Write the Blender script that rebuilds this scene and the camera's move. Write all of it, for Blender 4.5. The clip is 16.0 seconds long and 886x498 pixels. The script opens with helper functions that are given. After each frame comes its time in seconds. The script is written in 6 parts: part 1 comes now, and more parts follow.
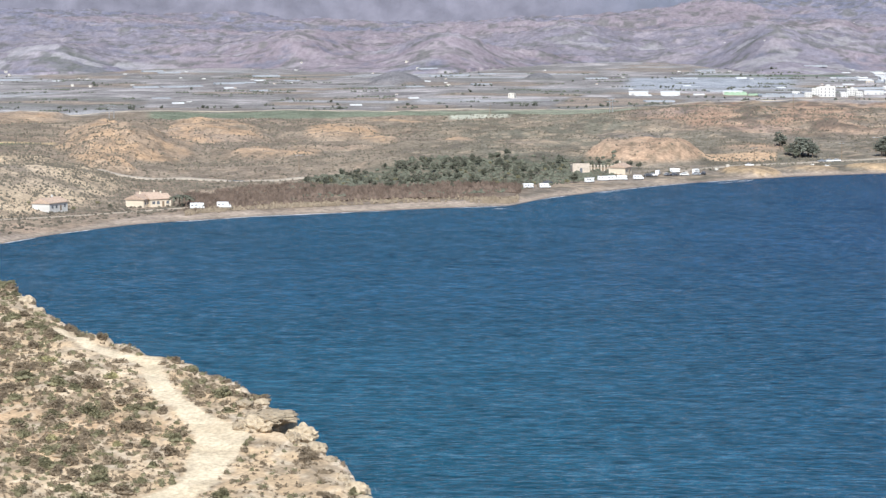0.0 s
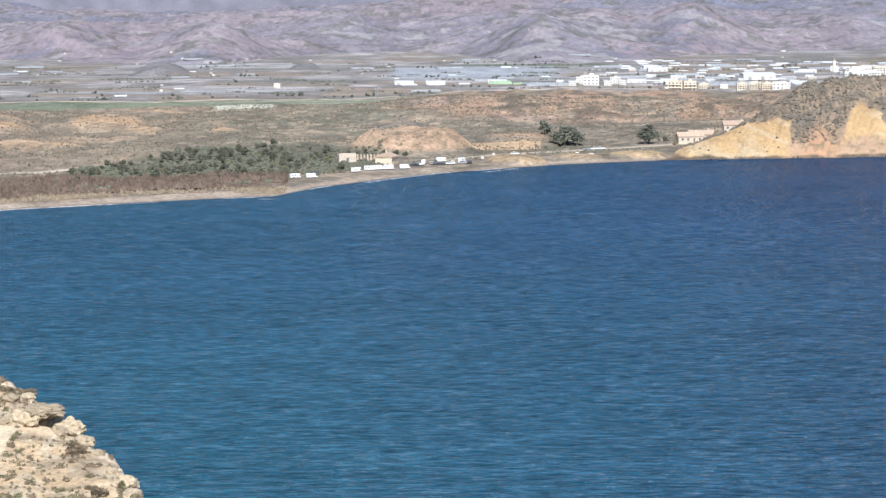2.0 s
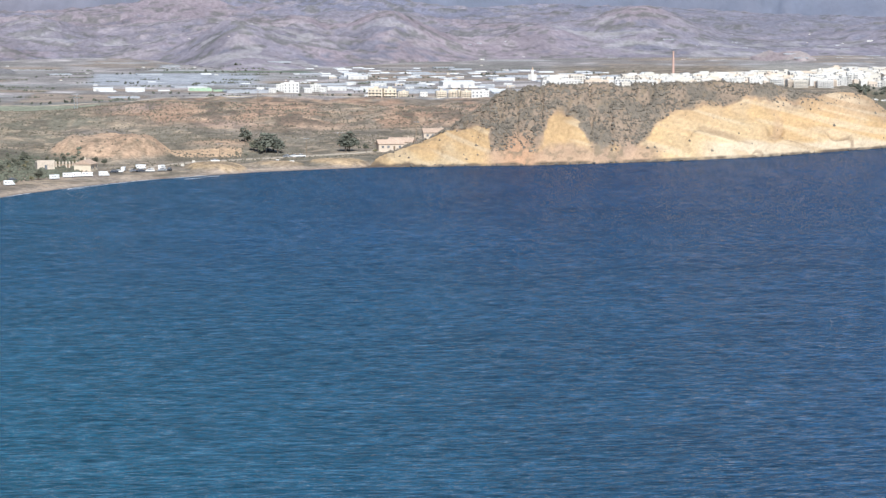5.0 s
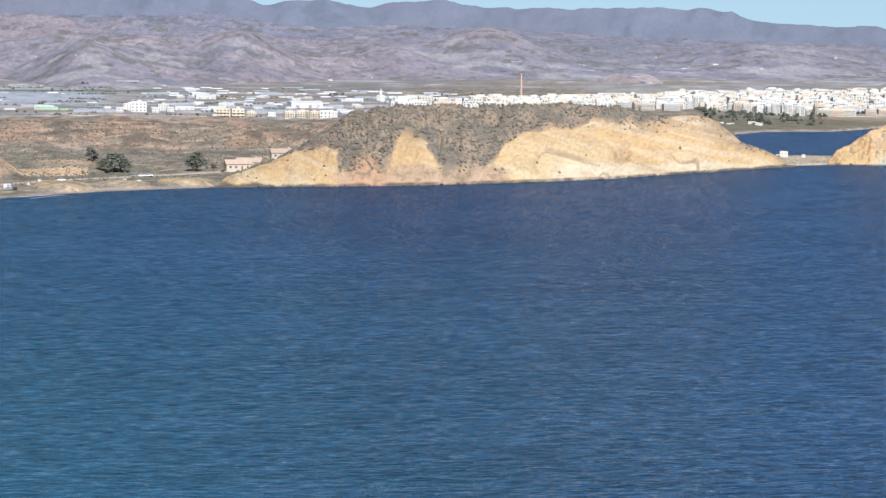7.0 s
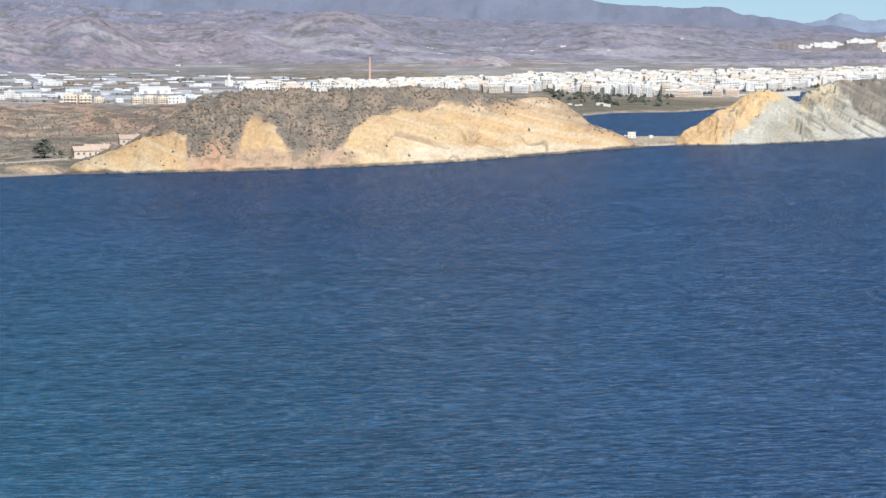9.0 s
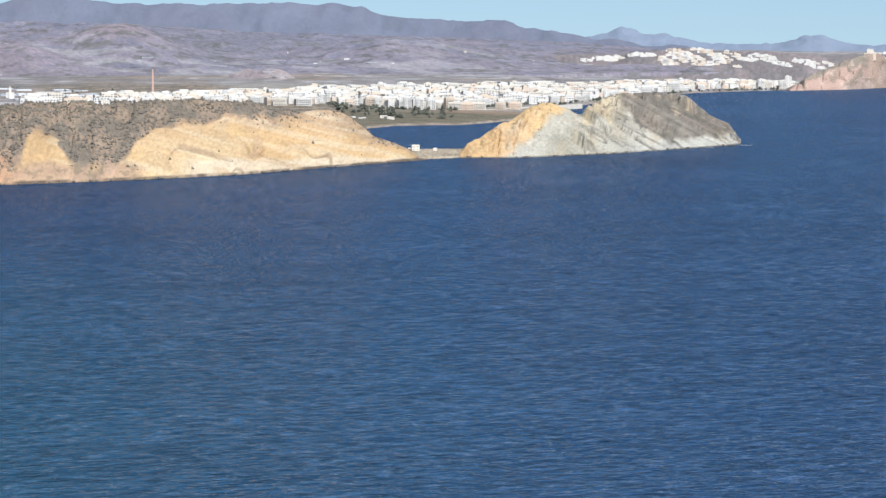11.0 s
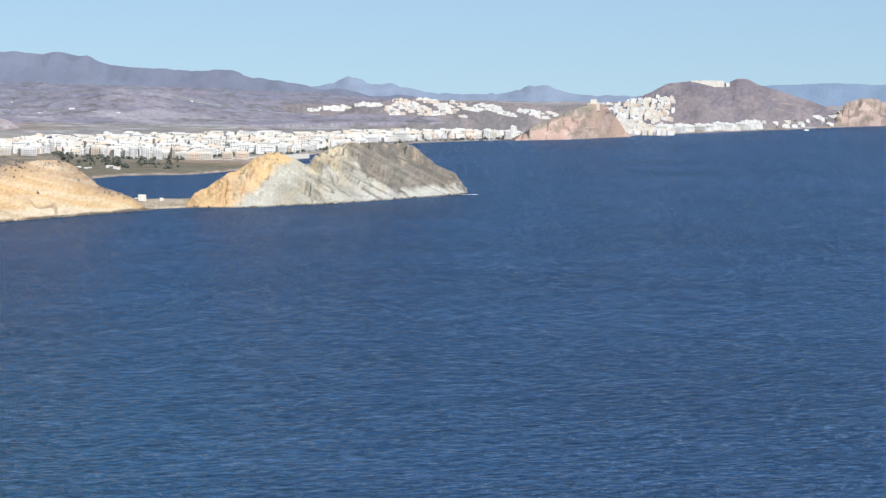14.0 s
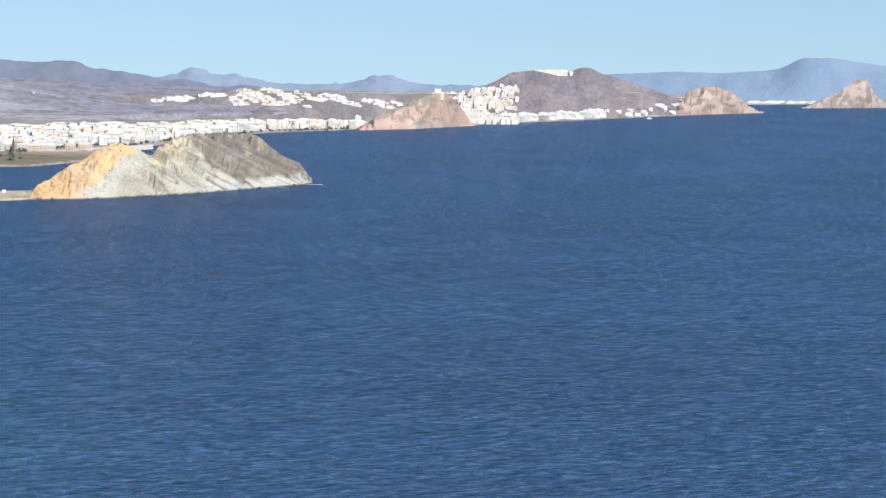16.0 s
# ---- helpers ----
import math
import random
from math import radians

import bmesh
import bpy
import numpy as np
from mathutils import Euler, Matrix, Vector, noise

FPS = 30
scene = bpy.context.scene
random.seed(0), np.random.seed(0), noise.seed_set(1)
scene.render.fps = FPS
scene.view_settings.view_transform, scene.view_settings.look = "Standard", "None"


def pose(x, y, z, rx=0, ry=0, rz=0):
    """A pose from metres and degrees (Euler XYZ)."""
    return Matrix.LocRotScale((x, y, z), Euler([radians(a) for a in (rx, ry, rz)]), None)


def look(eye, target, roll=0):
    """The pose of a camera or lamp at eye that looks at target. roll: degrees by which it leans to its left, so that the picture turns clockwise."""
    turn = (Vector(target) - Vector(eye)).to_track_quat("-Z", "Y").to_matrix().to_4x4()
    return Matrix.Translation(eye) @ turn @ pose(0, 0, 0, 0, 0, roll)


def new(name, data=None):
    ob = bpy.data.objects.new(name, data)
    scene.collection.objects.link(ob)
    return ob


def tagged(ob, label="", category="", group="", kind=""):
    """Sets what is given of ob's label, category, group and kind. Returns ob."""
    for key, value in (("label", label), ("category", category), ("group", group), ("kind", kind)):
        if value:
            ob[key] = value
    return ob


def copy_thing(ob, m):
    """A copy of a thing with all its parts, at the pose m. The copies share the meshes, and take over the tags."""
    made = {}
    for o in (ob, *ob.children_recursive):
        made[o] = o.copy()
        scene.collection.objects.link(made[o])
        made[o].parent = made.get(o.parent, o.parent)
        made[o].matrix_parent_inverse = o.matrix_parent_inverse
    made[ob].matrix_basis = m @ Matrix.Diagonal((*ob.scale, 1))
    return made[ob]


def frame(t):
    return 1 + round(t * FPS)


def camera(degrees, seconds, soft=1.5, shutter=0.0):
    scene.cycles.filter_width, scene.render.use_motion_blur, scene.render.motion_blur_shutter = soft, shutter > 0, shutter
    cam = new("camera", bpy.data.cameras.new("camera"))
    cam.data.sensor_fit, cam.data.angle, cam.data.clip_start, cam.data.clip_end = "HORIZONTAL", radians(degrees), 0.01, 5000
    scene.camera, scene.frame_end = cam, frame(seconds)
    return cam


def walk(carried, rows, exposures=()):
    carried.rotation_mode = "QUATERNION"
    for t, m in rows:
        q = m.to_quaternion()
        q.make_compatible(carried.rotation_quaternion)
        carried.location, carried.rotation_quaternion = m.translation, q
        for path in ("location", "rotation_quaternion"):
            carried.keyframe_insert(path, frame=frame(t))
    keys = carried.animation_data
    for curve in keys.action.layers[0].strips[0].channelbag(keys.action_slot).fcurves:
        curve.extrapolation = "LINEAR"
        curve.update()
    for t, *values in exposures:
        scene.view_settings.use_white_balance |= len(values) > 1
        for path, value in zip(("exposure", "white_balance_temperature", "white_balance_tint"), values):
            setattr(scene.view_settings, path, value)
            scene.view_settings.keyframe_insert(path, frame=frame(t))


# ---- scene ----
# The camera turns on a hill top over a bay; bearings are degrees clockwise from the y axis.
EYE = 85.0
cam = camera(18.37, 16.0, soft=1.4)
ROWS = [
    (0.0, 84.703, 0.346, -0.032),
    (0.5, 84.614, 0.362, -1.164),
    (1.0, 84.492, 0.386, -2.453),
    (1.5, 84.436, 0.425, -3.732),
    (2.0, 84.457, 0.456, -4.925),
    (2.5, 84.478, 0.551, -6.036),
    (3.0, 84.573, 0.575, -7.084),
    (3.5, 84.664, 0.648, -8.072),
    (4.0, 84.550, 0.232, -9.111),
    (4.5, 84.500, 0.120, -10.170),
    (7.0, 85.034, -0.506, -14.312),
    (7.5, 84.924, -0.296, -14.939),
    (8.0, 84.766, -0.118, -15.698),
    (10.5, 84.922, -0.248, -20.774),
    (11.0, 84.986, -0.262, -21.992),
    (11.5, 85.168, -0.249, -23.094),
    (12.0, 85.451, -0.053, -24.120),
    (12.5, 85.604, -0.007, -25.092),
    (13.0, 85.811, -0.187, -25.988),
    (13.5, 85.852, -0.472, -26.881),
    (14.0, 86.059, -0.445, -27.687),
    (14.5, 85.915, -0.544, -28.543),
    (15.0, 85.750, -0.492, -29.354),
    (15.5, 85.658, -0.395, -30.223),
    (16.0, 85.864, -0.244, -30.941),
]
walk(cam, [(t, pose(0, 0, EYE, rx, ry, rz)) for t, rx, ry, rz in ROWS], exposures=[(0.0, 0.53, 5840, 8), (1.5, 0.59, 5840, 8), (3.0, 0.6, 5840, 8), (4.5, 0.54, 5840, 8), (7.0, 0.47, 5840, 8), (10.5, 0.45, 5840, 8), (12.0, 0.44, 5840, 8), (14.5, 0.5, 5840, 8), (16.0, 0.58, 5840, 8)])

# ---- light ----
SUN_AZ, SUN_EL = 183.0, 44.0
world = bpy.data.worlds.new("sky")
scene.world = world
world.use_nodes = True
wn = world.node_tree.nodes
sky = wn.new("ShaderNodeTexSky")
sky.sky_type, sky.sun_disc = "NISHITA", False
sky.sun_elevation, sky.sun_rotation = radians(SUN_EL), radians(SUN_AZ)
sky.air_density, sky.dust_density, sky.ozone_density = 1.0, 1.2, 0.6
# the air over the bay is clear: the blue reaches down to the hills
gen = wn.new("ShaderNodeTexCoord")
lift = wn.new("ShaderNodeVectorMath")
lift.operation, lift.inputs[1].default_value = "ADD", (0.0, 0.0, 0.11)
world.node_tree.links.new(gen.outputs["Generated"], lift.inputs[0])
world.node_tree.links.new(lift.outputs[0], sky.inputs["Vector"])
world.node_tree.links.new(sky.outputs[0], wn["Background"].inputs[0])
wn["Background"].inputs[1].default_value = 0.085
sun = new("sun", bpy.data.lights.new("sun", "SUN"))
sun.data.energy, sun.data.angle, sun.data.color = 4.6, radians(0.53), (1.0, 0.95, 0.87)
SUNWAY = Vector((math.sin(radians(SUN_AZ)) * math.cos(radians(SUN_EL)), math.cos(radians(SUN_AZ)) * math.cos(radians(SUN_EL)), math.sin(radians(SUN_EL))))
sun.matrix_world = look(SUNWAY * 500, (0, 0, 0))

# ---- arithmetic ----
def P(az, r, z=0.0):
    """The place at a bearing (degrees) and a distance from the foot of the look-out."""
    return Vector((r * math.sin(radians(az)), r * math.cos(radians(az)), z))


def hash2(i, j, k=0):
    h = np.sin(i * 127.1 + j * 311.7 + k * 74.7) * 43758.5453
    return h - np.floor(h)


def vnoise(x, y, k=0):
    """Smooth value noise, 0 to 1."""
    i, j = np.floor(x), np.floor(y)
    u, v = x - i, y - j
    u, v = u * u * u * (u * (u * 6 - 15) + 10), v * v * v * (v * (v * 6 - 15) + 10)
    a, b, c, d = hash2(i, j, k), hash2(i + 1, j, k), hash2(i, j + 1, k), hash2(i + 1, j + 1, k)
    return (a * (1 - u) + b * u) * (1 - v) + (c * (1 - u) + d * u) * v


def fbm(x, y, size, octaves=4, k=0, gain=0.5):
    """Layered noise, about -1 to 1, with its largest lumps size metres across."""
    total, amp, norm = 0, 1.0, 0
    for o in range(octaves):
        s = 2.0 ** o / size
        ca, sa = math.cos(0.7 * o + 0.3), math.sin(0.7 * o + 0.3)
        total = total + amp * (2 * vnoise((x * ca - y * sa) * s + 17.3 * o, (x * sa + y * ca) * s - 9.1 * o, k + o) - 1)
        norm += amp
        amp *= gain
    return total / norm * 1.4


def ridged(x, y, size, octaves=4, k=0):
    """Sharp-crested noise, 0 to 1, for gullied slopes."""
    total, amp, norm = 0, 1.0, 0
    for o in range(octaves):
        s = 2.0 ** o / size
        ca, sa = math.cos(0.9 * o + 0.5), math.sin(0.9 * o + 0.5)
        total = total + amp * (1 - np.abs(2 * vnoise((x * ca - y * sa) * s + 7.7 * o, (x * sa + y * ca) * s + 3.1 * o, k + o) - 1))
        norm += amp
        amp *= 0.5
    return total / norm


def smooth(a, b, x):
    t = np.clip((x - a) / (b - a), 0, 1)
    return t * t * (3 - 2 * t)


def curve(table, x, w=0.1):
    """A rounded line through a few (position, value) pairs."""
    px, pv = np.array(table, float).T
    return sum(np.interp(x + o * w, px, pv) for o in (-2, -1, 0, 1, 2)) / 5


def mix(a, b, f):
    f = np.asarray(f)[..., None]
    return np.asarray(a) * (1 - f) + np.asarray(b) * f


# ---- materials ----
def material(name, roughness=0.9):
    m = bpy.data.materials.new(name)
    m.use_nodes = True
    b = m.node_tree.nodes["Principled BSDF"]
    b.inputs["Roughness"].default_value = roughness
    b.inputs["Specular IOR Level"].default_value = 0.25
    return m, m.node_tree.nodes, m.node_tree.links, b


def node(nodes, kind, **inputs):
    n = nodes.new(kind)
    for key, value in inputs.items():
        n.inputs[key].default_value = value
    return n


def mixed(nodes, links, mode, fac, a, b):
    n = nodes.new("ShaderNodeMix")
    n.data_type, n.blend_type = "RGBA", mode
    for sock, value in ((n.inputs[0], fac), (n.inputs[6], a), (n.inputs[7], b)):
        if isinstance(value, bpy.types.NodeSocket):
            links.new(value, sock)
        elif isinstance(value, (int, float)):
            sock.default_value = value
        else:
            sock.default_value = (*value, 1)
    return n.outputs[2]


def ramp(nodes, links, source, stops):
    n = nodes.new("ShaderNodeValToRGB")
    while len(n.color_ramp.elements) < len(stops):
        n.color_ramp.elements.new(0.5)
    for e, (pos, c) in zip(n.color_ramp.elements, stops):
        e.position = pos
        e.color = (*c, 1) if not isinstance(c, (int, float)) else (c, c, c, 1)
    links.new(source, n.inputs[0])
    return n.outputs[0]


def land_material(name, grain, bump, contrast=1.0):
    """Earth or rock: cover colour from the mesh, varied by grain at two sizes, with relief."""
    m, n, l, b = material(name, 0.95)
    b.inputs["Specular IOR Level"].default_value = 0.08
    at = n.new("ShaderNodeAttribute")
    at.attribute_name = "cover"
    geo = n.new("ShaderNodeAttribute")
    geo.attribute_name = "face"
    n1 = node(n, "ShaderNodeTexNoise", Scale=1 / grain, Detail=6.0, Roughness=0.65)
    n2 = node(n, "ShaderNodeTexNoise", Scale=1 / (grain * 9), Detail=4.0, Roughness=0.6)
    for t in (n1, n2):
        l.new(geo.outputs["Vector"], t.inputs["Vector"])
    g1 = ramp(n, l, n1.outputs[0], [(0.28, 1 - 0.38 * contrast), (0.72, 1 + 0.3 * contrast)])
    g2 = ramp(n, l, n2.outputs[0], [(0.3, 1 - 0.22 * contrast), (0.7, 1 + 0.18 * contrast)])
    c = mixed(n, l, "MULTIPLY", 1.0, at.outputs["Color"], g1)
    c = mixed(n, l, "MULTIPLY", 1.0, c, g2)
    l.new(c, b.inputs["Base Color"])
    bp = node(n, "ShaderNodeBump", Strength=bump, Distance=grain * 0.6)
    l.new(n1.outputs[0], bp.inputs["Height"])
    l.new(bp.outputs[0], b.inputs["Normal"])
    return m


def plain_material(name, colour, roughness=0.85, grain=1.0, amount=0.25, metal=0.0, bump=0.0):
    m, n, l, b = material(name, roughness)
    b.inputs["Metallic"].default_value = metal
    co = n.new("ShaderNodeTexCoord")
    info = n.new("ShaderNodeObjectInfo")
    n1 = node(n, "ShaderNodeTexNoise", Scale=1 / grain, Detail=5.0, Roughness=0.6)
    l.new(co.outputs["Object"], n1.inputs["Vector"])
    g = ramp(n, l, n1.outputs[0], [(0.3, 1 - amount), (0.7, 1 + amount * 0.6)])
    c = mixed(n, l, "MULTIPLY", 1.0, colour, g)
    r = ramp(n, l, info.outputs["Random"], [(0.0, 1 - amount * 0.8), (1.0, 1.0)])
    c = mixed(n, l, "MULTIPLY", 1.0, c, r)
    l.new(c, b.inputs["Base Color"])
    if bump:
        bp = node(n, "ShaderNodeBump", Strength=bump, Distance=grain * 0.3)
        l.new(n1.outputs[0], bp.inputs["Height"])
        l.new(bp.outputs[0], b.inputs["Normal"])
    return m


def water_material():
    """Deep sea water: a blue body colour with wave light and dark painted in, under a rippled surface that mirrors the
    sky by its Fresnel reflectance.
    """
    m = bpy.data.materials.new("sea_water")
    m.use_nodes = True
    n, l = m.node_tree.nodes, m.node_tree.links
    n.remove(n["Principled BSDF"])
    geo = n.new("ShaderNodeNewGeometry")
    turned = node(n, "ShaderNodeMapping", Rotation=(0, 0, radians(2)))
    l.new(geo.outputs["Position"], turned.inputs["Vector"])
    last = None
    # swell, wind waves, ripples: size across and along the wind, height
    for sx, sy, detail, high in ((0.045, 0.085, 1.0, 7.0), (0.16, 0.33, 1.0, 6.5), (0.6, 1.1, 1.0, 1.6)):
        scaled = n.new("ShaderNodeVectorMath")
        scaled.operation = "MULTIPLY"
        scaled.inputs[1].default_value = (sx, sy, sx)
        l.new(turned.outputs[0], scaled.inputs[0])
        wave = node(n, "ShaderNodeTexNoise", Scale=1.0, Detail=detail, Roughness=0.5, Distortion=0.7)
        l.new(scaled.outputs[0], wave.inputs["Vector"])
        bp = node(n, "ShaderNodeBump", Strength=1.0, Distance=high)
        l.new(wave.outputs[0], bp.inputs["Height"])
        if last:
            l.new(last.outputs[0], bp.inputs["Normal"])
        last = bp
    gust = node(n, "ShaderNodeTexNoise", Scale=0.006, Detail=4.0, Roughness=0.6)
    l.new(geo.outputs["Position"], gust.inputs["Vector"])
    tint = n.new("ShaderNodeAttribute")
    tint.attribute_name = "cover"
    patches = ramp(n, l, gust.outputs[0], [(0.3, 0.86), (0.7, 1.12)])
    # light and dark sides of the waves, painted as noise in three sizes
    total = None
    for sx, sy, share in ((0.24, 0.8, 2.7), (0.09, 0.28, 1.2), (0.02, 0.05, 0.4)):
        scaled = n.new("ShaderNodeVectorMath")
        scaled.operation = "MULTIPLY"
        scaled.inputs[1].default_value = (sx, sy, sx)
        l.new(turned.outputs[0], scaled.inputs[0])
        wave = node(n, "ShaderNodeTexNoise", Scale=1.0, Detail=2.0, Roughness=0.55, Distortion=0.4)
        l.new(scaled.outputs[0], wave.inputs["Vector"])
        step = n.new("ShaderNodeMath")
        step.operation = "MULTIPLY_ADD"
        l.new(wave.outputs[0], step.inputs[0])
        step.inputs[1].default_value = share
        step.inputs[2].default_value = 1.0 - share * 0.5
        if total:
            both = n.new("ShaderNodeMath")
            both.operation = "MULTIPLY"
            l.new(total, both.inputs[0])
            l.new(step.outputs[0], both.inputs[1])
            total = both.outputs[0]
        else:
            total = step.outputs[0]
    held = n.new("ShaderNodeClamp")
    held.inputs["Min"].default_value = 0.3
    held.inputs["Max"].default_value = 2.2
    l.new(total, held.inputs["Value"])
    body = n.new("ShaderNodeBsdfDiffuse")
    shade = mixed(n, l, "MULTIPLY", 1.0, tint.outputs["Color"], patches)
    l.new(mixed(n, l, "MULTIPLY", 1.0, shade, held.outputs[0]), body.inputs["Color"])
    gloss = node(n, "ShaderNodeBsdfGlossy", Roughness=0.17)
    l.new(last.outputs[0], gloss.inputs["Normal"])
    fres = node(n, "ShaderNodeFresnel", IOR=1.33)
    l.new(last.outputs[0], fres.inputs["Normal"])
    # the painted wave streaks also vary the sky's reflection
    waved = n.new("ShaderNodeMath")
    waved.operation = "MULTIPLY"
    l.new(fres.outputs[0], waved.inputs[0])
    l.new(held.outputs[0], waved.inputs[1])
    part_of = n.new("ShaderNodeMath")
    part_of.operation = "MULTIPLY"
    part_of.use_clamp = True
    part_of.inputs[1].default_value = WATER_GLOSS
    l.new(waved.outputs[0], part_of.inputs[0])
    mixer = n.new("ShaderNodeMixShader")
    l.new(part_of.outputs[0], mixer.inputs[0])
    l.new(body.outputs[0], mixer.inputs[1])
    l.new(gloss.outputs[0], mixer.inputs[2])
    l.new(mixer.outputs[0], n["Material Output"].inputs["Surface"])
    return m


WATER_GLOSS = 0.88
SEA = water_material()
EARTH = land_material("dry_earth_and_scrub", 2.0, 0.6, 1.25)
ROCK = land_material("weathered_sandstone", 1.8, 0.9, 0.6)
NEAR_ROCK = land_material("pale_limestone_soil", 0.35, 0.35)
MOUNTAIN = land_material("bare_mountain_rock", 5.0, 0.5, 0.75)
# low grain contrast stands in for haze on the far ranges
FAR_MOUNTAIN = land_material("hazed_mountain_rock", 7.0, 0.4, 0.15)


# ---- the setting ----
def sheet(name, az, r, z, colour, mat, label="", category="", kind="structure", face=None):
    """A grid of land over bearings az and distances r (2-D arrays), with its cover colour."""
    a = np.radians(az)
    v = np.stack([r * np.sin(a), r * np.cos(a), z], -1).reshape(-1, 3)
    rows, cols = az.shape
    i = (np.arange(rows - 1)[:, None] * cols + np.arange(cols - 1)[None, :]).reshape(-1)
    q = np.stack([i, i + 1, i + cols + 1, i + cols], -1)
    return grid_mesh(name, v, q, colour.reshape(-1, 3), mat, label, category, kind, face)


def grid_mesh(name, v, q, colour, mat, label, category, kind, face=None):
    me = bpy.data.meshes.new(name)
    me.vertices.add(len(v))
    me.vertices.foreach_set("co", v.astype(np.float32).ravel())
    me.loops.add(q.size)
    me.loops.foreach_set("vertex_index", q.astype(np.int32).ravel())
    me.polygons.add(len(q))
    me.polygons.foreach_set("loop_start", np.arange(0, q.size, 4, dtype=np.int32))
    me.polygons.foreach_set("use_smooth", np.ones(len(q), bool))
    me.update(calc_edges=True)
    col = me.color_attributes.new("cover", "FLOAT_COLOR", "POINT")
    col.data.foreach_set("color", np.concatenate([np.clip(colour, 0, 1), np.ones((len(v), 1))], 1).astype(np.float32).ravel())
    # where the grain of the surface lies: over the ground, or along and up a face
    fa = me.attributes.new("face", "FLOAT_VECTOR", "POINT")
    fa.data.foreach_set("vector", (v if face is None else face.reshape(-1, 3)).astype(np.float32).ravel())
    me.materials.append(mat)
    return tagged(new(name, me), label, category, kind=kind)


# cover colours
YELLOW, CREAM, ORANGE = (0.525, 0.365, 0.187), (0.545, 0.43, 0.28), (0.475, 0.30, 0.155)
SCRUB, OLIVE, DARKSCRUB = (0.22, 0.183, 0.146), (0.175, 0.16, 0.122), (0.13, 0.114, 0.09)
RED = (0.42, 0.255, 0.17)

# coast of the mainland: bearing, distance
COAST = [(-40, 700), (-14, 860), (-9.2, 958), (-8, 993), (-6.4, 1029), (-4, 1059), (-1, 1086), (1.4, 1103), (2.3, 1149), (4.9, 1230), (7.3, 1280), (9.4, 1309), (10.5, 1345),
         (16, 1480), (19.5, 1600), (20.2, 1930), (21, 1985), (22.4, 2007), (23.5, 2093), (24.5, 2363), (26, 2640), (27.2, 2823), (29.3, 2960), (30.4, 3001), (31.5, 3148),
         (33.6, 3377), (35.1, 3573), (36.2, 3720), (36.9, 3850), (37.15, 4480), (37.9, 4500), (41, 4560), (60, 4600)]


def plain_height(az, r):
    """Height of the mainland: beach, scrubby coastal plain, fields."""
    a = np.radians(az)
    x, y = r * np.sin(a), r * np.cos(a)
    d = r - np.interp(az, [c[0] for c in COAST], [c[1] for c in COAST]) - 6 * fbm(x, y, 90, 3, 5)
    z = np.interp(d, [-60, 0, 14, 40, 130, 420, 1000, 2200, 3600], [-4, -0.1, 1.5, 2.2, 3.2, 8, 13, 17, 18])
    rough = smooth(60, 240, d) * (1 - 0.85 * smooth(1650, 1850, r)) * (1 - smooth(18, 20, az))
    z = z + rough * (4.6 * fbm(x, y, 130, 5, 11) + 4.2 * (ridged(x, y, 48, 3, 21) - 0.5))

    def mound(ca, cr, wa, wr, h, sharp=1.0):
        q = ((az - ca) / wa) ** 2 + ((r - cr) / wr) ** 2
        q = q * (1 + 0.5 * fbm(x, y, 34, 4, 31))
        return h * (np.clip(1 - q, 0, 1) ** sharp if sharp >= 0.8 else smooth(1.15, sharp, q) * (1 + 0.12 * fbm(x, y, 12, 3, 32)))

    # the bushy slope that comes down to the beach, the ochre hills, the bare knoll behind the camp site
    slope = (smooth(-5.9, -9.3, az) * 13 + smooth(-9, -14, az) * 14) * smooth(25, 175, d) * (1 - smooth(1220, 1330, r))
    hill = 0
    for m in ((-6.95, 1440, 1.0, 140, 9.5), (-6.0, 1420, 0.8, 110, 4), (-9.4, 1720, 1.6, 90, 5), (-4.7, 1560, 1.1, 75, 5), (-3.9, 1400, 0.55, 50, 2.5), (-3.1, 1395, 0.6, 45, 2.5), (-2.1, 1550, 1.0, 70, 3.5), (-1.35, 1490, 0.55, 34, 2.2), (-0.9, 1655, 0.85, 22, 3), (0.35, 1480, 0.5, 34, 1.8)):
        hill = hill + mound(*m)
    # rain has cut gullies into their flanks
    hill = hill * (1 + 0.35 * (ridged(x + 8 * fbm(x, y, 30, 2, 33), y * 0.55, 26, 3, 35) - 0.55)) - 1.4 * smooth(1.0, 3.5, hill) * cut(x + 0.25 * y, y * 0.25, 9, 36, 0.8, 0.98)
    knoll = mound(4.2, 1362, 1.2, 56, 7.6, 0.25) + mound(5.0, 1352, 0.65, 34, 2.6, 0.2) + mound(6.6, 1420, 1.3, 40, 3)
    knoll = knoll - 0.9 * smooth(1, 4, knoll) * cut(x, y * 0.3, 7, 37, 0.8, 0.98)
    bench = smooth(2.0, 7.0, az) * (1 - smooth(12, 14, az)) * smooth(1480, 1640, r) * (1 - smooth(1760, 1900, r)) * 7
    z = z + 2.4 * smooth(1, 5, bench) * (ridged(x, y * 0.6, 20, 3, 38) - 0.5)
    far_knoll = mound(-0.95, 2260, 0.65, 60, 8.5) + mound(2.05, 2330, 0.32, 40, 5)
    bank = mound(6.35, 1283, 0.62, 13, 2.6, 0.1) + mound(7.75, 1307, 0.6, 12, 1.7, 0.1) + mound(9.0, 1322, 0.7, 14, 1.9, 0.1)
    return x, y, d, z + slope * (0.9 + 0.12 * fbm(x, y, 40, 3, 41)) + hill + knoll + bench + far_knoll + bank, slope, hill, knoll, bench, far_knoll, bank


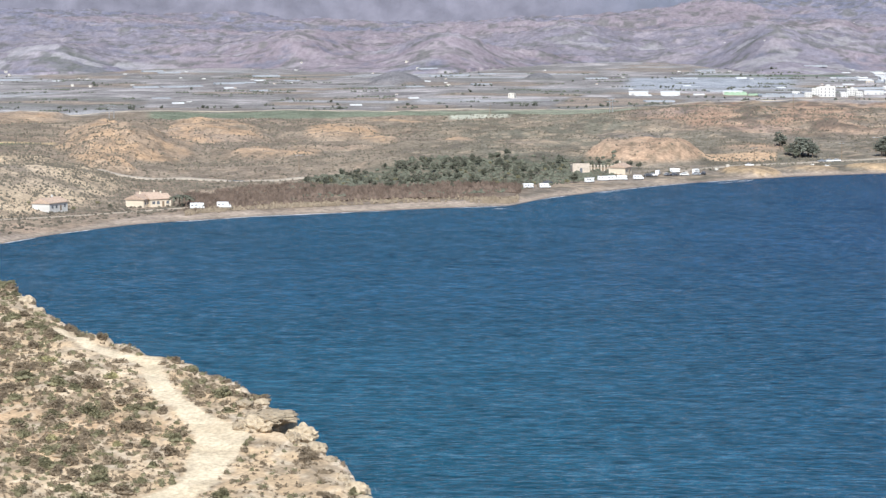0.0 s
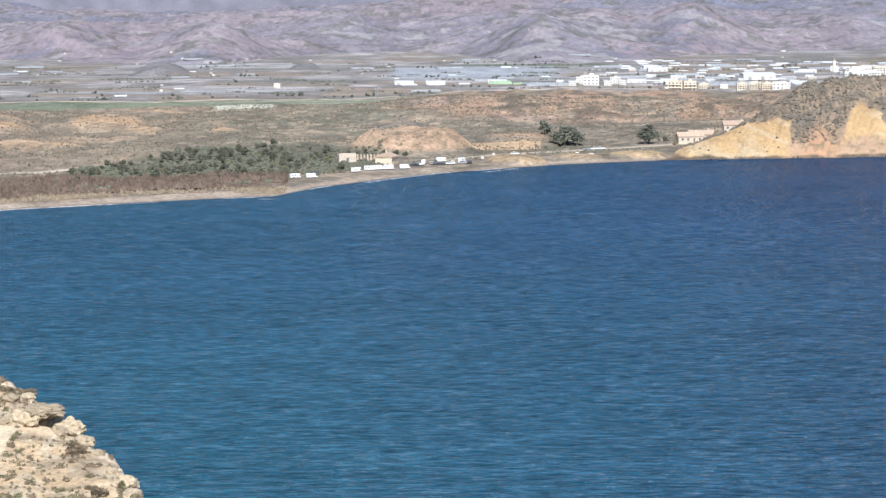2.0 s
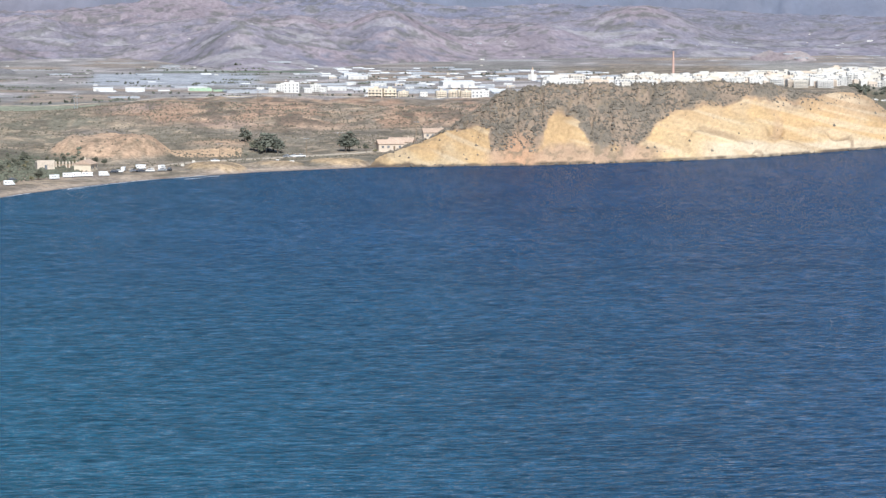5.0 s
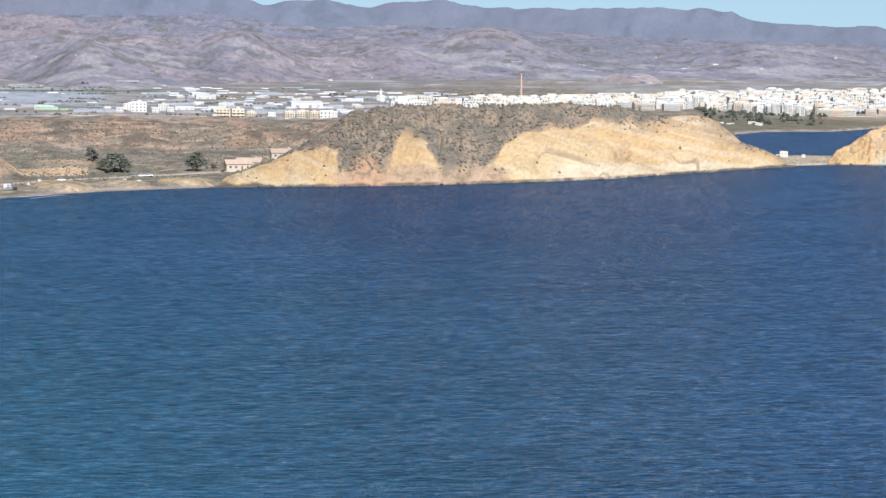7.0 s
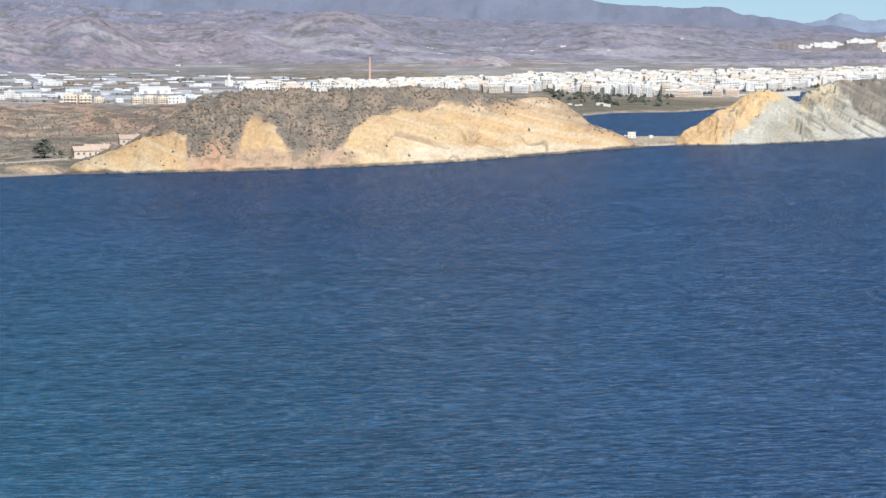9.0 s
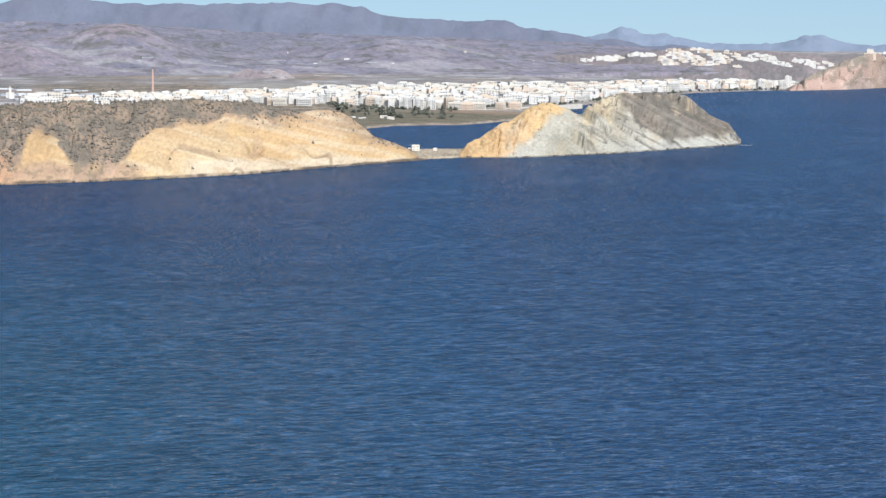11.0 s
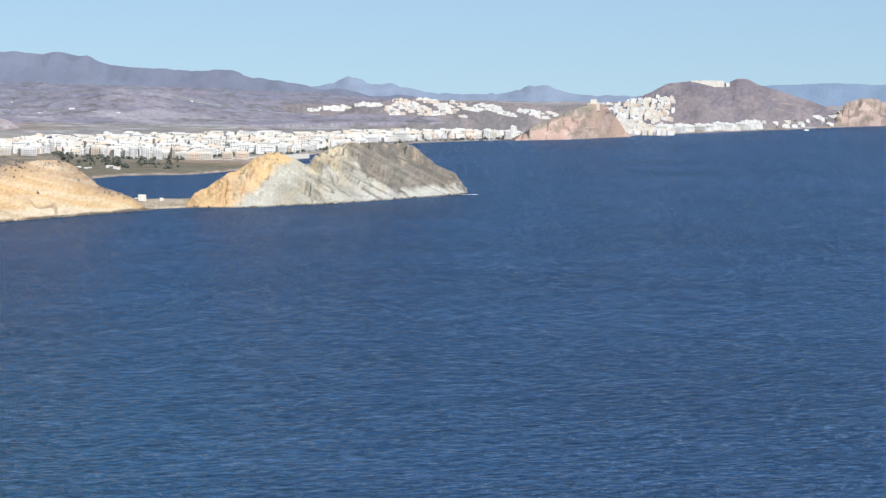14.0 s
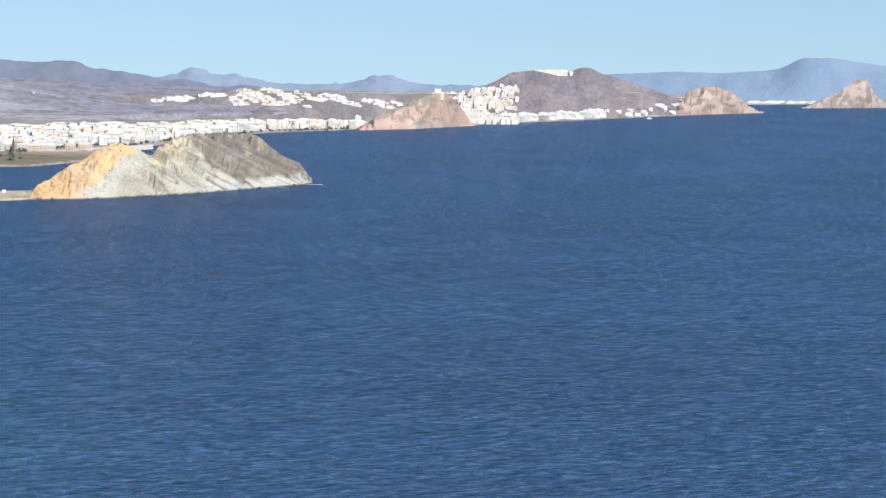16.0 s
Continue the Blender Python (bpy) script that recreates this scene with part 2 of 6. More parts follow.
def cut(x, y, size, k, lo=0.90, hi=0.985):
    """Narrow winding lines, 0 to 1: cracks and run-off channels."""
    return smooth(lo, hi, 1 - np.abs(2 * vnoise(x / size, y / size, k) - 1) * 1.0)


def fields(x, y, k):
    """A patchwork of plots: a colour and a number for each, aligned with the shore."""
    ca, sa = math.cos(0.25), math.sin(0.25)
    u, v = (x * ca - y * sa) / 95 + 0.5 * fbm(x, y, 260, 3, 3), (x * sa + y * ca) / 44 + 0.7 * fbm(x, y, 260, 3, 4)
    v = v + hash2(np.floor(u), 3, k)
    p = hash2(np.floor(u), np.floor(v), k)
    edge = np.minimum(np.minimum(u % 1, 1 - u % 1) * 95, np.minimum(v % 1, 1 - v % 1) * 44)
    return p, edge


GROUND = []


def build_ground():
    az = np.concatenate([np.arange(-40, -11, 0.6), np.arange(-11, 41.2, 0.08), np.arange(41.4, 60, 0.8)])
    rr = np.concatenate([np.arange(640, 930, 25), np.arange(930, 1320, 3.5), np.arange(1320, 1700, 5.0), np.arange(1700, 2500, 10), np.arange(2500, 4960, 40)])
    az, r = np.meshgrid(az, rr)
    x, y, d, z, slope, hill, knoll, bench, far_knoll, bank = plain_height(az, r)
    f1, f2, f3 = fbm(x, y, 70, 4, 51), fbm(x, y, 220, 4, 61), fbm(x, y, 14, 3, 71)
    f5 = fbm(x, y, 5.5, 2, 73)
    c = mix(SCRUB, OLIVE, smooth(-0.2, 0.5, f2))
    c = mix(c, mix((0.37, 0.275, 0.195), (0.30, 0.235, 0.17), smooth(0, 4, az)), smooth(0.05, 0.5, f1 + 0.6 * f3) * (0.62 + 0.3 * smooth(1, -2, az)))
    c = mix(c, (0.40, 0.31, 0.22), smooth(0.25, 0.5, f5 + 0.4 * f1) * 0.55)
    c = mix(c, DARKSCRUB, smooth(0.15, 0.4, f3 - 0.5 * f5) * 0.8)
    c = mix(c, mix((0.33, 0.24, 0.175), (0.25, 0.19, 0.145), smooth(-0.2, 0.4, f3)), smooth(2, -2, az) * 0.42)
    # crumbling red banks of the bench
    c = mix(c, RED, smooth(0.05, 0.3, ridged(x, y * 0.4, 38, 3, 81) - 0.5 + 0.35 * f1 + 0.35 * f3) * smooth(1.0, 4, bench) * 0.55)
    c = mix(c, (0.40, 0.29, 0.20), smooth(0.2, 0.45, fbm(x, y * 0.5, 8, 3, 82)) * smooth(1.0, 4, bench) * 0.6)
    c = mix(c, (0.13, 0.105, 0.085), smooth(0.2, 0.36, fbm(x, y * 0.4, 9, 3, 83)) * smooth(1.0, 4, bench) * 0.8)
    bare = mix(mix((0.465, 0.315, 0.195), (0.40, 0.295, 0.205), smooth(-0.3, 0.4, f3)), (0.22, 0.17, 0.125), smooth(0.1, 0.4, f5 - 0.3 * f1) * 0.7)
    c = mix(c, bare, smooth(0.6, 1.8, hill + 0.7 * f1) * smooth(-1.1, -0.4, f1 + 0.5 * f3) * 0.95)
    c = mix(c, mix(mix((0.405, 0.28, 0.19), (0.34, 0.25, 0.18), smooth(-0.2, 0.4, f1)), (0.22, 0.17, 0.12), smooth(0.1, 0.4, f5) * 0.7), smooth(0.8, 3, knoll))
    c = mix(c, mix((0.50, 0.39, 0.27), (0.29, 0.23, 0.165), smooth(0.05, 0.4, f3 + 0.5 * f5)), smooth(0.6, 3, slope))
    c = mix(c, mix((0.17, 0.125, 0.095), (0.26, 0.20, 0.145), smooth(-0.1, 0.4, f3)), smooth(18, 26, d + 6 * f1) * (1 - smooth(85, 125, d + 20 * f1)) * (1 - smooth(0.5, 2.5, az)) * smooth(-6, -5.2, az))
    grove = smooth(-3.1, -2.6, az) * (1 - smooth(3.0, 3.8, az)) * smooth(60, 90, d) * (1 - smooth(-30, 10, r - np.interp(az, [-3.2, -2, -0.3, 1.2, 3.2], [1225, 1285, 1330, 1320, 1335])))
    c = mix(c, mix((0.10, 0.105, 0.075), (0.18, 0.155, 0.115), smooth(0.1, 0.5, f3)), grove * 0.9)
    # worked land beyond the scrub
    p, edge = fields(x, y, 2)
    pale = np.stack([0.245 + 0.11 * p, 0.222 + 0.10 * p, 0.215 + 0.095 * p], -1) * (1 + 0.4 * fbm(x, y, 20, 3, 407))[..., None]
    plot = mix(pale, (0.35, 0.338, 0.335), (p > 0.88) * 1.0)
    plot = mix(plot, (0.19, 0.182, 0.162), ((p > 0.15) & (p < 0.23)) * 0.9)
    plot = mix(plot, (0.28, 0.225, 0.18), ((p > 0.36) & (p < 0.58)) * 1.0)
    plot = mix(plot, (0.195, 0.18, 0.168), np.maximum(smooth(6, 2, edge) * 0.6, smooth(0.1, 0.45, fbm(x, y, 55, 3, 401)) * 0.75))
    plot = mix(plot, (0.325, 0.333, 0.355), smooth(2080, 2110, r + 30 * f2) * (1 - smooth(2330, 2370, r)) * smooth(3.6, 4.0, az + 0.2 * f1) * (1 - smooth(7.0, 7.6, az)))
    plot = mix(plot, (0.15, 0.175, 0.13), (smooth(2360, 2375, r) - smooth(2410, 2425, r)) * smooth(5.2, 5.4, az) * (1 - smooth(8.2, 8.6, az)))
    farm = smooth(1745, 1765, r + 25 * f1) * (1 - smooth(13, 14, az) * (1 - smooth(2500, 2620, r)))
    c = mix(c, plot, farm)
    c = mix(c, (0.175, 0.166, 0.172), smooth(0.3, 2, far_knoll + f1) * 0.85)
    # the broad green field and its pale neighbour, flat plots among the ochre hills
    green = (smooth(1690, 1700, r) - smooth(1752, 1762, r)) * smooth(-6.2, -6.0, az) * (1 - smooth(4.0, 4.2, az))
    c = mix(c, mix((0.175, 0.19, 0.135), (0.245, 0.25, 0.185), smooth(1715, 1740, r + 10 * az)), green)
    c = mix(c, (0.46, 0.45, 0.36), (smooth(1672, 1676, r) - smooth(1690, 1694, r)) * smooth(0.1, 0.2, az) * (1 - smooth(1.35, 1.45, az)))
    c = mix(c, (0.17, 0.22, 0.09), (smooth(1400, 1404, r) - smooth(1425, 1430, r)) * (1 - smooth(-8.4, -8.3, az)))
    c = mix(c, (0.50, 0.38, 0.22), (smooth(1432, 1436, r) - smooth(1446, 1450, r)) * (1 - smooth(-8.1, -8.0, az)))
    c = mix(c, (0.48, 0.335, 0.215), (smooth(1348, 1354, r) - smooth(1390, 1397, r)) * smooth(5.3, 5.5, az) * (1 - smooth(6.9, 7.0, az)))
    # the shore behind the spit, the beach, wet sand
    c = mix(c, mix((0.16, 0.14, 0.10), RED, 0.35 * smooth(0, 0.4, f1)), smooth(19.6, 20, az) * (1 - smooth(24.4, 24.8, az)) * (1 - smooth(2330, 2360, r)))
    c = mix(c, (0.30, 0.28, 0.25), smooth(17, 18, az) * smooth(2150, 2250, r) * (1 - smooth(2560, 2700, r)) * 0.8)
    c = mix(mix((0.37, 0.30, 0.24), (0.33, 0.265, 0.21), 0.5 + 0.5 * f3), c, smooth(8, 15, d + 7 * f1 + 5 * smooth(4, 6, az)))
    c = mix(c, mix((0.42, 0.305, 0.185), (0.25, 0.19, 0.13), smooth(-0.1, 0.35, f5)), smooth(0.4, 1.1, bank) * 0.9)
    c = mix((0.24, 0.19, 0.15), c, smooth(1.5, 5, d + 4 * bank))
    GROUND.extend([az[0], rr, z])
    return sheet("ground", az, r, z, c, EARTH, "dry scrubby coastal plain with fields and a sandy beach", "ground")


def build_sea():
    n = 160
    s = np.sign(np.linspace(-1, 1, n)) * np.abs(np.linspace(-1, 1, n)) ** 1.6 * 4995
    x, y = np.meshgrid(s, s)
    v = np.stack([x, y, np.zeros_like(x)], -1).reshape(-1, 3)
    i = (np.arange(n - 1)[:, None] * n + np.arange(n - 1)[None, :]).reshape(-1)
    q = np.stack([i, i + 1, i + n + 1, i + n], -1)
    az, r = np.degrees(np.arctan2(x, y)), np.hypot(x, y)
    shoal = np.maximum(smooth(32, -6, az) * smooth(1250, 430, r), 0.6 * smooth(15, -2, az)) * smooth(-60, -30, az)
    c = mix((0.0135, 0.0395, 0.094), (0.0135, 0.068, 0.108), shoal)
    # distant water made paler and bluer, haze put into its colour
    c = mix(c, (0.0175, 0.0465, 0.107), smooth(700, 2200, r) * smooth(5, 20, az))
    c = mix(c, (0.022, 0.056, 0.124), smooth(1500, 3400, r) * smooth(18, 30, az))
    return grid_mesh("water", v, q, c.reshape(-1, 3), SEA, "deep blue sea with small wind waves, wave shading and haze painted in", "sea", "structure")


FORMS = []
RELIEF = {}


def landform(name, az0, az1, step, base, crest, back, mat, paint, label, category="headland", rough=1.0, steep=0.6, rows=70, lump=30.0, behind=0.0, kind="structure", k=0, sculpt=None, crag=0.25):
    """A hill whose foot, crest and far foot run along bearings: tables of (bearing, distance), the crest (bearing, distance, height)."""
    azs = np.arange(az0, az1 + step, step)
    s = np.concatenate([np.linspace(0, 1, rows), np.linspace(1, 2, max(6, rows // 3))[1:]])
    az, s = np.meshgrid(azs, s)
    soft = min(0.06, (az1 - az0) / 110)
    rb = curve(base, az, soft)
    rc, h = curve([(c[0], c[1]) for c in crest], az, soft), curve([(c[0], c[2]) for c in crest], az, soft)
    rk = rc + (curve(back, az) if isinstance(back, list) else back)
    r = np.where(s < 1, rb + (rc - rb) * s, rc + (rk - rc) * (s - 1))
    a = np.radians(az)
    x, y = r * np.sin(a), r * np.cos(a)
    up = np.where(s < 1, np.clip(s, 0, 1) ** steep, np.where(s < 2, 1 - (1 - behind) * smooth(1, 2, s), 0))
    # relief and cover follow the face as it stands: along it, and up it
    u, w = a * float(rc.mean()), h * up + min(0.12, 12 / float((rc - rb).mean())) * (r - rb)
    n1 = fbm(u, w, lump, 5, 91 + k)
    n2 = ridged(u + 0.5 * lump * fbm(u, w, lump * 2, 3, 93 + k), w * 0.7, lump * 1.3, 4, 95 + k) - 0.55
    RELIEF["crest"] = n2
    env = np.clip(s * 4, 0, 1) * np.clip((2 - s) * 3, 0, 1) * smooth(0, 4, h)
    z = h * up + rough * env * (n1 * 0.6 + n2 * 0.9) * np.where(s < 1, 1 - (1 - crag) * smooth(0.8, 1.0, s), crag)
    if sculpt is not None:
        z = np.maximum(z + sculpt(az, s, u, w, z, h) * env, -1)
    z = np.where(s < 0.001, -3, np.where(z < 0.06, -1.0, z))
    FORMS.append((name, azs, r, z))
    return sheet(name, az, r, z, paint(az, s, u, w, z, h), mat, label, category, kind, np.stack([u, w + z - h * up, 0 * u], -1))

build_ground()
build_sea()


def along(az, z, scale, dip):
    """Coordinates on a cliff face as seen from the sea: along it, and across its sloping beds."""
    a = az * 27.0
    return a / scale, (z + dip * a) / scale


def sculpt_yellow(az, s, x, y, z, h):
    bare = 0.75 * smooth(15.6, 16.6, az) + 0.25 * smooth(12.2, 11.6, az)
    u, v = along(az, z, 1.0, 0.25)
    ledge = smooth(0.35, 0.65, vnoise(u / 34, v / 4.6, 31)) * 1.5 - 0.75
    crack = cut(u / 2.2 + 4 * fbm(x, y, 20, 2, 33), v, 9, 35, 0.94) * smooth(0.45, 0.25, s)
    niche = np.exp(-((az - 18.0 - 0.35 * s) / 0.15) ** 2 - ((s - 0.3) / 0.2) ** 2)
    return (1.1 * ledge - 2.2 * crack) * bare - 5.0 * niche + 0.4 * ledge - 1.8 * cut(u, z * 0.3, 13, 37, 0.9) * (1 - bare) * smooth(0.3, 0.5, head_scrub(az, s, x, y))


def head_scrub(az, s, u, w):
    """How thickly scrub covers the headland: down two gullies, and over the top."""
    f1, f3 = fbm(u, w, 26, 4, 7), fbm(u, w, 7, 3, 8)
    lower = np.interp(az + 0.12 * f1 + 0.10 * f3, [9, 11.25, 11.5, 11.9, 12.1, 12.2, 13.12, 13.24, 13.36, 13.5, 13.92, 14.02, 14.1, 14.2, 15.15, 15.4, 15.6, 16.05, 16.9, 17.2, 17.5, 18.1, 18.5, 18.9, 19.3, 22],
                      [1.2, 1.1, 0.82, 0.68, 0.5, 0.13, 0.11, 0.25, 0.48, 0.58, 0.58, 0.5, 0.16, 0.10, 0.09, 0.22, 0.37, 0.56, 0.64, 0.72, 0.8, 0.76, 0.78, 0.87, 1.1, 1.3])
    return smooth(-0.06, 0.06, s - lower + 0.06 * f1 + 0.06 * f3)


def paint_yellow(az, s, x, y, z, h):
    f1, f3 = fbm(x, y, 40, 4, 7), fbm(x, y, 9, 3, 8)
    c = mix(YELLOW, CREAM, smooth(0.0, 0.6, f1 + 0.3 * f3) * 0.65)
    c = mix(c, ORANGE, smooth(0.2, 0.7, fbm(x, y, 60, 3, 9) + 0.5 * s) * 0.45)
    # paler beds low on the long cliff, browner ground above
    c = mix(c, CREAM, smooth(0.55, 0.3, s + 0.15 * f1) * smooth(15.4, 16.2, az) * (1 - smooth(17.6, 18.2, az)) * 0.4)
    c = mix(c, (0.55, 0.47, 0.365), smooth(0.16, 0.08, s + 0.06 * f1) * smooth(16.3, 17.0, az) * 0.6)
    c = mix(c, (0.40, 0.28, 0.175), smooth(0.5, 0.72, s + 0.12 * f1 + 0.12 * f3) * smooth(17.2, 18.2, az) * 0.85)
    u, v = along(az, z, 1.0, 0.25)
    c = mix(c, (0.43, 0.29, 0.155), smooth(0.6, 0.8, vnoise(u / 34, v / 2.4, 38)) * 0.4)
    c = mix(c, (0.60, 0.50, 0.36), smooth(0.6, 0.8, vnoise(u / 35 + 9, v / 1.8, 57)) * 0.35)
    # shade painted into the long cliff's niche and the cracked ledges at its foot
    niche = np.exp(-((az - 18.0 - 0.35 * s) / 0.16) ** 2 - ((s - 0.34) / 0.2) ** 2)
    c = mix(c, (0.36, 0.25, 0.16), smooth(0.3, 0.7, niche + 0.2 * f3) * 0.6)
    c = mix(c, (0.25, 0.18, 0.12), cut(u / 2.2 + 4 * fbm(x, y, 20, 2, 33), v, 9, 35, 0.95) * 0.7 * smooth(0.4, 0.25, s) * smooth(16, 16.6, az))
    veg = head_scrub(az, s, x, y)
    c = mix(c, mix(ORANGE, RED, 0.35), smooth(0.0, 0.5, veg) * (1 - smooth(0.5, 1.0, veg)) * 0.75)
    c = mix(c, mix((0.27, 0.205, 0.15), (0.19, 0.16, 0.125), smooth(-0.2, 0.4, f3)), veg)
    c = mix(c, mix((0.44, 0.30, 0.205), (0.32, 0.225, 0.16), 0.5 + 0.6 * f3), smooth(0.20, 0.08, s + 0.05 * f3) * smooth(11.9, 12.3, az) * (1 - smooth(15.4, 16.0, az)) * 0.85)
    c = mix(c, (0.46, 0.27, 0.16), np.exp(-((az - 12.75) / 0.35) ** 2) * smooth(0.34, 0.1, s + 0.12 * f1) * 0.8)
    speck = fbm(x, y, 2.6, 2, 44)
    c = mix(c, (0.22, 0.17, 0.115), smooth(0.26, 0.42, speck) * (0.08 + 0.45 * smooth(0.22, 0.08, s) * (1 - smooth(15.4, 16.2, az)) * smooth(11.8, 12.2, az) + 0.35 * smooth(0.0, 0.4, veg) + 0.3 * smooth(0.55, 0.8, s)))
    return mix((0.13, 0.10, 0.075), c, smooth(0.5, 1.7, z + 0.8 * f3))


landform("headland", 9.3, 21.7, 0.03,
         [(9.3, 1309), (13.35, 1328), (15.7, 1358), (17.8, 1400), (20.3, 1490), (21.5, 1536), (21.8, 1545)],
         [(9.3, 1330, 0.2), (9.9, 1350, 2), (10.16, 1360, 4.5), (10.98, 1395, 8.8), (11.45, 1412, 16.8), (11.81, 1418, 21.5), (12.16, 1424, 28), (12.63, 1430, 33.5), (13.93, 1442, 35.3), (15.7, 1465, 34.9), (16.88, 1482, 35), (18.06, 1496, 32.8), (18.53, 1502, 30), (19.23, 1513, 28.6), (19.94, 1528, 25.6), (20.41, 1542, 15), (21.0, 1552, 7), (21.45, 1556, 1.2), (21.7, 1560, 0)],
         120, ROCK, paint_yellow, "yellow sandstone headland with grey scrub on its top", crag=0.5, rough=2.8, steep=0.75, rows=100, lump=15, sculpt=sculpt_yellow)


def sculpt_islet(az, s, x, y, z, h):
    u, v = along(az, z, 1.0, 0.62)
    beds = smooth(0.42, 0.55, vnoise(u / 60, v / 4.5, 41)) * 4.2 - 2.1 + 1.6 * smooth(0.4, 0.6, vnoise(u / 25, v / 2.2, 42))
    crack = cut(u / 6 + 3, v, 6, 45, 0.86)
    wall = cut(u + 2 * fbm(x, y, 12, 2, 62), z * 0.3, 9, 46, 0.86) * smooth(24.1, 23.6, az)
    beds = beds * smooth(1.0, 0.8, s)
    return (beds - 2.5 * crack) * smooth(24.3, 25.0, az) + 0.4 * beds - 4.5 * wall * smooth(0.95, 0.7, s)


def paint_islet(az, s, x, y, z, h):
    f1, f3 = fbm(x, y, 30, 4, 17), fbm(x, y, 7, 3, 18)
    c = mix(YELLOW, CREAM, smooth(0.2, 0.7, f1))
    c = mix(c, ORANGE, smooth(-0.5, 0.3, f3 + 0.3 * f1) * (1 - smooth(23.5, 24.2, az)) * 0.55)
    grey = mix(mix((0.335, 0.31, 0.248), (0.415, 0.385, 0.318), smooth(-0.2, 0.5, f1 + 0.3 * f3)), (0.38, 0.31, 0.21), smooth(0.0, 0.6, fbm(x, y, 9, 3, 19)) * 0.4)
    c = mix(c, grey, smooth(-0.12, 0.2, az - 23.42 - 1.25 * s + 0.2 * f1))
    low = np.interp(az, [25.5, 25.75, 26.15, 26.7, 27.3, 27.7], [42, 29, 15, 10.5, 8.5, 6])
    dark = mix((0.20, 0.168, 0.138), (0.135, 0.118, 0.1), smooth(-0.1, 0.4, f3))
    c = mix(c, dark, smooth(-1.2, 1.2, z - low + 3 * f1 + 1.5 * f3) * smooth(25.3, 25.6, az) * 0.95)
    c = mix(c, (0.44, 0.35, 0.24), smooth(0.3, 0.7, fbm(x, y, 8, 3, 29)) * smooth(26.3, 27.0, az) * smooth(14, 20, z) * 0.6)
    u, v = along(az, z, 1.0, 0.62)
    # dark bedding lines, and crack shade painted into the colour
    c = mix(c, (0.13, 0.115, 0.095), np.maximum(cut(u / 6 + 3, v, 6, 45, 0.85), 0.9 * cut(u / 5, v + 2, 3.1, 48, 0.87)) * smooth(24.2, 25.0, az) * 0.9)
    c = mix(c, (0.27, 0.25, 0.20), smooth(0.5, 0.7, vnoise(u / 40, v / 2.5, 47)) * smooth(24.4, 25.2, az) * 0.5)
    # shade of the upright erosion slots painted dark brown
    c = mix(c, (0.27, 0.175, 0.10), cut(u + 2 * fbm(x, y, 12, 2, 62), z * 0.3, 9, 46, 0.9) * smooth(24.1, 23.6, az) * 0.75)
    c = mix(c, (0.50, 0.31, 0.15), smooth(0.45, 0.7, vnoise(u / 40, (z - 0.1 * u) / 2.6, 63)) * smooth(24.0, 23.4, az) * smooth(0.55, 0.3, s) * 0.7)
    # cream weathering along the crest of the second rise
    c = mix(c, (0.50, 0.40, 0.25), smooth(0.55, 0.8, s + 0.15 * f1) * smooth(24.85, 25.0, az) * (1 - smooth(25.4, 25.9, az)) * 0.6)
    c = mix(c, (0.36, 0.285, 0.205), smooth(0.0, 0.4, fbm(x, y, 6, 3, 58)) * smooth(0.6, 0.85, s) * smooth(24.9, 25.4, az) * 0.75)
    c = mix(c, (0.145, 0.125, 0.1), smooth(0.2, 0.4, fbm(x, y, 4, 2, 59)) * smooth(0.55, 0.8, s) * smooth(24.9, 25.4, az) * 0.7)
    c = mix(c, (0.47, 0.45, 0.40), smooth(6.5, 3.0, z + 2 * f3) * smooth(25.6, 26.2, az) * 0.6)
    # shade of finer slanting cracks painted near black
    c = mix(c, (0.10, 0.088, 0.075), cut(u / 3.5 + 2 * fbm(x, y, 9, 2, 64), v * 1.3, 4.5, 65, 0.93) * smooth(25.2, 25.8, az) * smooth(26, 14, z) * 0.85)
    return mix((0.13, 0.115, 0.095), c, smooth(0.2, 1.0, z))


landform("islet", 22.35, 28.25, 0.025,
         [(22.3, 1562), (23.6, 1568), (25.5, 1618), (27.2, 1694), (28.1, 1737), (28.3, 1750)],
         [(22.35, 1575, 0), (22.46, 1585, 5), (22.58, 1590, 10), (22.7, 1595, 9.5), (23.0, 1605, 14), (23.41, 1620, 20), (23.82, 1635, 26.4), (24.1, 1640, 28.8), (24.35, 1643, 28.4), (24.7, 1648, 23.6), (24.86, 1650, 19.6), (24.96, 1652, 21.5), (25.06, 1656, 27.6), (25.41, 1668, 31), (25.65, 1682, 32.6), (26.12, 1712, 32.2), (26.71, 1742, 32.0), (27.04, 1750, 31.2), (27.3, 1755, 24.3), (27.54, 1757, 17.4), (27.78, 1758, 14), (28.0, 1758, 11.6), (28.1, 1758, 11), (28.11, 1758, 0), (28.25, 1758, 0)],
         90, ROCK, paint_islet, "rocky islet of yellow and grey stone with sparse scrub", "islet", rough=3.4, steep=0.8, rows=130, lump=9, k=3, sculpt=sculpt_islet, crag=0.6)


def paint_spit(az, s, x, y, z, h):
    return mix((0.40, 0.33, 0.24), (0.30, 0.25, 0.18), smooth(-0.2, 0.4, fbm(x, y, 8, 3, 27)))


landform("sand_spit", 20.6, 22.7, 0.05, [(20.6, 1520), (21.5, 1545), (22.4, 1566), (22.7, 1572)], [(20.6, 1545, 2.2), (21.4, 1590, 2.4), (22.7, 1600, 2.4)], 75, EARTH, paint_spit,
         "low sand spit joining the islet to the headland", "spit", rough=0.2, steep=0.5, rows=12, lump=12, behind=0.2)


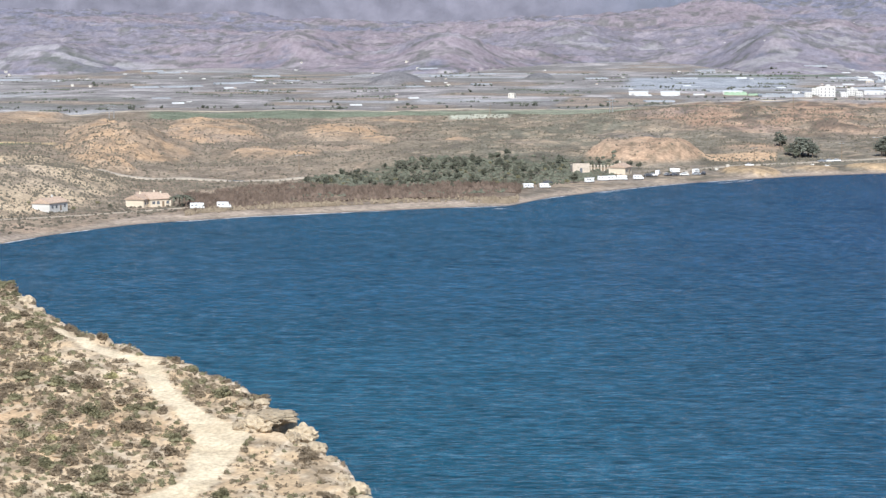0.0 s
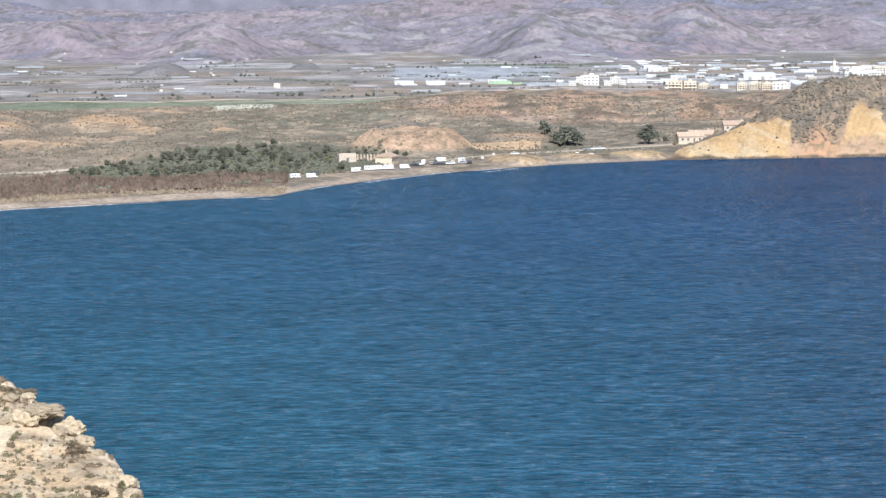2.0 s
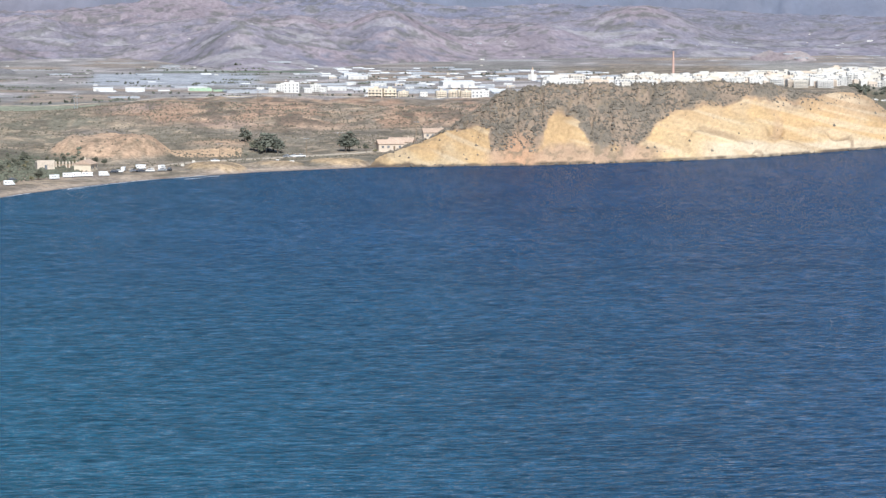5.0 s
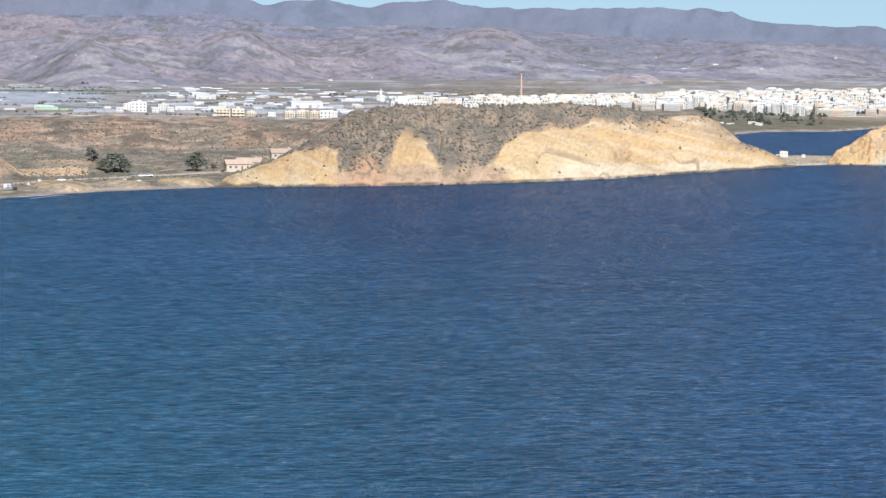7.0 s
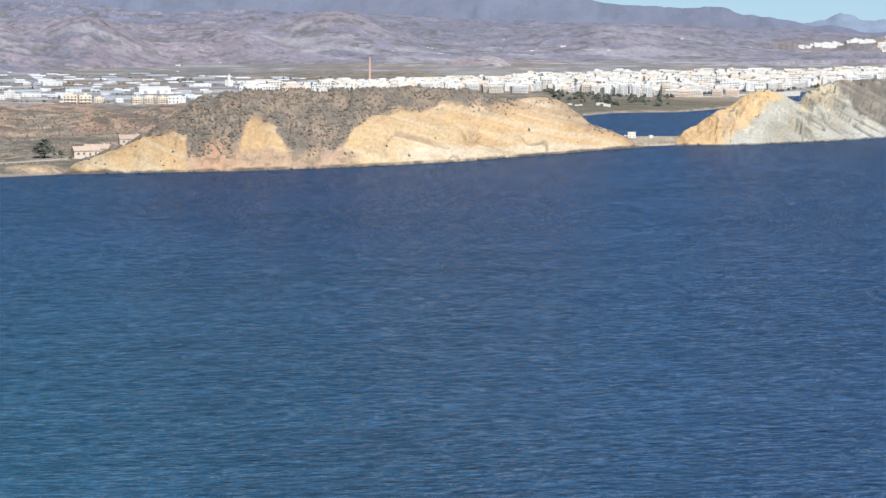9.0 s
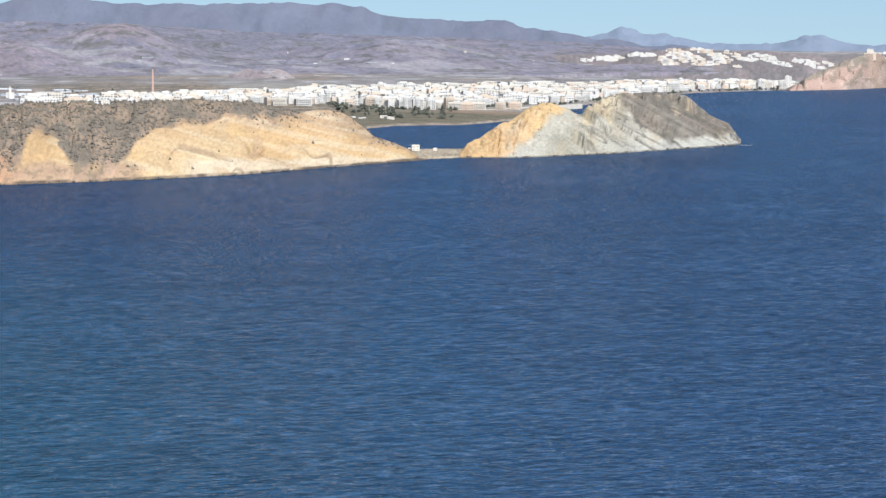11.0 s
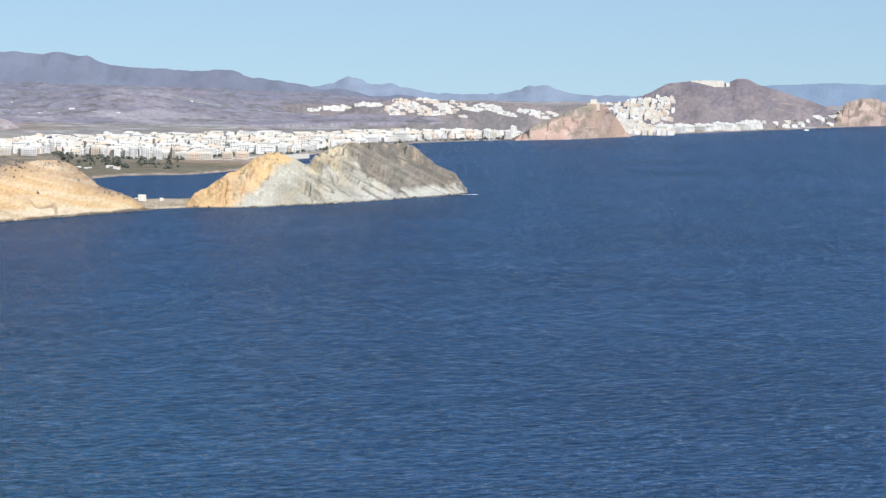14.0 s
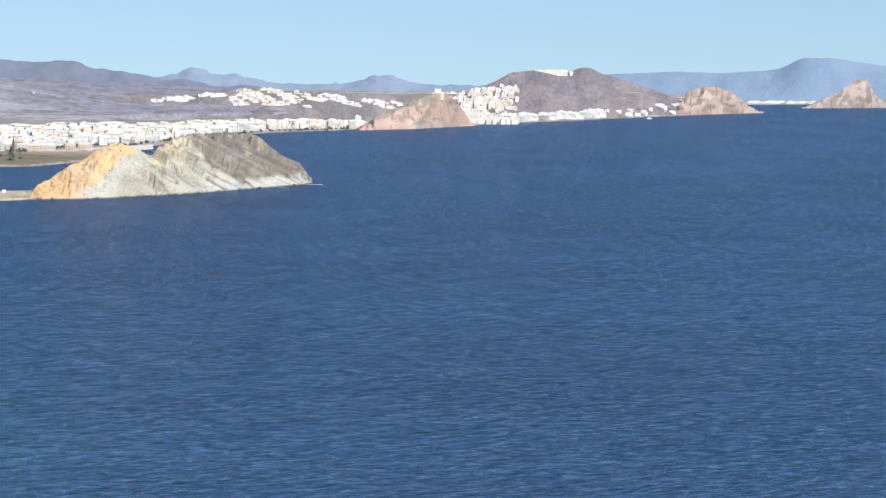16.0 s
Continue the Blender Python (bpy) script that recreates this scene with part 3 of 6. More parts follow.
def paint_mountain(a, b, c2, k):
    def paint(az, s, x, y, z, h):
        f1, f2, f4 = fbm(x, y, 110, 4, 100 + k), fbm(x, y, 26, 4, 110 + k), fbm(x, y, 8, 3, 125 + k)
        g = RELIEF["crest"]
        # farther ranges get weaker contrast, imitating haze
        soft = 0.9 if k < 5 else 0.6 if k < 9 else 0.25
        c = mix(a, b, smooth(-0.3, 0.5, f1))
        # paler on the spurs, darker in the gullies
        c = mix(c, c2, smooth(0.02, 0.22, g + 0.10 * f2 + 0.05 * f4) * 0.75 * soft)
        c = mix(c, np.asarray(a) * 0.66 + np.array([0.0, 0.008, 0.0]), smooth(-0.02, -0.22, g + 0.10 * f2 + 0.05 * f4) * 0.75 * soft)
        c = mix(c, np.asarray(b) * 0.8, smooth(0.1, 0.6, f2) * 0.4 * soft)
        if k == 5:
            c = mix(c, np.array([0.192, 0.178, 0.205]) * (1 + 0.25 * f2)[..., None], smooth(7, 1, az) * 0.8)
        c = mix(c, (0.50, 0.45, 0.42), smooth(0.5, 0.7, f4 + 0.3 * f2) * smooth(0.6, 0.2, s) * (0.6 if k < 5 else 0.0))
        p, edge = fields(x, y * 9, 7 + k)
        return mix(c, (0.36, 0.34, 0.33), np.maximum(smooth(0.3, 0.15, s), smooth(0.5, 0.35, s) * smooth(10, 12, az)) * (p > 0.55) * (0.7 if k < 5 else 0.0))
    return paint


# rock colours with bluish distance haze mixed in
BROWN, MAUVE, PINK, HAZE_BLUE = (0.207, 0.188, 0.216), (0.18, 0.18, 0.232), (0.268, 0.213, 0.222), (0.168, 0.181, 0.232)
def build_badlands():
    """Dissected hill country from the edge of the plain up to the far ridge: crests, gullies and terraces."""
    foot = [(-40, 2400), (-8, 2480), (-3.3, 2600), (0.2, 2480), (3.75, 2850), (7.25, 2450), (8.6, 2500), (12.1, 2800), (15.7, 2750), (20, 2950), (28, 3200)]
    crest = [(-40, 75), (-9, 68), (-5.6, 60), (-2.1, 50), (-0.3, 46), (2, 56), (3.75, 58), (5.2, 74), (6, 82), (7.5, 62), (9.1, 76), (10.3, 64), (11.2, 52), (14.5, 62), (16.9, 52), (20, 45), (23, 38), (26, 26), (28, 16)]
    knobs = [(-8.2, 2720, 16, 1.0), (-3.0, 2850, 22, 1.1), (0.1, 2700, 24, 1.0), (2.8, 3150, 18, 0.9), (6.9, 2760, 26, 0.9), (8.2, 2900, 20, 0.7), (10.1, 2900, 32, 1.0), (15.3, 3250, 34, 1.3), (13.2, 3100, 14, 0.8), (21.2, 3380, 24, 1.6)]
    azs = np.concatenate([np.arange(-40, -10, 0.8), np.arange(-10, 28, 0.045)])
    rr = np.concatenate([np.arange(2350, 3400, 7.5), np.arange(3400, 4200, 14)])
    az, r = np.meshgrid(azs, rr)
    a = np.radians(az)
    x, y = r * np.sin(a), r * np.cos(a)
    warp_x, warp_y = x + 60 * fbm(x, y, 260, 3, 301), y + 60 * fbm(x, y, 260, 3, 302)
    rb = curve(foot, az, 0.4) + 150 * fbm(x, y, 420, 4, 303)
    t0 = (r - rb) / (3900 - rb)
    t = np.clip(t0, 0, 1.3)
    h = curve(crest, az, 0.4)
    big = ridged(warp_x, warp_y, 330, 3, 305) - 0.5
    mid = ridged(warp_x, warp_y, 110, 3, 311) - 0.5
    fine = ridged(x + 14 * fbm(x, y, 60, 2, 315), y, 38, 3, 317) - 0.5
    tiny = ridged(x, y * 0.8, 19, 2, 319) - 0.5
    bump = 0
    for ka, kr, kh, kw in knobs:
        bump = bump + kh * np.exp(-((az - ka) / kw) ** 2 - ((r - kr) / 190) ** 2)
    grow = smooth(0.0, 0.14, t)
    east = 1 - 0.62 * smooth(11, 17, az)
    z = 16 + 0.92 * (h - 16) * np.minimum(t, 1) ** 1.2 + bump * smooth(-0.05, 0.05, t) + grow * (16 * big * np.clip(0.35 + t, 0, 1) + 10 * mid + 6.5 * fine + 4.5 * tiny) * (0.35 + 0.65 * east) - 3 * (1 - grow)
    z = np.minimum(z, h + 14 + 4 * mid)
    z = np.where(r > 4000, z - (r - 4000) * 0.3, z)
    z = np.where(t0 < -0.004, -12, z)
    f1, f2, f3 = fbm(x, y, 240, 4, 321), fbm(x, y, 60, 4, 322), fbm(x, y, 16, 3, 323)
    # bluer farther back and to the east: haze put into the colour
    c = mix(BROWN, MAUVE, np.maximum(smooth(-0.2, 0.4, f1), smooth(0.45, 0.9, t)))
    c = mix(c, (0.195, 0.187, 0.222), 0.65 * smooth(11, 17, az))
    c = mix(c, PINK, np.maximum(smooth(0.0, 0.4, f1 - 0.2 * f2 + 0.5 * mid) * 0.75 * east, 0.8 * np.exp(-((az - 15.2) / 1.1) ** 2 - ((r - 3250) / 170) ** 2)))
    # bare spurs, scars and gully bushes, with relief shading painted into the same tones
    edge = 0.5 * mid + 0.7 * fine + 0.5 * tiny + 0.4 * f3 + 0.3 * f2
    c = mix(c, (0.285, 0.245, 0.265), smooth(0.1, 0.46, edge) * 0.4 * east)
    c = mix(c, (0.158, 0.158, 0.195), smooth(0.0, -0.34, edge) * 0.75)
    c = mix(c, (0.315, 0.275, 0.28), smooth(0.3, 0.5, fbm(x, y * 0.7, 34, 3, 325) + 0.3 * f3) * 0.45 * east)
    c = mix(c, (0.11, 0.112, 0.10), smooth(0.25, 0.45, f3) * 0.65)
    # terraced plots on the gentler ground
    p, _ = fields(x * 2.0, y * 1.4, 9)
    low = smooth(0.42, 0.1, t + 0.25 * f1 - 0.12 * smooth(11, 16, az)) * smooth(0.28, 0.05, np.abs(mid))
    c = mix(c, (0.355, 0.335, 0.335), low * (p > 0.7 - 0.3 * smooth(11, 15, az)) * smooth(-0.3, 0.1, f2) * 0.6)
    c = mix(c, (0.13, 0.135, 0.115), low * ((p > 0.32) & (p < 0.38)) * 0.5)
    FORMS.append(("badlands", azs, r, z))
    return sheet("badlands", az, r, z, c, MOUNTAIN, "bare brown and pink badland hills with gullies and terraces, haze and shade painted in", "hills", "structure", np.stack([x, y * 0.4, z], -1))


build_badlands()
# blue distance haze is put into the colours of these three ranges
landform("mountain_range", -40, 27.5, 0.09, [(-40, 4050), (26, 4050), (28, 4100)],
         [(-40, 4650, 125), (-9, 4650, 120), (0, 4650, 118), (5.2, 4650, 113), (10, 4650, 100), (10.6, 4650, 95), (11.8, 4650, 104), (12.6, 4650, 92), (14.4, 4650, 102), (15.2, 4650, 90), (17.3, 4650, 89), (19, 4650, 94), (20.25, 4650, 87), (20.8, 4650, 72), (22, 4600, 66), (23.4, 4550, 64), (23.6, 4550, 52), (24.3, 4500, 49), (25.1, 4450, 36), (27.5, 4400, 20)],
         250, FAR_MOUNTAIN, paint_mountain(HAZE_BLUE, (0.155, 0.165, 0.21), (0.178, 0.184, 0.228), 5), "far mountain ridge with blue haze in its colour", "mountain", rough=10, steep=1.0, rows=110, lump=44, behind=0.7, k=11, crag=0.75)
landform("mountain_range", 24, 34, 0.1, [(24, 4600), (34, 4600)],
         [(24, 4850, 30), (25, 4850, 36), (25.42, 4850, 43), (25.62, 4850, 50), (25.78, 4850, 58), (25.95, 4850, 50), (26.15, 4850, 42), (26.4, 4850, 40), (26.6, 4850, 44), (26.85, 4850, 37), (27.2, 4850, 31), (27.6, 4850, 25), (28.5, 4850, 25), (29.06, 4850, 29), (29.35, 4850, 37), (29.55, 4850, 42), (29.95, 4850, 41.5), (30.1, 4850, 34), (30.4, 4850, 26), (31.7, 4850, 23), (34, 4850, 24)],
         60, FAR_MOUNTAIN, paint_mountain((0.20, 0.237, 0.303), (0.208, 0.244, 0.308), (0.215, 0.248, 0.308), 9), "peaks beyond the town with blue haze in their colour", "mountain", rough=5, steep=1.0, rows=50, lump=14, crag=0.9, behind=0.8, k=17)
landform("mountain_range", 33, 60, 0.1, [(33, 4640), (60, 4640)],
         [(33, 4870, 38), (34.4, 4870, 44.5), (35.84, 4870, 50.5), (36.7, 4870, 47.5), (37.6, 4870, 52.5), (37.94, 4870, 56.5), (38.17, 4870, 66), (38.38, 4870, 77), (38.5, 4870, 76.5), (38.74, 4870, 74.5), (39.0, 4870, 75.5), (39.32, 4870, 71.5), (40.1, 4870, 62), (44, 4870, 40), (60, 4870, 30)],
         60, FAR_MOUNTAIN, paint_mountain((0.178, 0.231, 0.308), (0.184, 0.236, 0.311), (0.195, 0.242, 0.308), 13), "coastal mountain across the sea with blue haze in its colour", "mountain", rough=5, steep=0.9, rows=50, lump=36, behind=0.8, k=23)


def sculpt_crag(az, s, x, y, z, h):
    """Upright fissures and ledges in a sea rock."""
    return -4.5 * cut(x + 2 * fbm(x, y, 14, 2, 53), y * 0.3, 9, 51, 0.86) + 1.6 * (smooth(0.4, 0.6, vnoise(x / 25, y / 5, 54)) - 0.5)


def paint_hill(a, b, k):
    def paint(az, s, x, y, z, h):
        f1, f3 = fbm(x, y, 20, 4, 130 + k), fbm(x, y, 6, 3, 140 + k)
        c = mix(a, b, smooth(-0.25, 0.45, f1 + 0.4 * f3))
        if k in (3, 9, 12):
            # shade painted dark into the fissures, pale weathered knobs
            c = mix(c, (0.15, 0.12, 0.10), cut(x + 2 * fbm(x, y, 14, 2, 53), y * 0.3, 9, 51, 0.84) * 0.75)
            c = mix(c, (0.17, 0.15, 0.11), smooth(0.2, 0.45, f3) * 0.5)
            if k == 3:
                # bushes over the sheltered shoulder, bare orange stone towards the sea
                c = mix(c, mix((0.19, 0.17, 0.135), (0.27, 0.225, 0.175), smooth(-0.1, 0.4, f3)), smooth(0.5, 0.7, s + 0.12 * f1) * (1 - smooth(30.75, 30.95, az)) * 0.9)
                c = mix(c, (0.45, 0.315, 0.235), smooth(30.75, 31.0, az + 0.1 * f1) * 0.6)
            c = mix(c, (0.49, 0.38, 0.32), smooth(0.2, 0.5, fbm(x, y, 9, 3, 150 + k)) * 0.5)
        return c
    return paint


for a0, a1, foot, far_r, top, depth, ca, cb, tone in [(17.0, 19.4, 2680, 2850, 22, 120, (0.335, 0.285, 0.27), (0.30, 0.26, 0.25), "low pale")]:
    mid, half = (a0 + a1) / 2, (a1 - a0) / 2
    ridge = [(mid + half * t, foot + (far_r - foot) * (1 - 0.7 * t * t), top * (1 - abs(t) ** 1.7) * (1 + 0.16 * math.sin(9 * t + a0))) for t in (-1, -0.8, -0.6, -0.4, -0.2, 0, 0.2, 0.4, 0.6, 0.8, 1)]
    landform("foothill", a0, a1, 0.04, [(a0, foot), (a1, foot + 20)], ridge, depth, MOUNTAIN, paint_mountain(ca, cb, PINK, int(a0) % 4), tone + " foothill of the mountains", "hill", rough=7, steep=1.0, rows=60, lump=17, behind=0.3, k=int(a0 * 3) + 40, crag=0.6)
landform("town_hill", 21.5, 33.5, 0.06, [(21.5, 3050), (27, 3080), (30, 3150), (33.5, 3450)],
         [(21.5, 3500, 5), (22.5, 3500, 20), (24.5, 3450, 28), (25.8, 3400, 31), (26.6, 3400, 36), (27.2, 3400, 39), (27.9, 3400, 34), (28.8, 3450, 33), (30, 3500, 28), (31.5, 3550, 30), (32.5, 3650, 32), (33.5, 3700, 30)],
         200, MOUNTAIN, paint_hill((0.185, 0.165, 0.16), (0.245, 0.205, 0.195), 0), "low brown hills behind the white town", "hill", rough=4, steep=1.0, rows=60, lump=26, behind=0.5, k=5)
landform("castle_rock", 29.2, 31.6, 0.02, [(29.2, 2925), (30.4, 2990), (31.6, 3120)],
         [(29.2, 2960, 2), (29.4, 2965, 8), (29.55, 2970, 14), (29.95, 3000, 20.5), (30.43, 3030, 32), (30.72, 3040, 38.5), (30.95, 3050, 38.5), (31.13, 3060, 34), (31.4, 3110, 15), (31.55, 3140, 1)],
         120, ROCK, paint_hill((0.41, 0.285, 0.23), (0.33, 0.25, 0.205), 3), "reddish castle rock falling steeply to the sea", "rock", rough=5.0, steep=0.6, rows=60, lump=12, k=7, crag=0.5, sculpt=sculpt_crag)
# both hill colours lifted towards purple-grey to imitate haze
landform("fort_hill", 31.3, 36.2, 0.04, [(31.3, 3300), (33.6, 3440), (35.1, 3600), (36.2, 3730)],
         [(31.3, 3500, 28), (31.84, 3560, 40), (32.37, 3600, 57), (33.0, 3650, 61), (33.6, 3660, 57), (33.78, 3660, 63.5), (34.02, 3660, 64), (34.2, 3660, 57), (34.67, 3680, 48), (35.37, 3720, 33), (35.84, 3760, 21), (36.2, 3780, 12)],
         250, MOUNTAIN, paint_hill((0.16, 0.14, 0.15), (0.205, 0.172, 0.172), 6), "dark brown haze-tinted hill with an old fort on top", "hill", rough=4, steep=1.0, rows=60, lump=24, behind=0.3, k=9)
landform("sea_rock", 35.6, 37.6, 0.02, [(35.6, 3660), (36.6, 3770), (37.6, 3870)],
         [(35.6, 3700, 1), (35.8, 3720, 9), (36.07, 3770, 33), (36.35, 3780, 36.5), (36.6, 3790, 38), (36.8, 3800, 35), (37.01, 3810, 28), (37.25, 3840, 12), (37.5, 3880, 3), (37.6, 3890, 0)],
         110, ROCK, paint_hill((0.36, 0.265, 0.215), (0.27, 0.21, 0.175), 9), "tawny rock peak at the end of the bay", "rock", rough=4.5, steep=0.5, rows=60, lump=12, k=13, crag=0.6, sculpt=sculpt_crag)
landform("sea_rock", 38.4, 41.0, 0.02, [(38.4, 4215), (41, 4330)],
         [(38.4, 4230, 0), (38.6, 4240, 4), (39.1, 4260, 23), (39.35, 4270, 36), (39.5, 4275, 46), (39.73, 4280, 44.5), (39.91, 4285, 18), (40.12, 4290, 10), (40.6, 4300, 4), (41, 4330, 0)],
         110, ROCK, paint_hill((0.36, 0.28, 0.24), (0.24, 0.20, 0.18), 12), "steep pointed rock island", "island", rough=5, steep=0.55, rows=60, lump=11, k=15, crag=0.5, sculpt=sculpt_crag)


# the look-out's own hill: it slopes down to a terrace that ends in a cliff over the sea
EDGE = [(-120, 30), (-60, 26), (0, 18), (60, 12), (120, 5), (160, -2), (172, -3.6), (181.8, -4.9), (187.7, -6.1), (191.5, -7.2), (195.8, -9.1), (199.6, -10.8), (204.2, -12.6), (209.3, -14.6), (215.8, -18.4), (220.8, -22.5), (227.7, -29.2), (233.3, -33.0), (246.2, -39.4), (275, -60), (330, -130), (380, -220)]
# the trodden path and its fork: distance north, east, half its width
PATH = [(150, -25, 1.0), (182.7, -18.9, 1.4), (186.1, -17.0, 1.15), (191.8, -16.5, 1.45), (196.6, -16.0, 1.8), (201.5, -18.4, 1.0), (205.2, -19.9, 0.75), (209.3, -21.7, 0.85), (214.3, -22.9, 0.75), (218.0, -23.4, 0.55), (221.2, -23.7, 0.4)]
FORK = [(217.2, -23.6, 0.7), (220.3, -27.1, 0.8), (225.0, -30.3, 0.7), (228.4, -32.3, 0.4)]


def path_gap(x, y):
    """How far a point lies outside the edge of the path; below zero on it."""
    best = np.full(np.shape(x), 99.0)
    for line in (PATH, FORK):
        for (y0, x0, w0), (y1, x1, w1) in zip(line, line[1:]):
            t = np.clip(((x - x0) * (x1 - x0) + (y - y0) * (y1 - y0)) / ((x1 - x0) ** 2 + (y1 - y0) ** 2), 0, 1)
            best = np.minimum(best, np.hypot(x - x0 - t * (x1 - x0), y - y0 - t * (y1 - y0)) - w0 - t * (w1 - w0))
    return best


def near_height(x, y):
    y = y * 1.0
    e = np.interp(y, [p[0] for p in EDGE], [p[1] for p in EDGE]) + 0.55 * fbm(y, y * 0.3, 9, 4, 201) - x
    z = np.where(y > 165, 51.5 + 0.125 * (y - 183), 49.25 + (83.3 - 49.25) * (1 - np.clip(y, -20, 165) / 165))
    z = z - 8 * smooth(-30, -120, y)
    z = z + 0.45 * fbm(x, y, 22, 5, 205) * smooth(20, 60, y) + 0.2 * fbm(x, y, 3.2, 3, 206)
    z = z - 0.07 * smooth(0.4, -0.5, path_gap(x, y))
    # ledges of bare rock step down to the brink
    z = z - 0.3 * smooth(2.5, 0, e) - 0.35 * smooth(0.45, 0.6, vnoise(x / 2.4, y / 2.4, 209)) * smooth(3.5, 1.0, e)
    z = z - np.clip(-e, 0, 60) * (2.2 + 0.6 * fbm(x, y, 9, 3, 207))
    return np.maximum(z, -3), e


def build_near():
    ys = np.concatenate([np.arange(-120, 150, 6), np.arange(150, 262, 0.4), np.arange(262, 340, 5)])
    xs = np.concatenate([np.arange(-200, -52, 6), np.arange(-52, 4, 0.27), np.arange(4, 70, 5)])
    x, y = np.meshgrid(xs, ys)
    z, e = near_height(x, y)
    f1, f3 = fbm(x, y, 6, 4, 211), fbm(x, y, 1.6, 3, 212)
    c = mix((0.46, 0.34, 0.215), (0.54, 0.42, 0.285), smooth(-0.3, 0.5, f1))
    c = mix(c, (0.42, 0.285, 0.17), smooth(0.05, 0.5, fbm(x, y, 14, 3, 213)) * 0.65)
    # dead twigs and litter between the bushes
    c = mix(c, (0.25, 0.205, 0.15), smooth(0.0, 0.4, f3) * 0.6)
    c = mix(c, (0.56, 0.48, 0.37), smooth(0.25, 0.5, fbm(x, y, 0.9, 2, 215)) * 0.4)
    p = smooth(0.22, -0.12, path_gap(x, y) + 0.22 * f1 + 0.12 * f3)
    c = mix(c, mix((0.60, 0.495, 0.35), (0.53, 0.43, 0.295), smooth(-0.2, 0.5, fbm(x, y, 2.5, 3, 216))), p)
    c = mix(c, mix((0.52, 0.43, 0.325), (0.38, 0.29, 0.20), smooth(-0.1, 0.4, f3)), smooth(1.6, 0.4, e + 0.8 * f1))
    rows, cols = x.shape
    v = np.stack([x, y, z], -1).reshape(-1, 3)
    i = (np.arange(rows - 1)[:, None] * cols + np.arange(cols - 1)[None, :]).reshape(-1)
    q = np.stack([i, i + 1, i + cols + 1, i + cols], -1)
    return grid_mesh("ground", v, q, c.reshape(-1, 3), NEAR_ROCK, "pale stony clifftop terrace crossed by a trodden path", "clifftop", "structure")


build_near()


# ---- helpers for things ----
def on_form(index, az, r):
    """Height of a landform under bearings and distances."""
    _, azs, gr, gz = FORMS[index]
    cols = np.clip(np.searchsorted(azs, az), 0, len(azs) - 1)
    return np.array([np.interp(q, gr[:, c], gz[:, c]) for q, c in zip(r, cols)])


def form_index(name, nth=0):
    return [i for i, f in enumerate(FORMS) if f[0] == name][nth]


def plain_z(az, r):
    """Height of the plain, between the points of its grid."""
    azs, rr, gz = GROUND
    i, j = int(np.clip(np.searchsorted(azs, az) - 1, 0, len(azs) - 2)), int(np.clip(np.searchsorted(rr, r) - 1, 0, len(rr) - 2))
    u, w = (az - azs[i]) / (azs[i + 1] - azs[i]), (r - rr[j]) / (rr[j + 1] - rr[j])
    return float((gz[j, i] * (1 - u) + gz[j, i + 1] * u) * (1 - w) + (gz[j + 1, i] * (1 - u) + gz[j + 1, i + 1] * u) * w)


def land_z(az, r):
    z = plain_z(az, r)
    for _, azs, gr, gz in FORMS:
        if azs[0] <= az <= azs[-1]:
            c = min(int(np.searchsorted(azs, az)), len(azs) - 1)
            if gr[0, c] < r < gr[-1, c]:
                z = max(z, float(np.interp(r, gr[:, c], gz[:, c])))
    return z


def tri_object(name, v, f, mat, smooth_faces=False):
    """A mesh object from arrays of vertices and triangles."""
    me = bpy.data.meshes.new(name)
    me.vertices.add(len(v))
    me.vertices.foreach_set("co", v.astype(np.float32).ravel())
    me.loops.add(f.size)
    me.loops.foreach_set("vertex_index", f.astype(np.int32).ravel())
    me.polygons.add(len(f))
    me.polygons.foreach_set("loop_start", np.arange(0, f.size, 3, dtype=np.int32))
    me.polygons.foreach_set("use_smooth", np.full(len(f), smooth_faces))
    me.update(calc_edges=True)
    me.materials.append(mat)
    return me


def blob(seed, squash=0.7, jitter=0.3):
    """A small rough clump of 20 faces that sits on its flat side."""
    rng = np.random.RandomState(seed)
    g = (1 + 5 ** 0.5) / 2
    v = np.array([(-1, g, 0), (1, g, 0), (-1, -g, 0), (1, -g, 0), (0, -1, g), (0, 1, g), (0, -1, -g), (0, 1, -g), (g, 0, -1), (g, 0, 1), (-g, 0, -1), (-g, 0, 1)], float) / 1.9
    f = np.array([(0, 11, 5), (0, 5, 1), (0, 1, 7), (0, 7, 10), (0, 10, 11), (1, 5, 9), (5, 11, 4), (11, 10, 2), (10, 7, 6), (7, 1, 8), (3, 9, 4), (3, 4, 2), (3, 2, 6), (3, 6, 8), (3, 8, 9), (4, 9, 5), (2, 4, 11), (6, 2, 10), (8, 6, 7), (9, 8, 1)])
    v = v * (1 + jitter * (rng.rand(12, 1) * 2 - 1))
    v[:, 2] = v[:, 2] * squash + squash * 0.45
    return v * 0.5, f


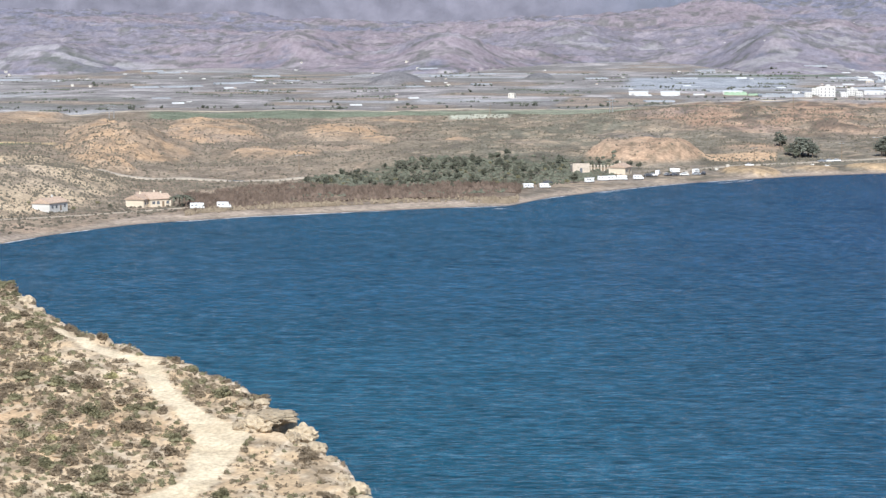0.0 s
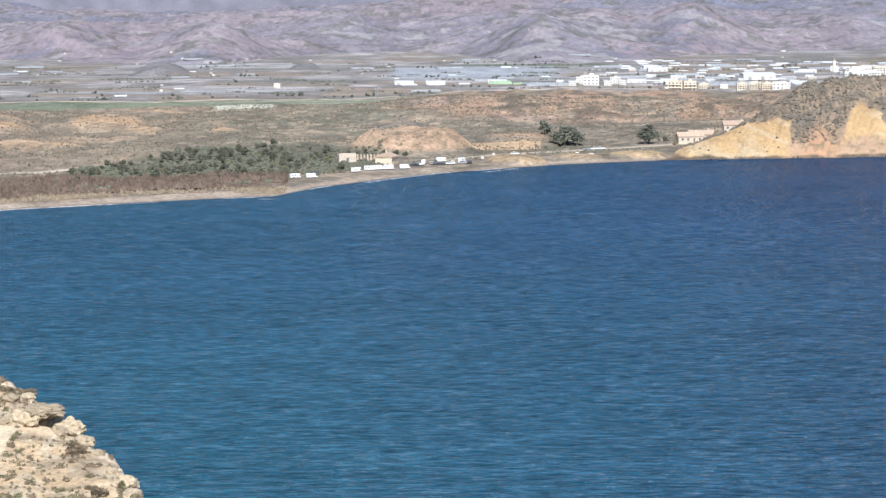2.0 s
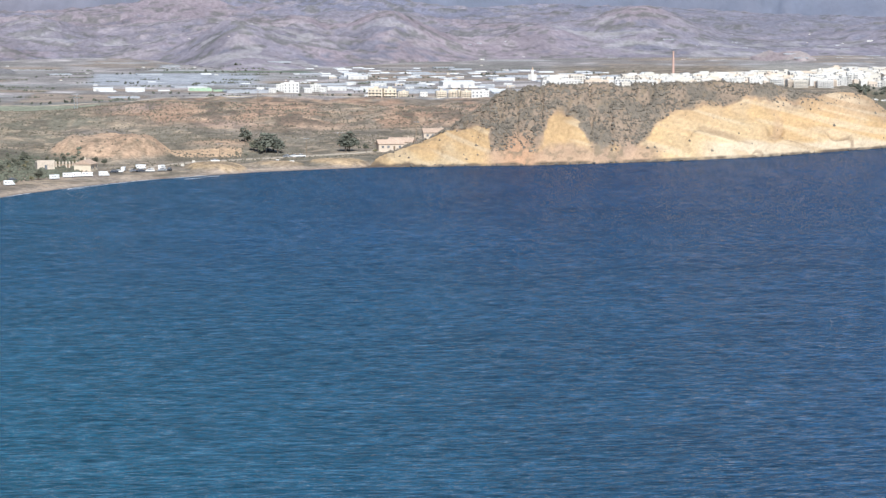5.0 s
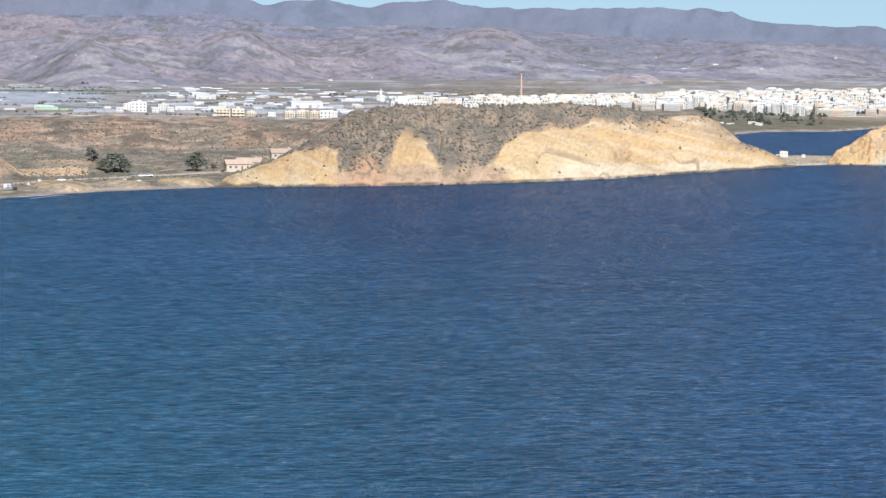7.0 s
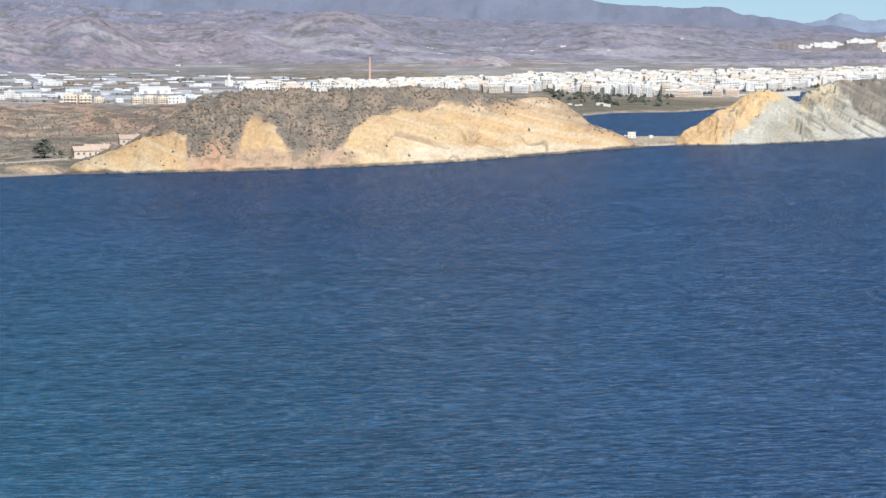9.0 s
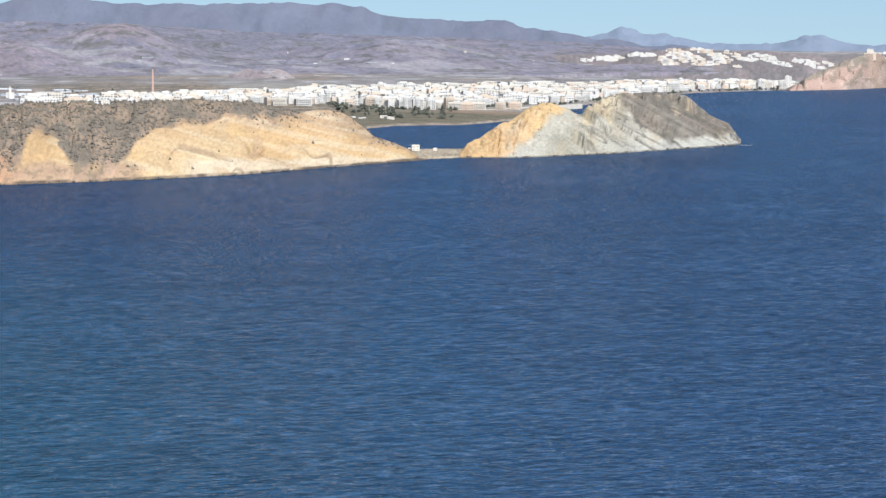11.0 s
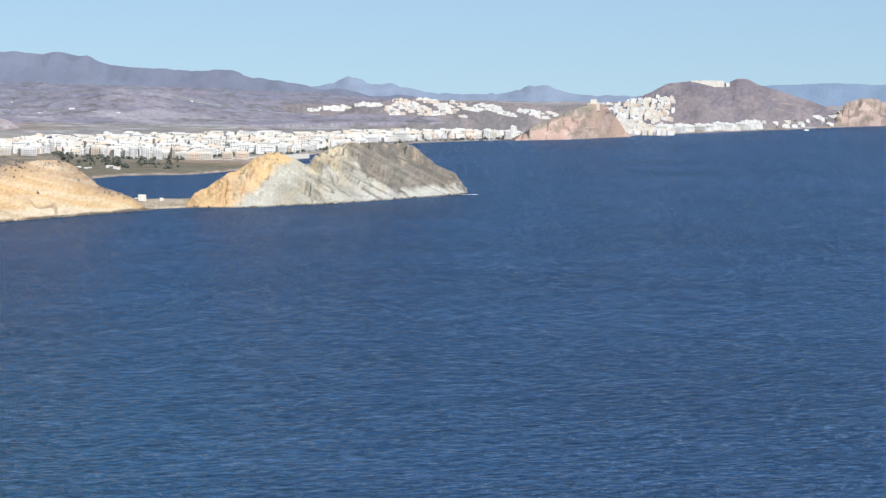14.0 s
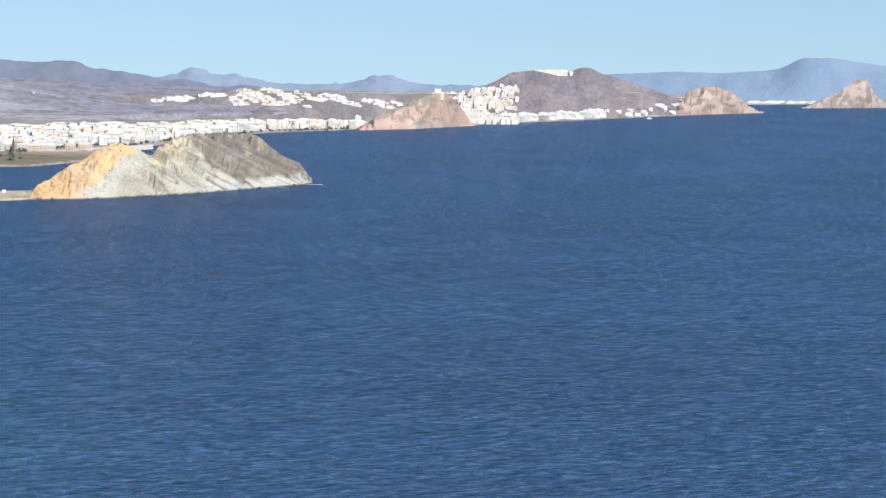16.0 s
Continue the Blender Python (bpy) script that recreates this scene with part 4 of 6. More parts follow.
def leafage(seed, n, leaf, width=1.0, height=0.7, hollow=0.55):
    """n small leaves, each two triangles, set all over a dome of lumps."""
    rng = np.random.RandomState(seed)
    lumps = rng.normal(0, 1, (9, 3))
    lumps = lumps / np.linalg.norm(lumps, axis=1, keepdims=True) * rng.uniform(0.2, 0.62, (9, 1))
    lumps[:, 2] = np.abs(lumps[:, 2])
    d = rng.normal(0, 1, (n, 3))
    d /= np.linalg.norm(d, axis=1, keepdims=True)
    c = lumps[rng.randint(0, 9, n)] + d * rng.uniform(hollow, 1, (n, 1)) * 0.42
    c[:, 2] = np.maximum(c[:, 2], 0.03)
    c = c * np.array([0.5 * width, 0.5 * width, height])
    a, b = rng.normal(0, 1, (n, 3)), rng.normal(0, 1, (n, 3))
    a /= np.linalg.norm(a, axis=1, keepdims=True)
    b = np.cross(a, b)
    b /= np.linalg.norm(b, axis=1, keepdims=True)
    s = leaf * rng.uniform(0.6, 1.4, (n, 1))
    v = np.stack([c - a * s, c + b * s * 0.6, c + a * s, c - b * s * 0.6], 1).reshape(-1, 3)
    i = np.arange(n)[:, None] * 4
    f = np.concatenate([i + [0, 1, 2], i + [0, 2, 3]])
    return v, f


def strew(templates, at, size, seed=0):
    """Copies of small templates at places, turned at random, as one pair of arrays."""
    rng = np.random.RandomState(seed)
    vs, fs, base = [], [], 0
    pick = rng.randint(0, len(templates), len(at))
    for k, (tv, tf) in enumerate(templates):
        w = np.where(pick == k)[0]
        if not len(w):
            continue
        t = rng.rand(len(w)) * 2 * np.pi
        c, s = np.cos(t)[:, None], np.sin(t)[:, None]
        sc = size[w][:, None]
        flat = rng.uniform(0.75, 1.25, (len(w), 1))
        x = (tv[None, :, 0] * c - tv[None, :, 1] * s) * sc * flat + at[w, 0][:, None]
        y = (tv[None, :, 0] * s + tv[None, :, 1] * c) * sc / flat + at[w, 1][:, None]
        z = tv[None, :, 2] * sc + at[w, 2][:, None]
        vs.append(np.stack([x, y, z], -1).reshape(-1, 3))
        fs.append((tf[None] + (np.arange(len(w)) * len(tv))[:, None, None] + base).reshape(-1, 3))
        base += len(w) * len(tv)
    return np.concatenate(vs), np.concatenate(fs)


def part(name, bm, mat, parent=None, label="", place=None, flat=True):
    """Links a bmesh as one mesh object, under a thing or a part."""
    me = bpy.data.meshes.new(name)
    bm.to_mesh(me)
    bm.free()
    if not flat:
        me.polygons.foreach_set("use_smooth", np.ones(len(me.polygons), bool))
    me.materials.append(mat)
    ob = new(name, me)
    if parent:
        ob.parent = parent
    if place:
        ob.matrix_basis = place
    if label:
        ob["label"] = label
    return ob


def shared(name, me, parent, place, label=""):
    ob = new(name, me)
    ob.parent = parent
    ob.matrix_basis = place
    if label:
        ob["label"] = label
    return ob


def box(bm, x0, x1, y0, y1, z0, z1, bevel=0.0):
    r = bmesh.ops.create_cube(bm, size=1.0)
    bmesh.ops.transform(bm, matrix=Matrix.LocRotScale(((x0 + x1) / 2, (y0 + y1) / 2, (z0 + z1) / 2), None, (x1 - x0, y1 - y0, z1 - z0)), verts=r["verts"])
    if bevel:
        bmesh.ops.bevel(bm, geom=list({e for v in r["verts"] for e in v.link_edges}), offset=bevel, segments=2, affect="EDGES")
    return bm


def cone(bm, x, y, z0, z1, r0, r1, sides=10):
    r = bmesh.ops.create_cone(bm, cap_ends=True, segments=sides, radius1=r0, radius2=r1, depth=z1 - z0)
    bmesh.ops.translate(bm, verts=r["verts"], vec=(x, y, (z0 + z1) / 2))
    return bm


def prism(bm, x0, x1, y0, y1, z0, ridge, over=0.4, thick=0.25):
    """A pitched roof along x."""
    x0, x1, y0, y1 = x0 - over, x1 + over, y0 - over, y1 + over
    ym = (y0 + y1) / 2
    up = [bm.verts.new(p) for p in ((x0, y0, z0 + thick), (x1, y0, z0 + thick), (x1, ym, ridge), (x0, ym, ridge), (x0, y1, z0 + thick), (x1, y1, z0 + thick))]
    dn = [bm.verts.new(p) for p in ((x0, y0, z0), (x1, y0, z0), (x1, y1, z0), (x0, y1, z0))]
    for q in ((up[0], up[1], up[2], up[3]), (up[3], up[2], up[5], up[4]), (dn[3], dn[2], dn[1], dn[0]), (dn[0], dn[1], up[1], up[0]), (up[4], up[5], dn[2], dn[3]), (dn[0], up[0], up[3], up[4], dn[3]), (dn[1], dn[2], up[5], up[2], up[1])):
        bm.faces.new(q)
    return bm


def facing(az, r, z, turn=0.0):
    """The pose of a thing whose front (-y) looks at the bay's look-out."""
    p = P(az, r, z)
    return pose(p.x, p.y, p.z, 0, 0, -az + turn)


# ---- vegetation ----
DRY = plain_material("dry_shrub_leaves", (0.285, 0.222, 0.15), 0.9, 0.3, 0.4)
GREYGREEN = plain_material("grey_green_shrub_leaves", (0.225, 0.205, 0.118), 0.9, 0.3, 0.4)
STRAW = plain_material("yellow_green_grass", (0.38, 0.34, 0.17), 0.9, 0.3, 0.4)
SCRUBLEAF = plain_material("distant_scrub_leaves", (0.205, 0.177, 0.143), 0.95, 6.0, 0.4)
TREELEAF = plain_material("tamarisk_foliage", (0.135, 0.138, 0.10), 0.9, 1.5, 0.45)
PINELEAF = plain_material("dark_pine_foliage", (0.135, 0.14, 0.11), 0.9, 1.5, 0.4)
REED = plain_material("dry_reeds", (0.20, 0.146, 0.112), 0.9, 3.0, 0.4)
BARK = plain_material("grey_bark", (0.17, 0.13, 0.10), 0.95, 0.4, 0.3)

BLOBS = [blob(s) for s in range(5)]


def clump(seed):
    """A tiny eight-sided clump for bushes far off."""
    q = np.random.RandomState(seed)
    v = np.array([(1, 0, 0), (0, 1, 0), (-1, 0, 0), (0, -1, 0), (0, 0, 1), (0, 0, -0.4)], float) * q.uniform(0.7, 1.3, (6, 1)) * [0.5, 0.5, 0.55]
    f = np.array([(0, 1, 4), (1, 2, 4), (2, 3, 4), (3, 0, 4), (1, 0, 5), (2, 1, 5), (3, 2, 5), (0, 3, 5)])
    return v + q.uniform(-0.1, 0.1, (6, 3)) + [0, 0, 0.15], f


CLUMPS = [clump(s) for s in range(6)]
rng = np.random.RandomState(4)


def scatter_land(name, label, az0, az1, r0, r1, n, keep, size, mat=None, category="scrub", form=None, seed=0, shapes=None):
    """Scrub bushes over a stretch of land; keep() thins them out."""
    g = np.random.RandomState(seed)
    az = g.uniform(az0, az1, n)
    r = np.sqrt(g.uniform(r0 ** 2, r1 ** 2, n))
    x, y = r * np.sin(np.radians(az)), r * np.cos(np.radians(az))
    if form is None:
        out = plain_height(az[None], r[None])
        z, d = out[3][0], out[2][0]
    else:
        z, d = on_form(form, az, r), r
    ok = keep(az, r, x, y, z, d, g)
    at = np.stack([x, y, z - 0.1], -1)[ok]
    v, f = strew(shapes or BLOBS, at, size[0] + (size[1] - size[0]) * g.rand(len(at)) ** 2, seed)
    ob = new(name, tri_object(name, v, f, mat or SCRUBLEAF))
    return tagged(ob, label, category, kind="stuff")


def on_grove(az, r, x, y, z, d, g):
    lim = np.interp(az, [-3.2, -2, -0.3, 1.2, 3.2], [1215, 1285, 1335, 1325, 1335])
    return (d > 45) & (r < lim) & (fbm(x, y, 30, 2, 311) > g.uniform(-1.1, 0.3, len(x)))


scatter_land("undergrowth", "grey-green bushes filling the grove", -3.2, 3.6, 1130, 1430, 9000, on_grove, (1.0, 2.8), TREELEAF, "bushes", seed=14)


def on_plain(az, r, x, y, z, d, g):
    t = fbm(x, y, 60, 3, 301) + 0.6 * fbm(x, y, 14, 2, 302)
    bare = plain_height(az[None], r[None])[5][0] > 1.3
    return (d > 45) & (t > g.uniform(-1.0, 0.7, len(x))) & ~(bare & (g.rand(len(x)) < 0.72)) & ~((az > 3) & (az < 5.4) & (r > 1310) & (r < 1410) & (g.rand(len(x)) < 0.8)) & (r < 1690)


PLAINSCRUB = plain_material("dark_plain_scrub_leaves", (0.155, 0.135, 0.102), 0.95, 6.0, 0.45)
scatter_land("scrub", "low grey-green scrub dotted over the plain", -10.8, 12.5, 1080, 1690, 75000, on_plain, (0.4, 1.5), PLAINSCRUB, seed=1, shapes=CLUMPS)


def on_shore(az, r, x, y, z, d, g):
    return (d > 15) & (d < 60) & (g.rand(len(x)) < smooth(-3.5, -4.5, az) * np.where(d < 24, 0.35, 0.9))


scatter_land("scrub", "grey-green bushes behind the beach", -10.8, -3.4, 930, 1130, 5200, on_shore, (0.6, 1.9), PLAINSCRUB, seed=21)


def on_slope(az, r, x, y, z, d, g):
    return (d > 50) & (g.rand(len(x)) < smooth(-5.9, -6.8, az))


scatter_land("scrub", "dry bushes on the slope above the beach", -10.8, -5.9, 1010, 1420, 11000, on_slope, (0.5, 1.4), PLAINSCRUB, seed=2, shapes=CLUMPS)
HEAD, ISLET = form_index("headland"), form_index("islet")


def on_head(az, r, x, y, z, d, g):
    c = FORMS[HEAD]
    rb, rc = np.interp(az, c[1], c[2][0]), np.interp(az, c[1], c[2][99])
    s = np.clip((r - rb) / (rc - rb), 0, 2)
    veg = head_scrub(az, s, np.radians(az) * 1430, z + 0.12 * (r - rb))
    return ((veg > 0.5) & (g.rand(len(x)) < 0.85) | (g.rand(len(x)) < 0.012 + 0.16 * smooth(0.55, 0.8, s) * smooth(17.2, 18.2, az))) & (z > 2.5) & (s < 1.4)


scatter_land("scrub", "grey scrub covering the headland's gullies and top", 9.6, 21.2, 1312, 1560, 30000, on_head, (0.6, 2.2), form=HEAD, seed=3, shapes=CLUMPS)


def on_islet(az, r, x, y, z, d, g):
    return (z > 6) & (g.rand(len(x)) < 0.15 + 0.85 * smooth(24.9, 25.6, az) * smooth(14, 24, z))


scatter_land("scrub", "sparse scrub on the islet's upper slope", 23.0, 28.1, 1575, 1780, 3200, on_islet, (0.5, 1.6), form=ISLET, seed=5, shapes=CLUMPS)


# shrubs of the clifftop terrace
def near_z(x, y):
    return near_height(np.asarray(x, float), np.asarray(y, float))[0]


def shrub_mesh(seed, mat):
    """A cushion of twigs and small leaves over a rough core of several lumps."""
    v, f = leafage(seed, 1100, 0.042, 1.0, 0.66)
    q = np.random.RandomState(seed)
    at = np.concatenate([[(0, 0, 0)], np.stack([q.uniform(-0.26, 0.26, 6), q.uniform(-0.26, 0.26, 6), q.uniform(0, 0.1, 6)], -1)])
    bv, bf = strew([blob(seed + k, 0.62, 0.2) for k in range(3)], at, np.concatenate([[0.5], q.uniform(0.25, 0.4, 6)]), seed)
    return tri_object("shrub", np.concatenate([v, bv]), np.concatenate([f, bf + len(v)]), mat)


SHRUBS = [(shrub_mesh(s, m), lab) for s, m, lab in ((1, DRY, "dry grey-brown shrub on the stony terrace"), (2, DRY, "dry grey-brown shrub on the stony terrace"), (3, GREYGREEN, "grey-green cushion shrub on the stony terrace"),
          (4, GREYGREEN, "grey-green cushion shrub on the stony terrace"), (5, DRY, "dry grey-brown shrub on the stony terrace"), (6, STRAW, "yellowish tussock on the stony terrace"))]


def terrace_points(n, seed, clear):
    """Places of the terrace off the path: thick in the hollow nearest the look-out and along the brink."""
    g = np.random.RandomState(seed)
    y = g.uniform(166, 250, n)
    x = g.uniform(-46, -2, n)
    _, e = near_height(x, y)
    thick = 0.35 * smooth(196, 184, y) * smooth(-19, -24, x) + 0.35 * smooth(5, 2, e) * smooth(197, 205, y)
    f = fbm(x, y, 7, 3, 221) + 0.3 + thick
    ok = (e > 0.1) & (path_gap(x, y) > clear) & (f > g.uniform(-0.75, 0.75, n))
    ok &= np.hypot(x + 11.6, (y - 198.0) * 0.55) > 1.7
    ok &= np.degrees(np.arctan2(x, y)) > -10.5
    return x[ok], y[ok], g


x, y, g = terrace_points(1500, 7, 0.7)
z = near_z(x, y)
for i in range(min(300, len(x))):
    me, lab = SHRUBS[g.choice(6, p=[0.2, 0.2, 0.2, 0.18, 0.18, 0.04])]
    s = g.uniform(0.95, 1.5) + 0.8 * g.rand() ** 3
    ob = new("shrub", me)
    ob.matrix_basis = pose(x[i], y[i], z[i] - 0.06, 0, 0, g.uniform(0, 360)) @ Matrix.Diagonal((s * g.uniform(0.95, 1.35), s, s * g.uniform(0.65, 0.95), 1))
    tagged(ob, lab, "shrub", "shrubs of the terrace")
x, y, g = terrace_points(7500, 23, 0.25)
at = np.stack([x, y, near_z(x, y) - 0.04], -1)
half = len(at) // 2
for lo, hi, mat in ((0, half, DRY), (half, len(at), GREYGREEN)):
    size = 0.4 + 0.65 * g.rand(hi - lo) ** 1.6
    v, f = strew([leafage(s, 170, 0.07, 1.0, 0.58) for s in range(81, 85)], at[lo:hi], size, lo)
    bv, bf = strew([blob(s, 0.5, 0.22) for s in (91, 92)], at[lo:hi], size * 0.55, lo + 1)
    tagged(new("low_shrubs", tri_object("low_shrubs", np.concatenate([v, bv]), np.concatenate([f, bf + len(v)]), mat)), "low dry shrubs scattered over the terrace", "shrubs", kind="stuff")
x, y, g = terrace_points(16000, 8, 0.1)
at = np.stack([x, y, near_z(x, y) - 0.03], -1)
v, f = strew([leafage(s, 40, 0.10, 1.0, 0.55) for s in range(11, 16)], at, 0.2 + 0.5 * g.rand(len(at)) ** 1.5, 9)
tagged(new("tufts", tri_object("tufts", v, f, DRY)), "small dry tufts strewn over the terrace", "dry grass", kind="stuff")

# stones of the terrace and its broken rim
STONE = plain_material("pale_limestone", (0.46, 0.37, 0.255), 0.9, 0.4, 0.4, bump=0.8)
x, y, g = terrace_points(7000, 18, 0.0)
at = np.stack([x, y, near_z(x, y) - 0.05], -1)
v, f = strew([blob(s, 0.6, 0.45) for s in range(31, 35)], at, 0.08 + 0.35 * g.rand(len(at)) ** 4, 19)
tagged(new("stones", tri_object("stones", v, f, STONE)), "pale loose stones on the terrace", "stones", kind="stuff")


def boulder(seed, size, mouth=None, deep=0.0):
    """A rough limestone outcrop, with a hollow eaten into it where mouth is given."""
    bm = bmesh.new()
    bmesh.ops.create_icosphere(bm, subdivisions=5 if size > 1.5 else 3, radius=1.0)
    o = Vector((seed * 3.1, seed * 1.7, 0))
    for w in bm.verts:
        p = w.co.copy()
        cell = noise.voronoi(p * 1.6 + o)[0]
        k = 1 + 0.30 * noise.noise(p * 1.3 + o) + 0.16 * noise.noise(p * 3.1 + o) + 0.09 * noise.noise(p * 7.3 + o) + 0.05 * noise.noise(p * 15 + o) + 0.35 * (cell[1] - cell[0] - 0.3)
        for mo in (mouth or ()):
            q = (p - Vector(mo[:3]).normalized()).length / mo[3]
            k -= deep * max(0.0, 1 - q * q) ** 0.6
        w.co = p * k
    return bm


# an overhanging ledge on the brink: side rocks carry a thin roof slab, with a dark hollow between them
root = new("rock_outcrop")
zo = float(near_z(-11.6, 197.6))
for name, k, dx, dy, dz, sx, sy, sz in (("roof_slab", 3, -0.5, 0.9, 1.2, 1.7, 1.5, 0.5), ("side_rock", 4, -1.95, 0.3, 0.5, 0.75, 1.5, 0.85), ("side_rock", 5, 1.35, -0.2, 0.1, 0.8, 1.2, 0.7), ("back_rock", 6, 0.0, 2.4, 0.3, 2.3, 0.7, 1.1), ("side_rock", 9, 0.55, -1.4, -0.1, 0.7, 0.6, 0.55), ("side_rock", 12, -2.9, 1.0, 0.2, 0.8, 0.9, 0.6)):
    o = part(name, boulder(k, 3), STONE, root)
    o.matrix_basis = pose(dx, dy, dz, 0, 0, 10 * k) @ Matrix.Diagonal((sx, sy, sz, 1))
root.matrix_basis = pose(-11.7, 198.0, zo - 0.15, 0, 4, 6)
tagged(root, "weathered limestone outcrop with a dark hollow under it", "rock")
for k, (bx, by, s) in enumerate([(-9.3, 195.9, 0.9), (-15.0, 204.6, 0.8), (-10.2, 195.0, 0.5), (-5.9, 184.9, 0.9), (-5.5, 182.6, 0.7), (-8.1, 192.2, 0.5), (-14.2, 201.6, 0.8), (-13.8, 206.0, 0.6), (-36.4, 238.0, 0.8), (-7.0, 188.4, 0.6), (-6.4, 186.6, 0.7), (-14.6, 208.2, 0.5), (-35.0, 235.6, 0.6)]):
    b = part("boulder", boulder(7 + k, s), STONE)
    b.matrix_basis = pose(bx, by, float(near_z(bx, by)) + 0.1 * s, 0, 0, 50 * k) @ Matrix.Diagonal((s, s * 0.8, s * 0.6, 1))
    tagged(b, "cracked pale limestone boulder at the cliff edge", "rock", "boulders of the cliff edge")


# trees
def trunk_mesh(seed, h):
    bm = bmesh.new()
    g = random.Random(seed)
    cone(bm, 0, 0, 0, h * 0.45, h * 0.035, h * 0.022, 7)
    for k in range(5):
        t = pose(0, 0, h * g.uniform(0.25, 0.42), g.uniform(25, 55), 0, k * 72 + g.uniform(-20, 20))
        r = bmesh.ops.create_cone(bm, cap_ends=True, segments=5, radius1=h * 0.018, radius2=h * 0.006, depth=h * 0.4)
        bmesh.ops.translate(bm, verts=r["verts"], vec=(0, 0, h * 0.2))
        bmesh.ops.transform(bm, matrix=t, verts=r["verts"])
    me = bpy.data.meshes.new("trunk")
    bm.to_mesh(me)
    bm.free()
    me.materials.append(BARK)
    return me


def crown_mesh(seed, h, wide, mat, n=360):
    v, f = leafage(seed, n, h * 0.042, h * wide, h * 0.62, 0.35)
    g = np.random.RandomState(seed)
    at = v.reshape(-1, 4, 3).mean(1)[g.choice(n, 60, False)] * np.array([0.85, 0.85, 0.9])
    bv, bf = strew(BLOBS, at, h * g.uniform(0.08, 0.2, 60), seed)
    me = tri_object("crown", np.concatenate([v, bv]), np.concatenate([f, bf + len(v)]), mat)
    return me


def tree_kind(name, seed, h, wide, mat, label, category="tree"):
    root = new(name)
    shared("trunk", trunk_mesh(seed, h), root, Matrix())
    shared("crown", crown_mesh(seed, h, wide, mat), root, pose(0, 0, h * 0.26))
    return tagged(root, label, category)


KINDS = [tree_kind("tree", 41, 7.5, 1.05, TREELEAF, "grey-green tamarisk tree behind the beach"), tree_kind("tree", 42, 6.0, 1.25, TREELEAF, "low spreading tamarisk behind the beach"),
         tree_kind("tree", 43, 8.5, 0.8, TREELEAF, "tall grey-green eucalyptus in the grove"), tree_kind("tree", 44, 6.5, 1.0, PINELEAF, "dark round pine by the road"), tree_kind("tree", 45, 5.0, 1.2, GREYGREEN, "grey bushy tree behind the beach")]
used = set()


def plant(kind, az, r, scale=1.0, turn=0.0, group="trees of the coast"):
    k = KINDS[kind]
    m = facing(az, r, land_z(az, r) - 0.15, turn) @ Matrix.Scale(scale, 4)
    if kind in used:
        ob = copy_thing(k, m)
    else:
        used.add(kind)
        k.matrix_basis = m
        ob = k
    ob["group"] = group
    return ob


g = random.Random(12)
n = 0
while n < 235:
    a, r = g.uniform(-2.9, 3.6), g.uniform(1165, 1340)
    lim = np.interp(a, [-2.9, -2, -0.3, 1.2, 2.9, 3.6], [1225, 1275, 1320, 1310, 1325, 1335])
    if r > lim or (a > 1.9 and r < 1225 + 40 * (a - 1.9)):
        continue
    plant(g.choice([0, 0, 1, 2, 4]), a, r, g.uniform(0.5, 0.85) * (1.3 if abs(a + 0.3) < 0.35 and r > 1270 else 1), g.uniform(0, 360), "trees of the grove")
    n += 1
for a, r, k, s in [(7.3, 1385, 3, 1.35), (7.45, 1382, 3, 1.5), (7.62, 1386, 3, 1.4), (7.5, 1392, 3, 1.3), (7.7, 1380, 3, 1.1), (7.2, 1388, 0, 1.1), (7.02, 1425, 3, 1.1), (7.1, 1428, 1, 1.2), (7.38, 1376, 0, 1.0), (7.05, 1360, 1, 0.7), (6.85, 1365, 1, 0.6), (9.12, 1392, 3, 1.3), (9.2, 1396, 3, 1.5), (9.16, 1398, 0, 1.3), (9.55, 1400, 0, 0.8), (9.4, 1410, 1, 0.7), (9.75, 1390, 4, 0.8), (2.75, 1205, 0, 1.0), (2.6, 1202, 4, 0.8), (3.3, 1235, 4, 0.6),
                   (4.4, 1262, 1, 0.7), (4.75, 1270, 1, 0.6), (-5.45, 1085, 1, 0.7), (-6.95, 1080, 1, 0.7), (-7.2, 1088, 4, 0.6), (-8.6, 1060, 4, 0.6), (-7.7, 1062, 4, 0.7), (1.9, 1190, 4, 0.7), (3.9, 1300, 0, 0.8), (4.1, 1296, 0, 0.7), (3.65, 1310, 0, 0.6), (5.6, 1290, 1, 0.5)]:
    plant(k, a, r, s, 40 * a)

# reeds behind the beach
blades = []
for s in range(4):
    q = np.random.RandomState(60 + s)
    b = q.uniform(-0.5, 0.5, (14, 2))
    tip = b + q.normal(0, 0.12, (14, 2))
    hgt = q.uniform(0.7, 1.2, 14)
    v = np.concatenate([np.stack([b[:, 0] - 0.06, b[:, 1], 0 * hgt], -1), np.stack([b[:, 0] + 0.06, b[:, 1], 0 * hgt], -1), np.stack([tip[:, 0], tip[:, 1], hgt], -1)])
    blades.append((v, np.stack([np.arange(14), np.arange(14) + 14, np.arange(14) + 28], -1)))
BEIGEREED = plain_material("bleached_reeds", (0.27, 0.215, 0.15), 0.9, 3.0, 0.35)
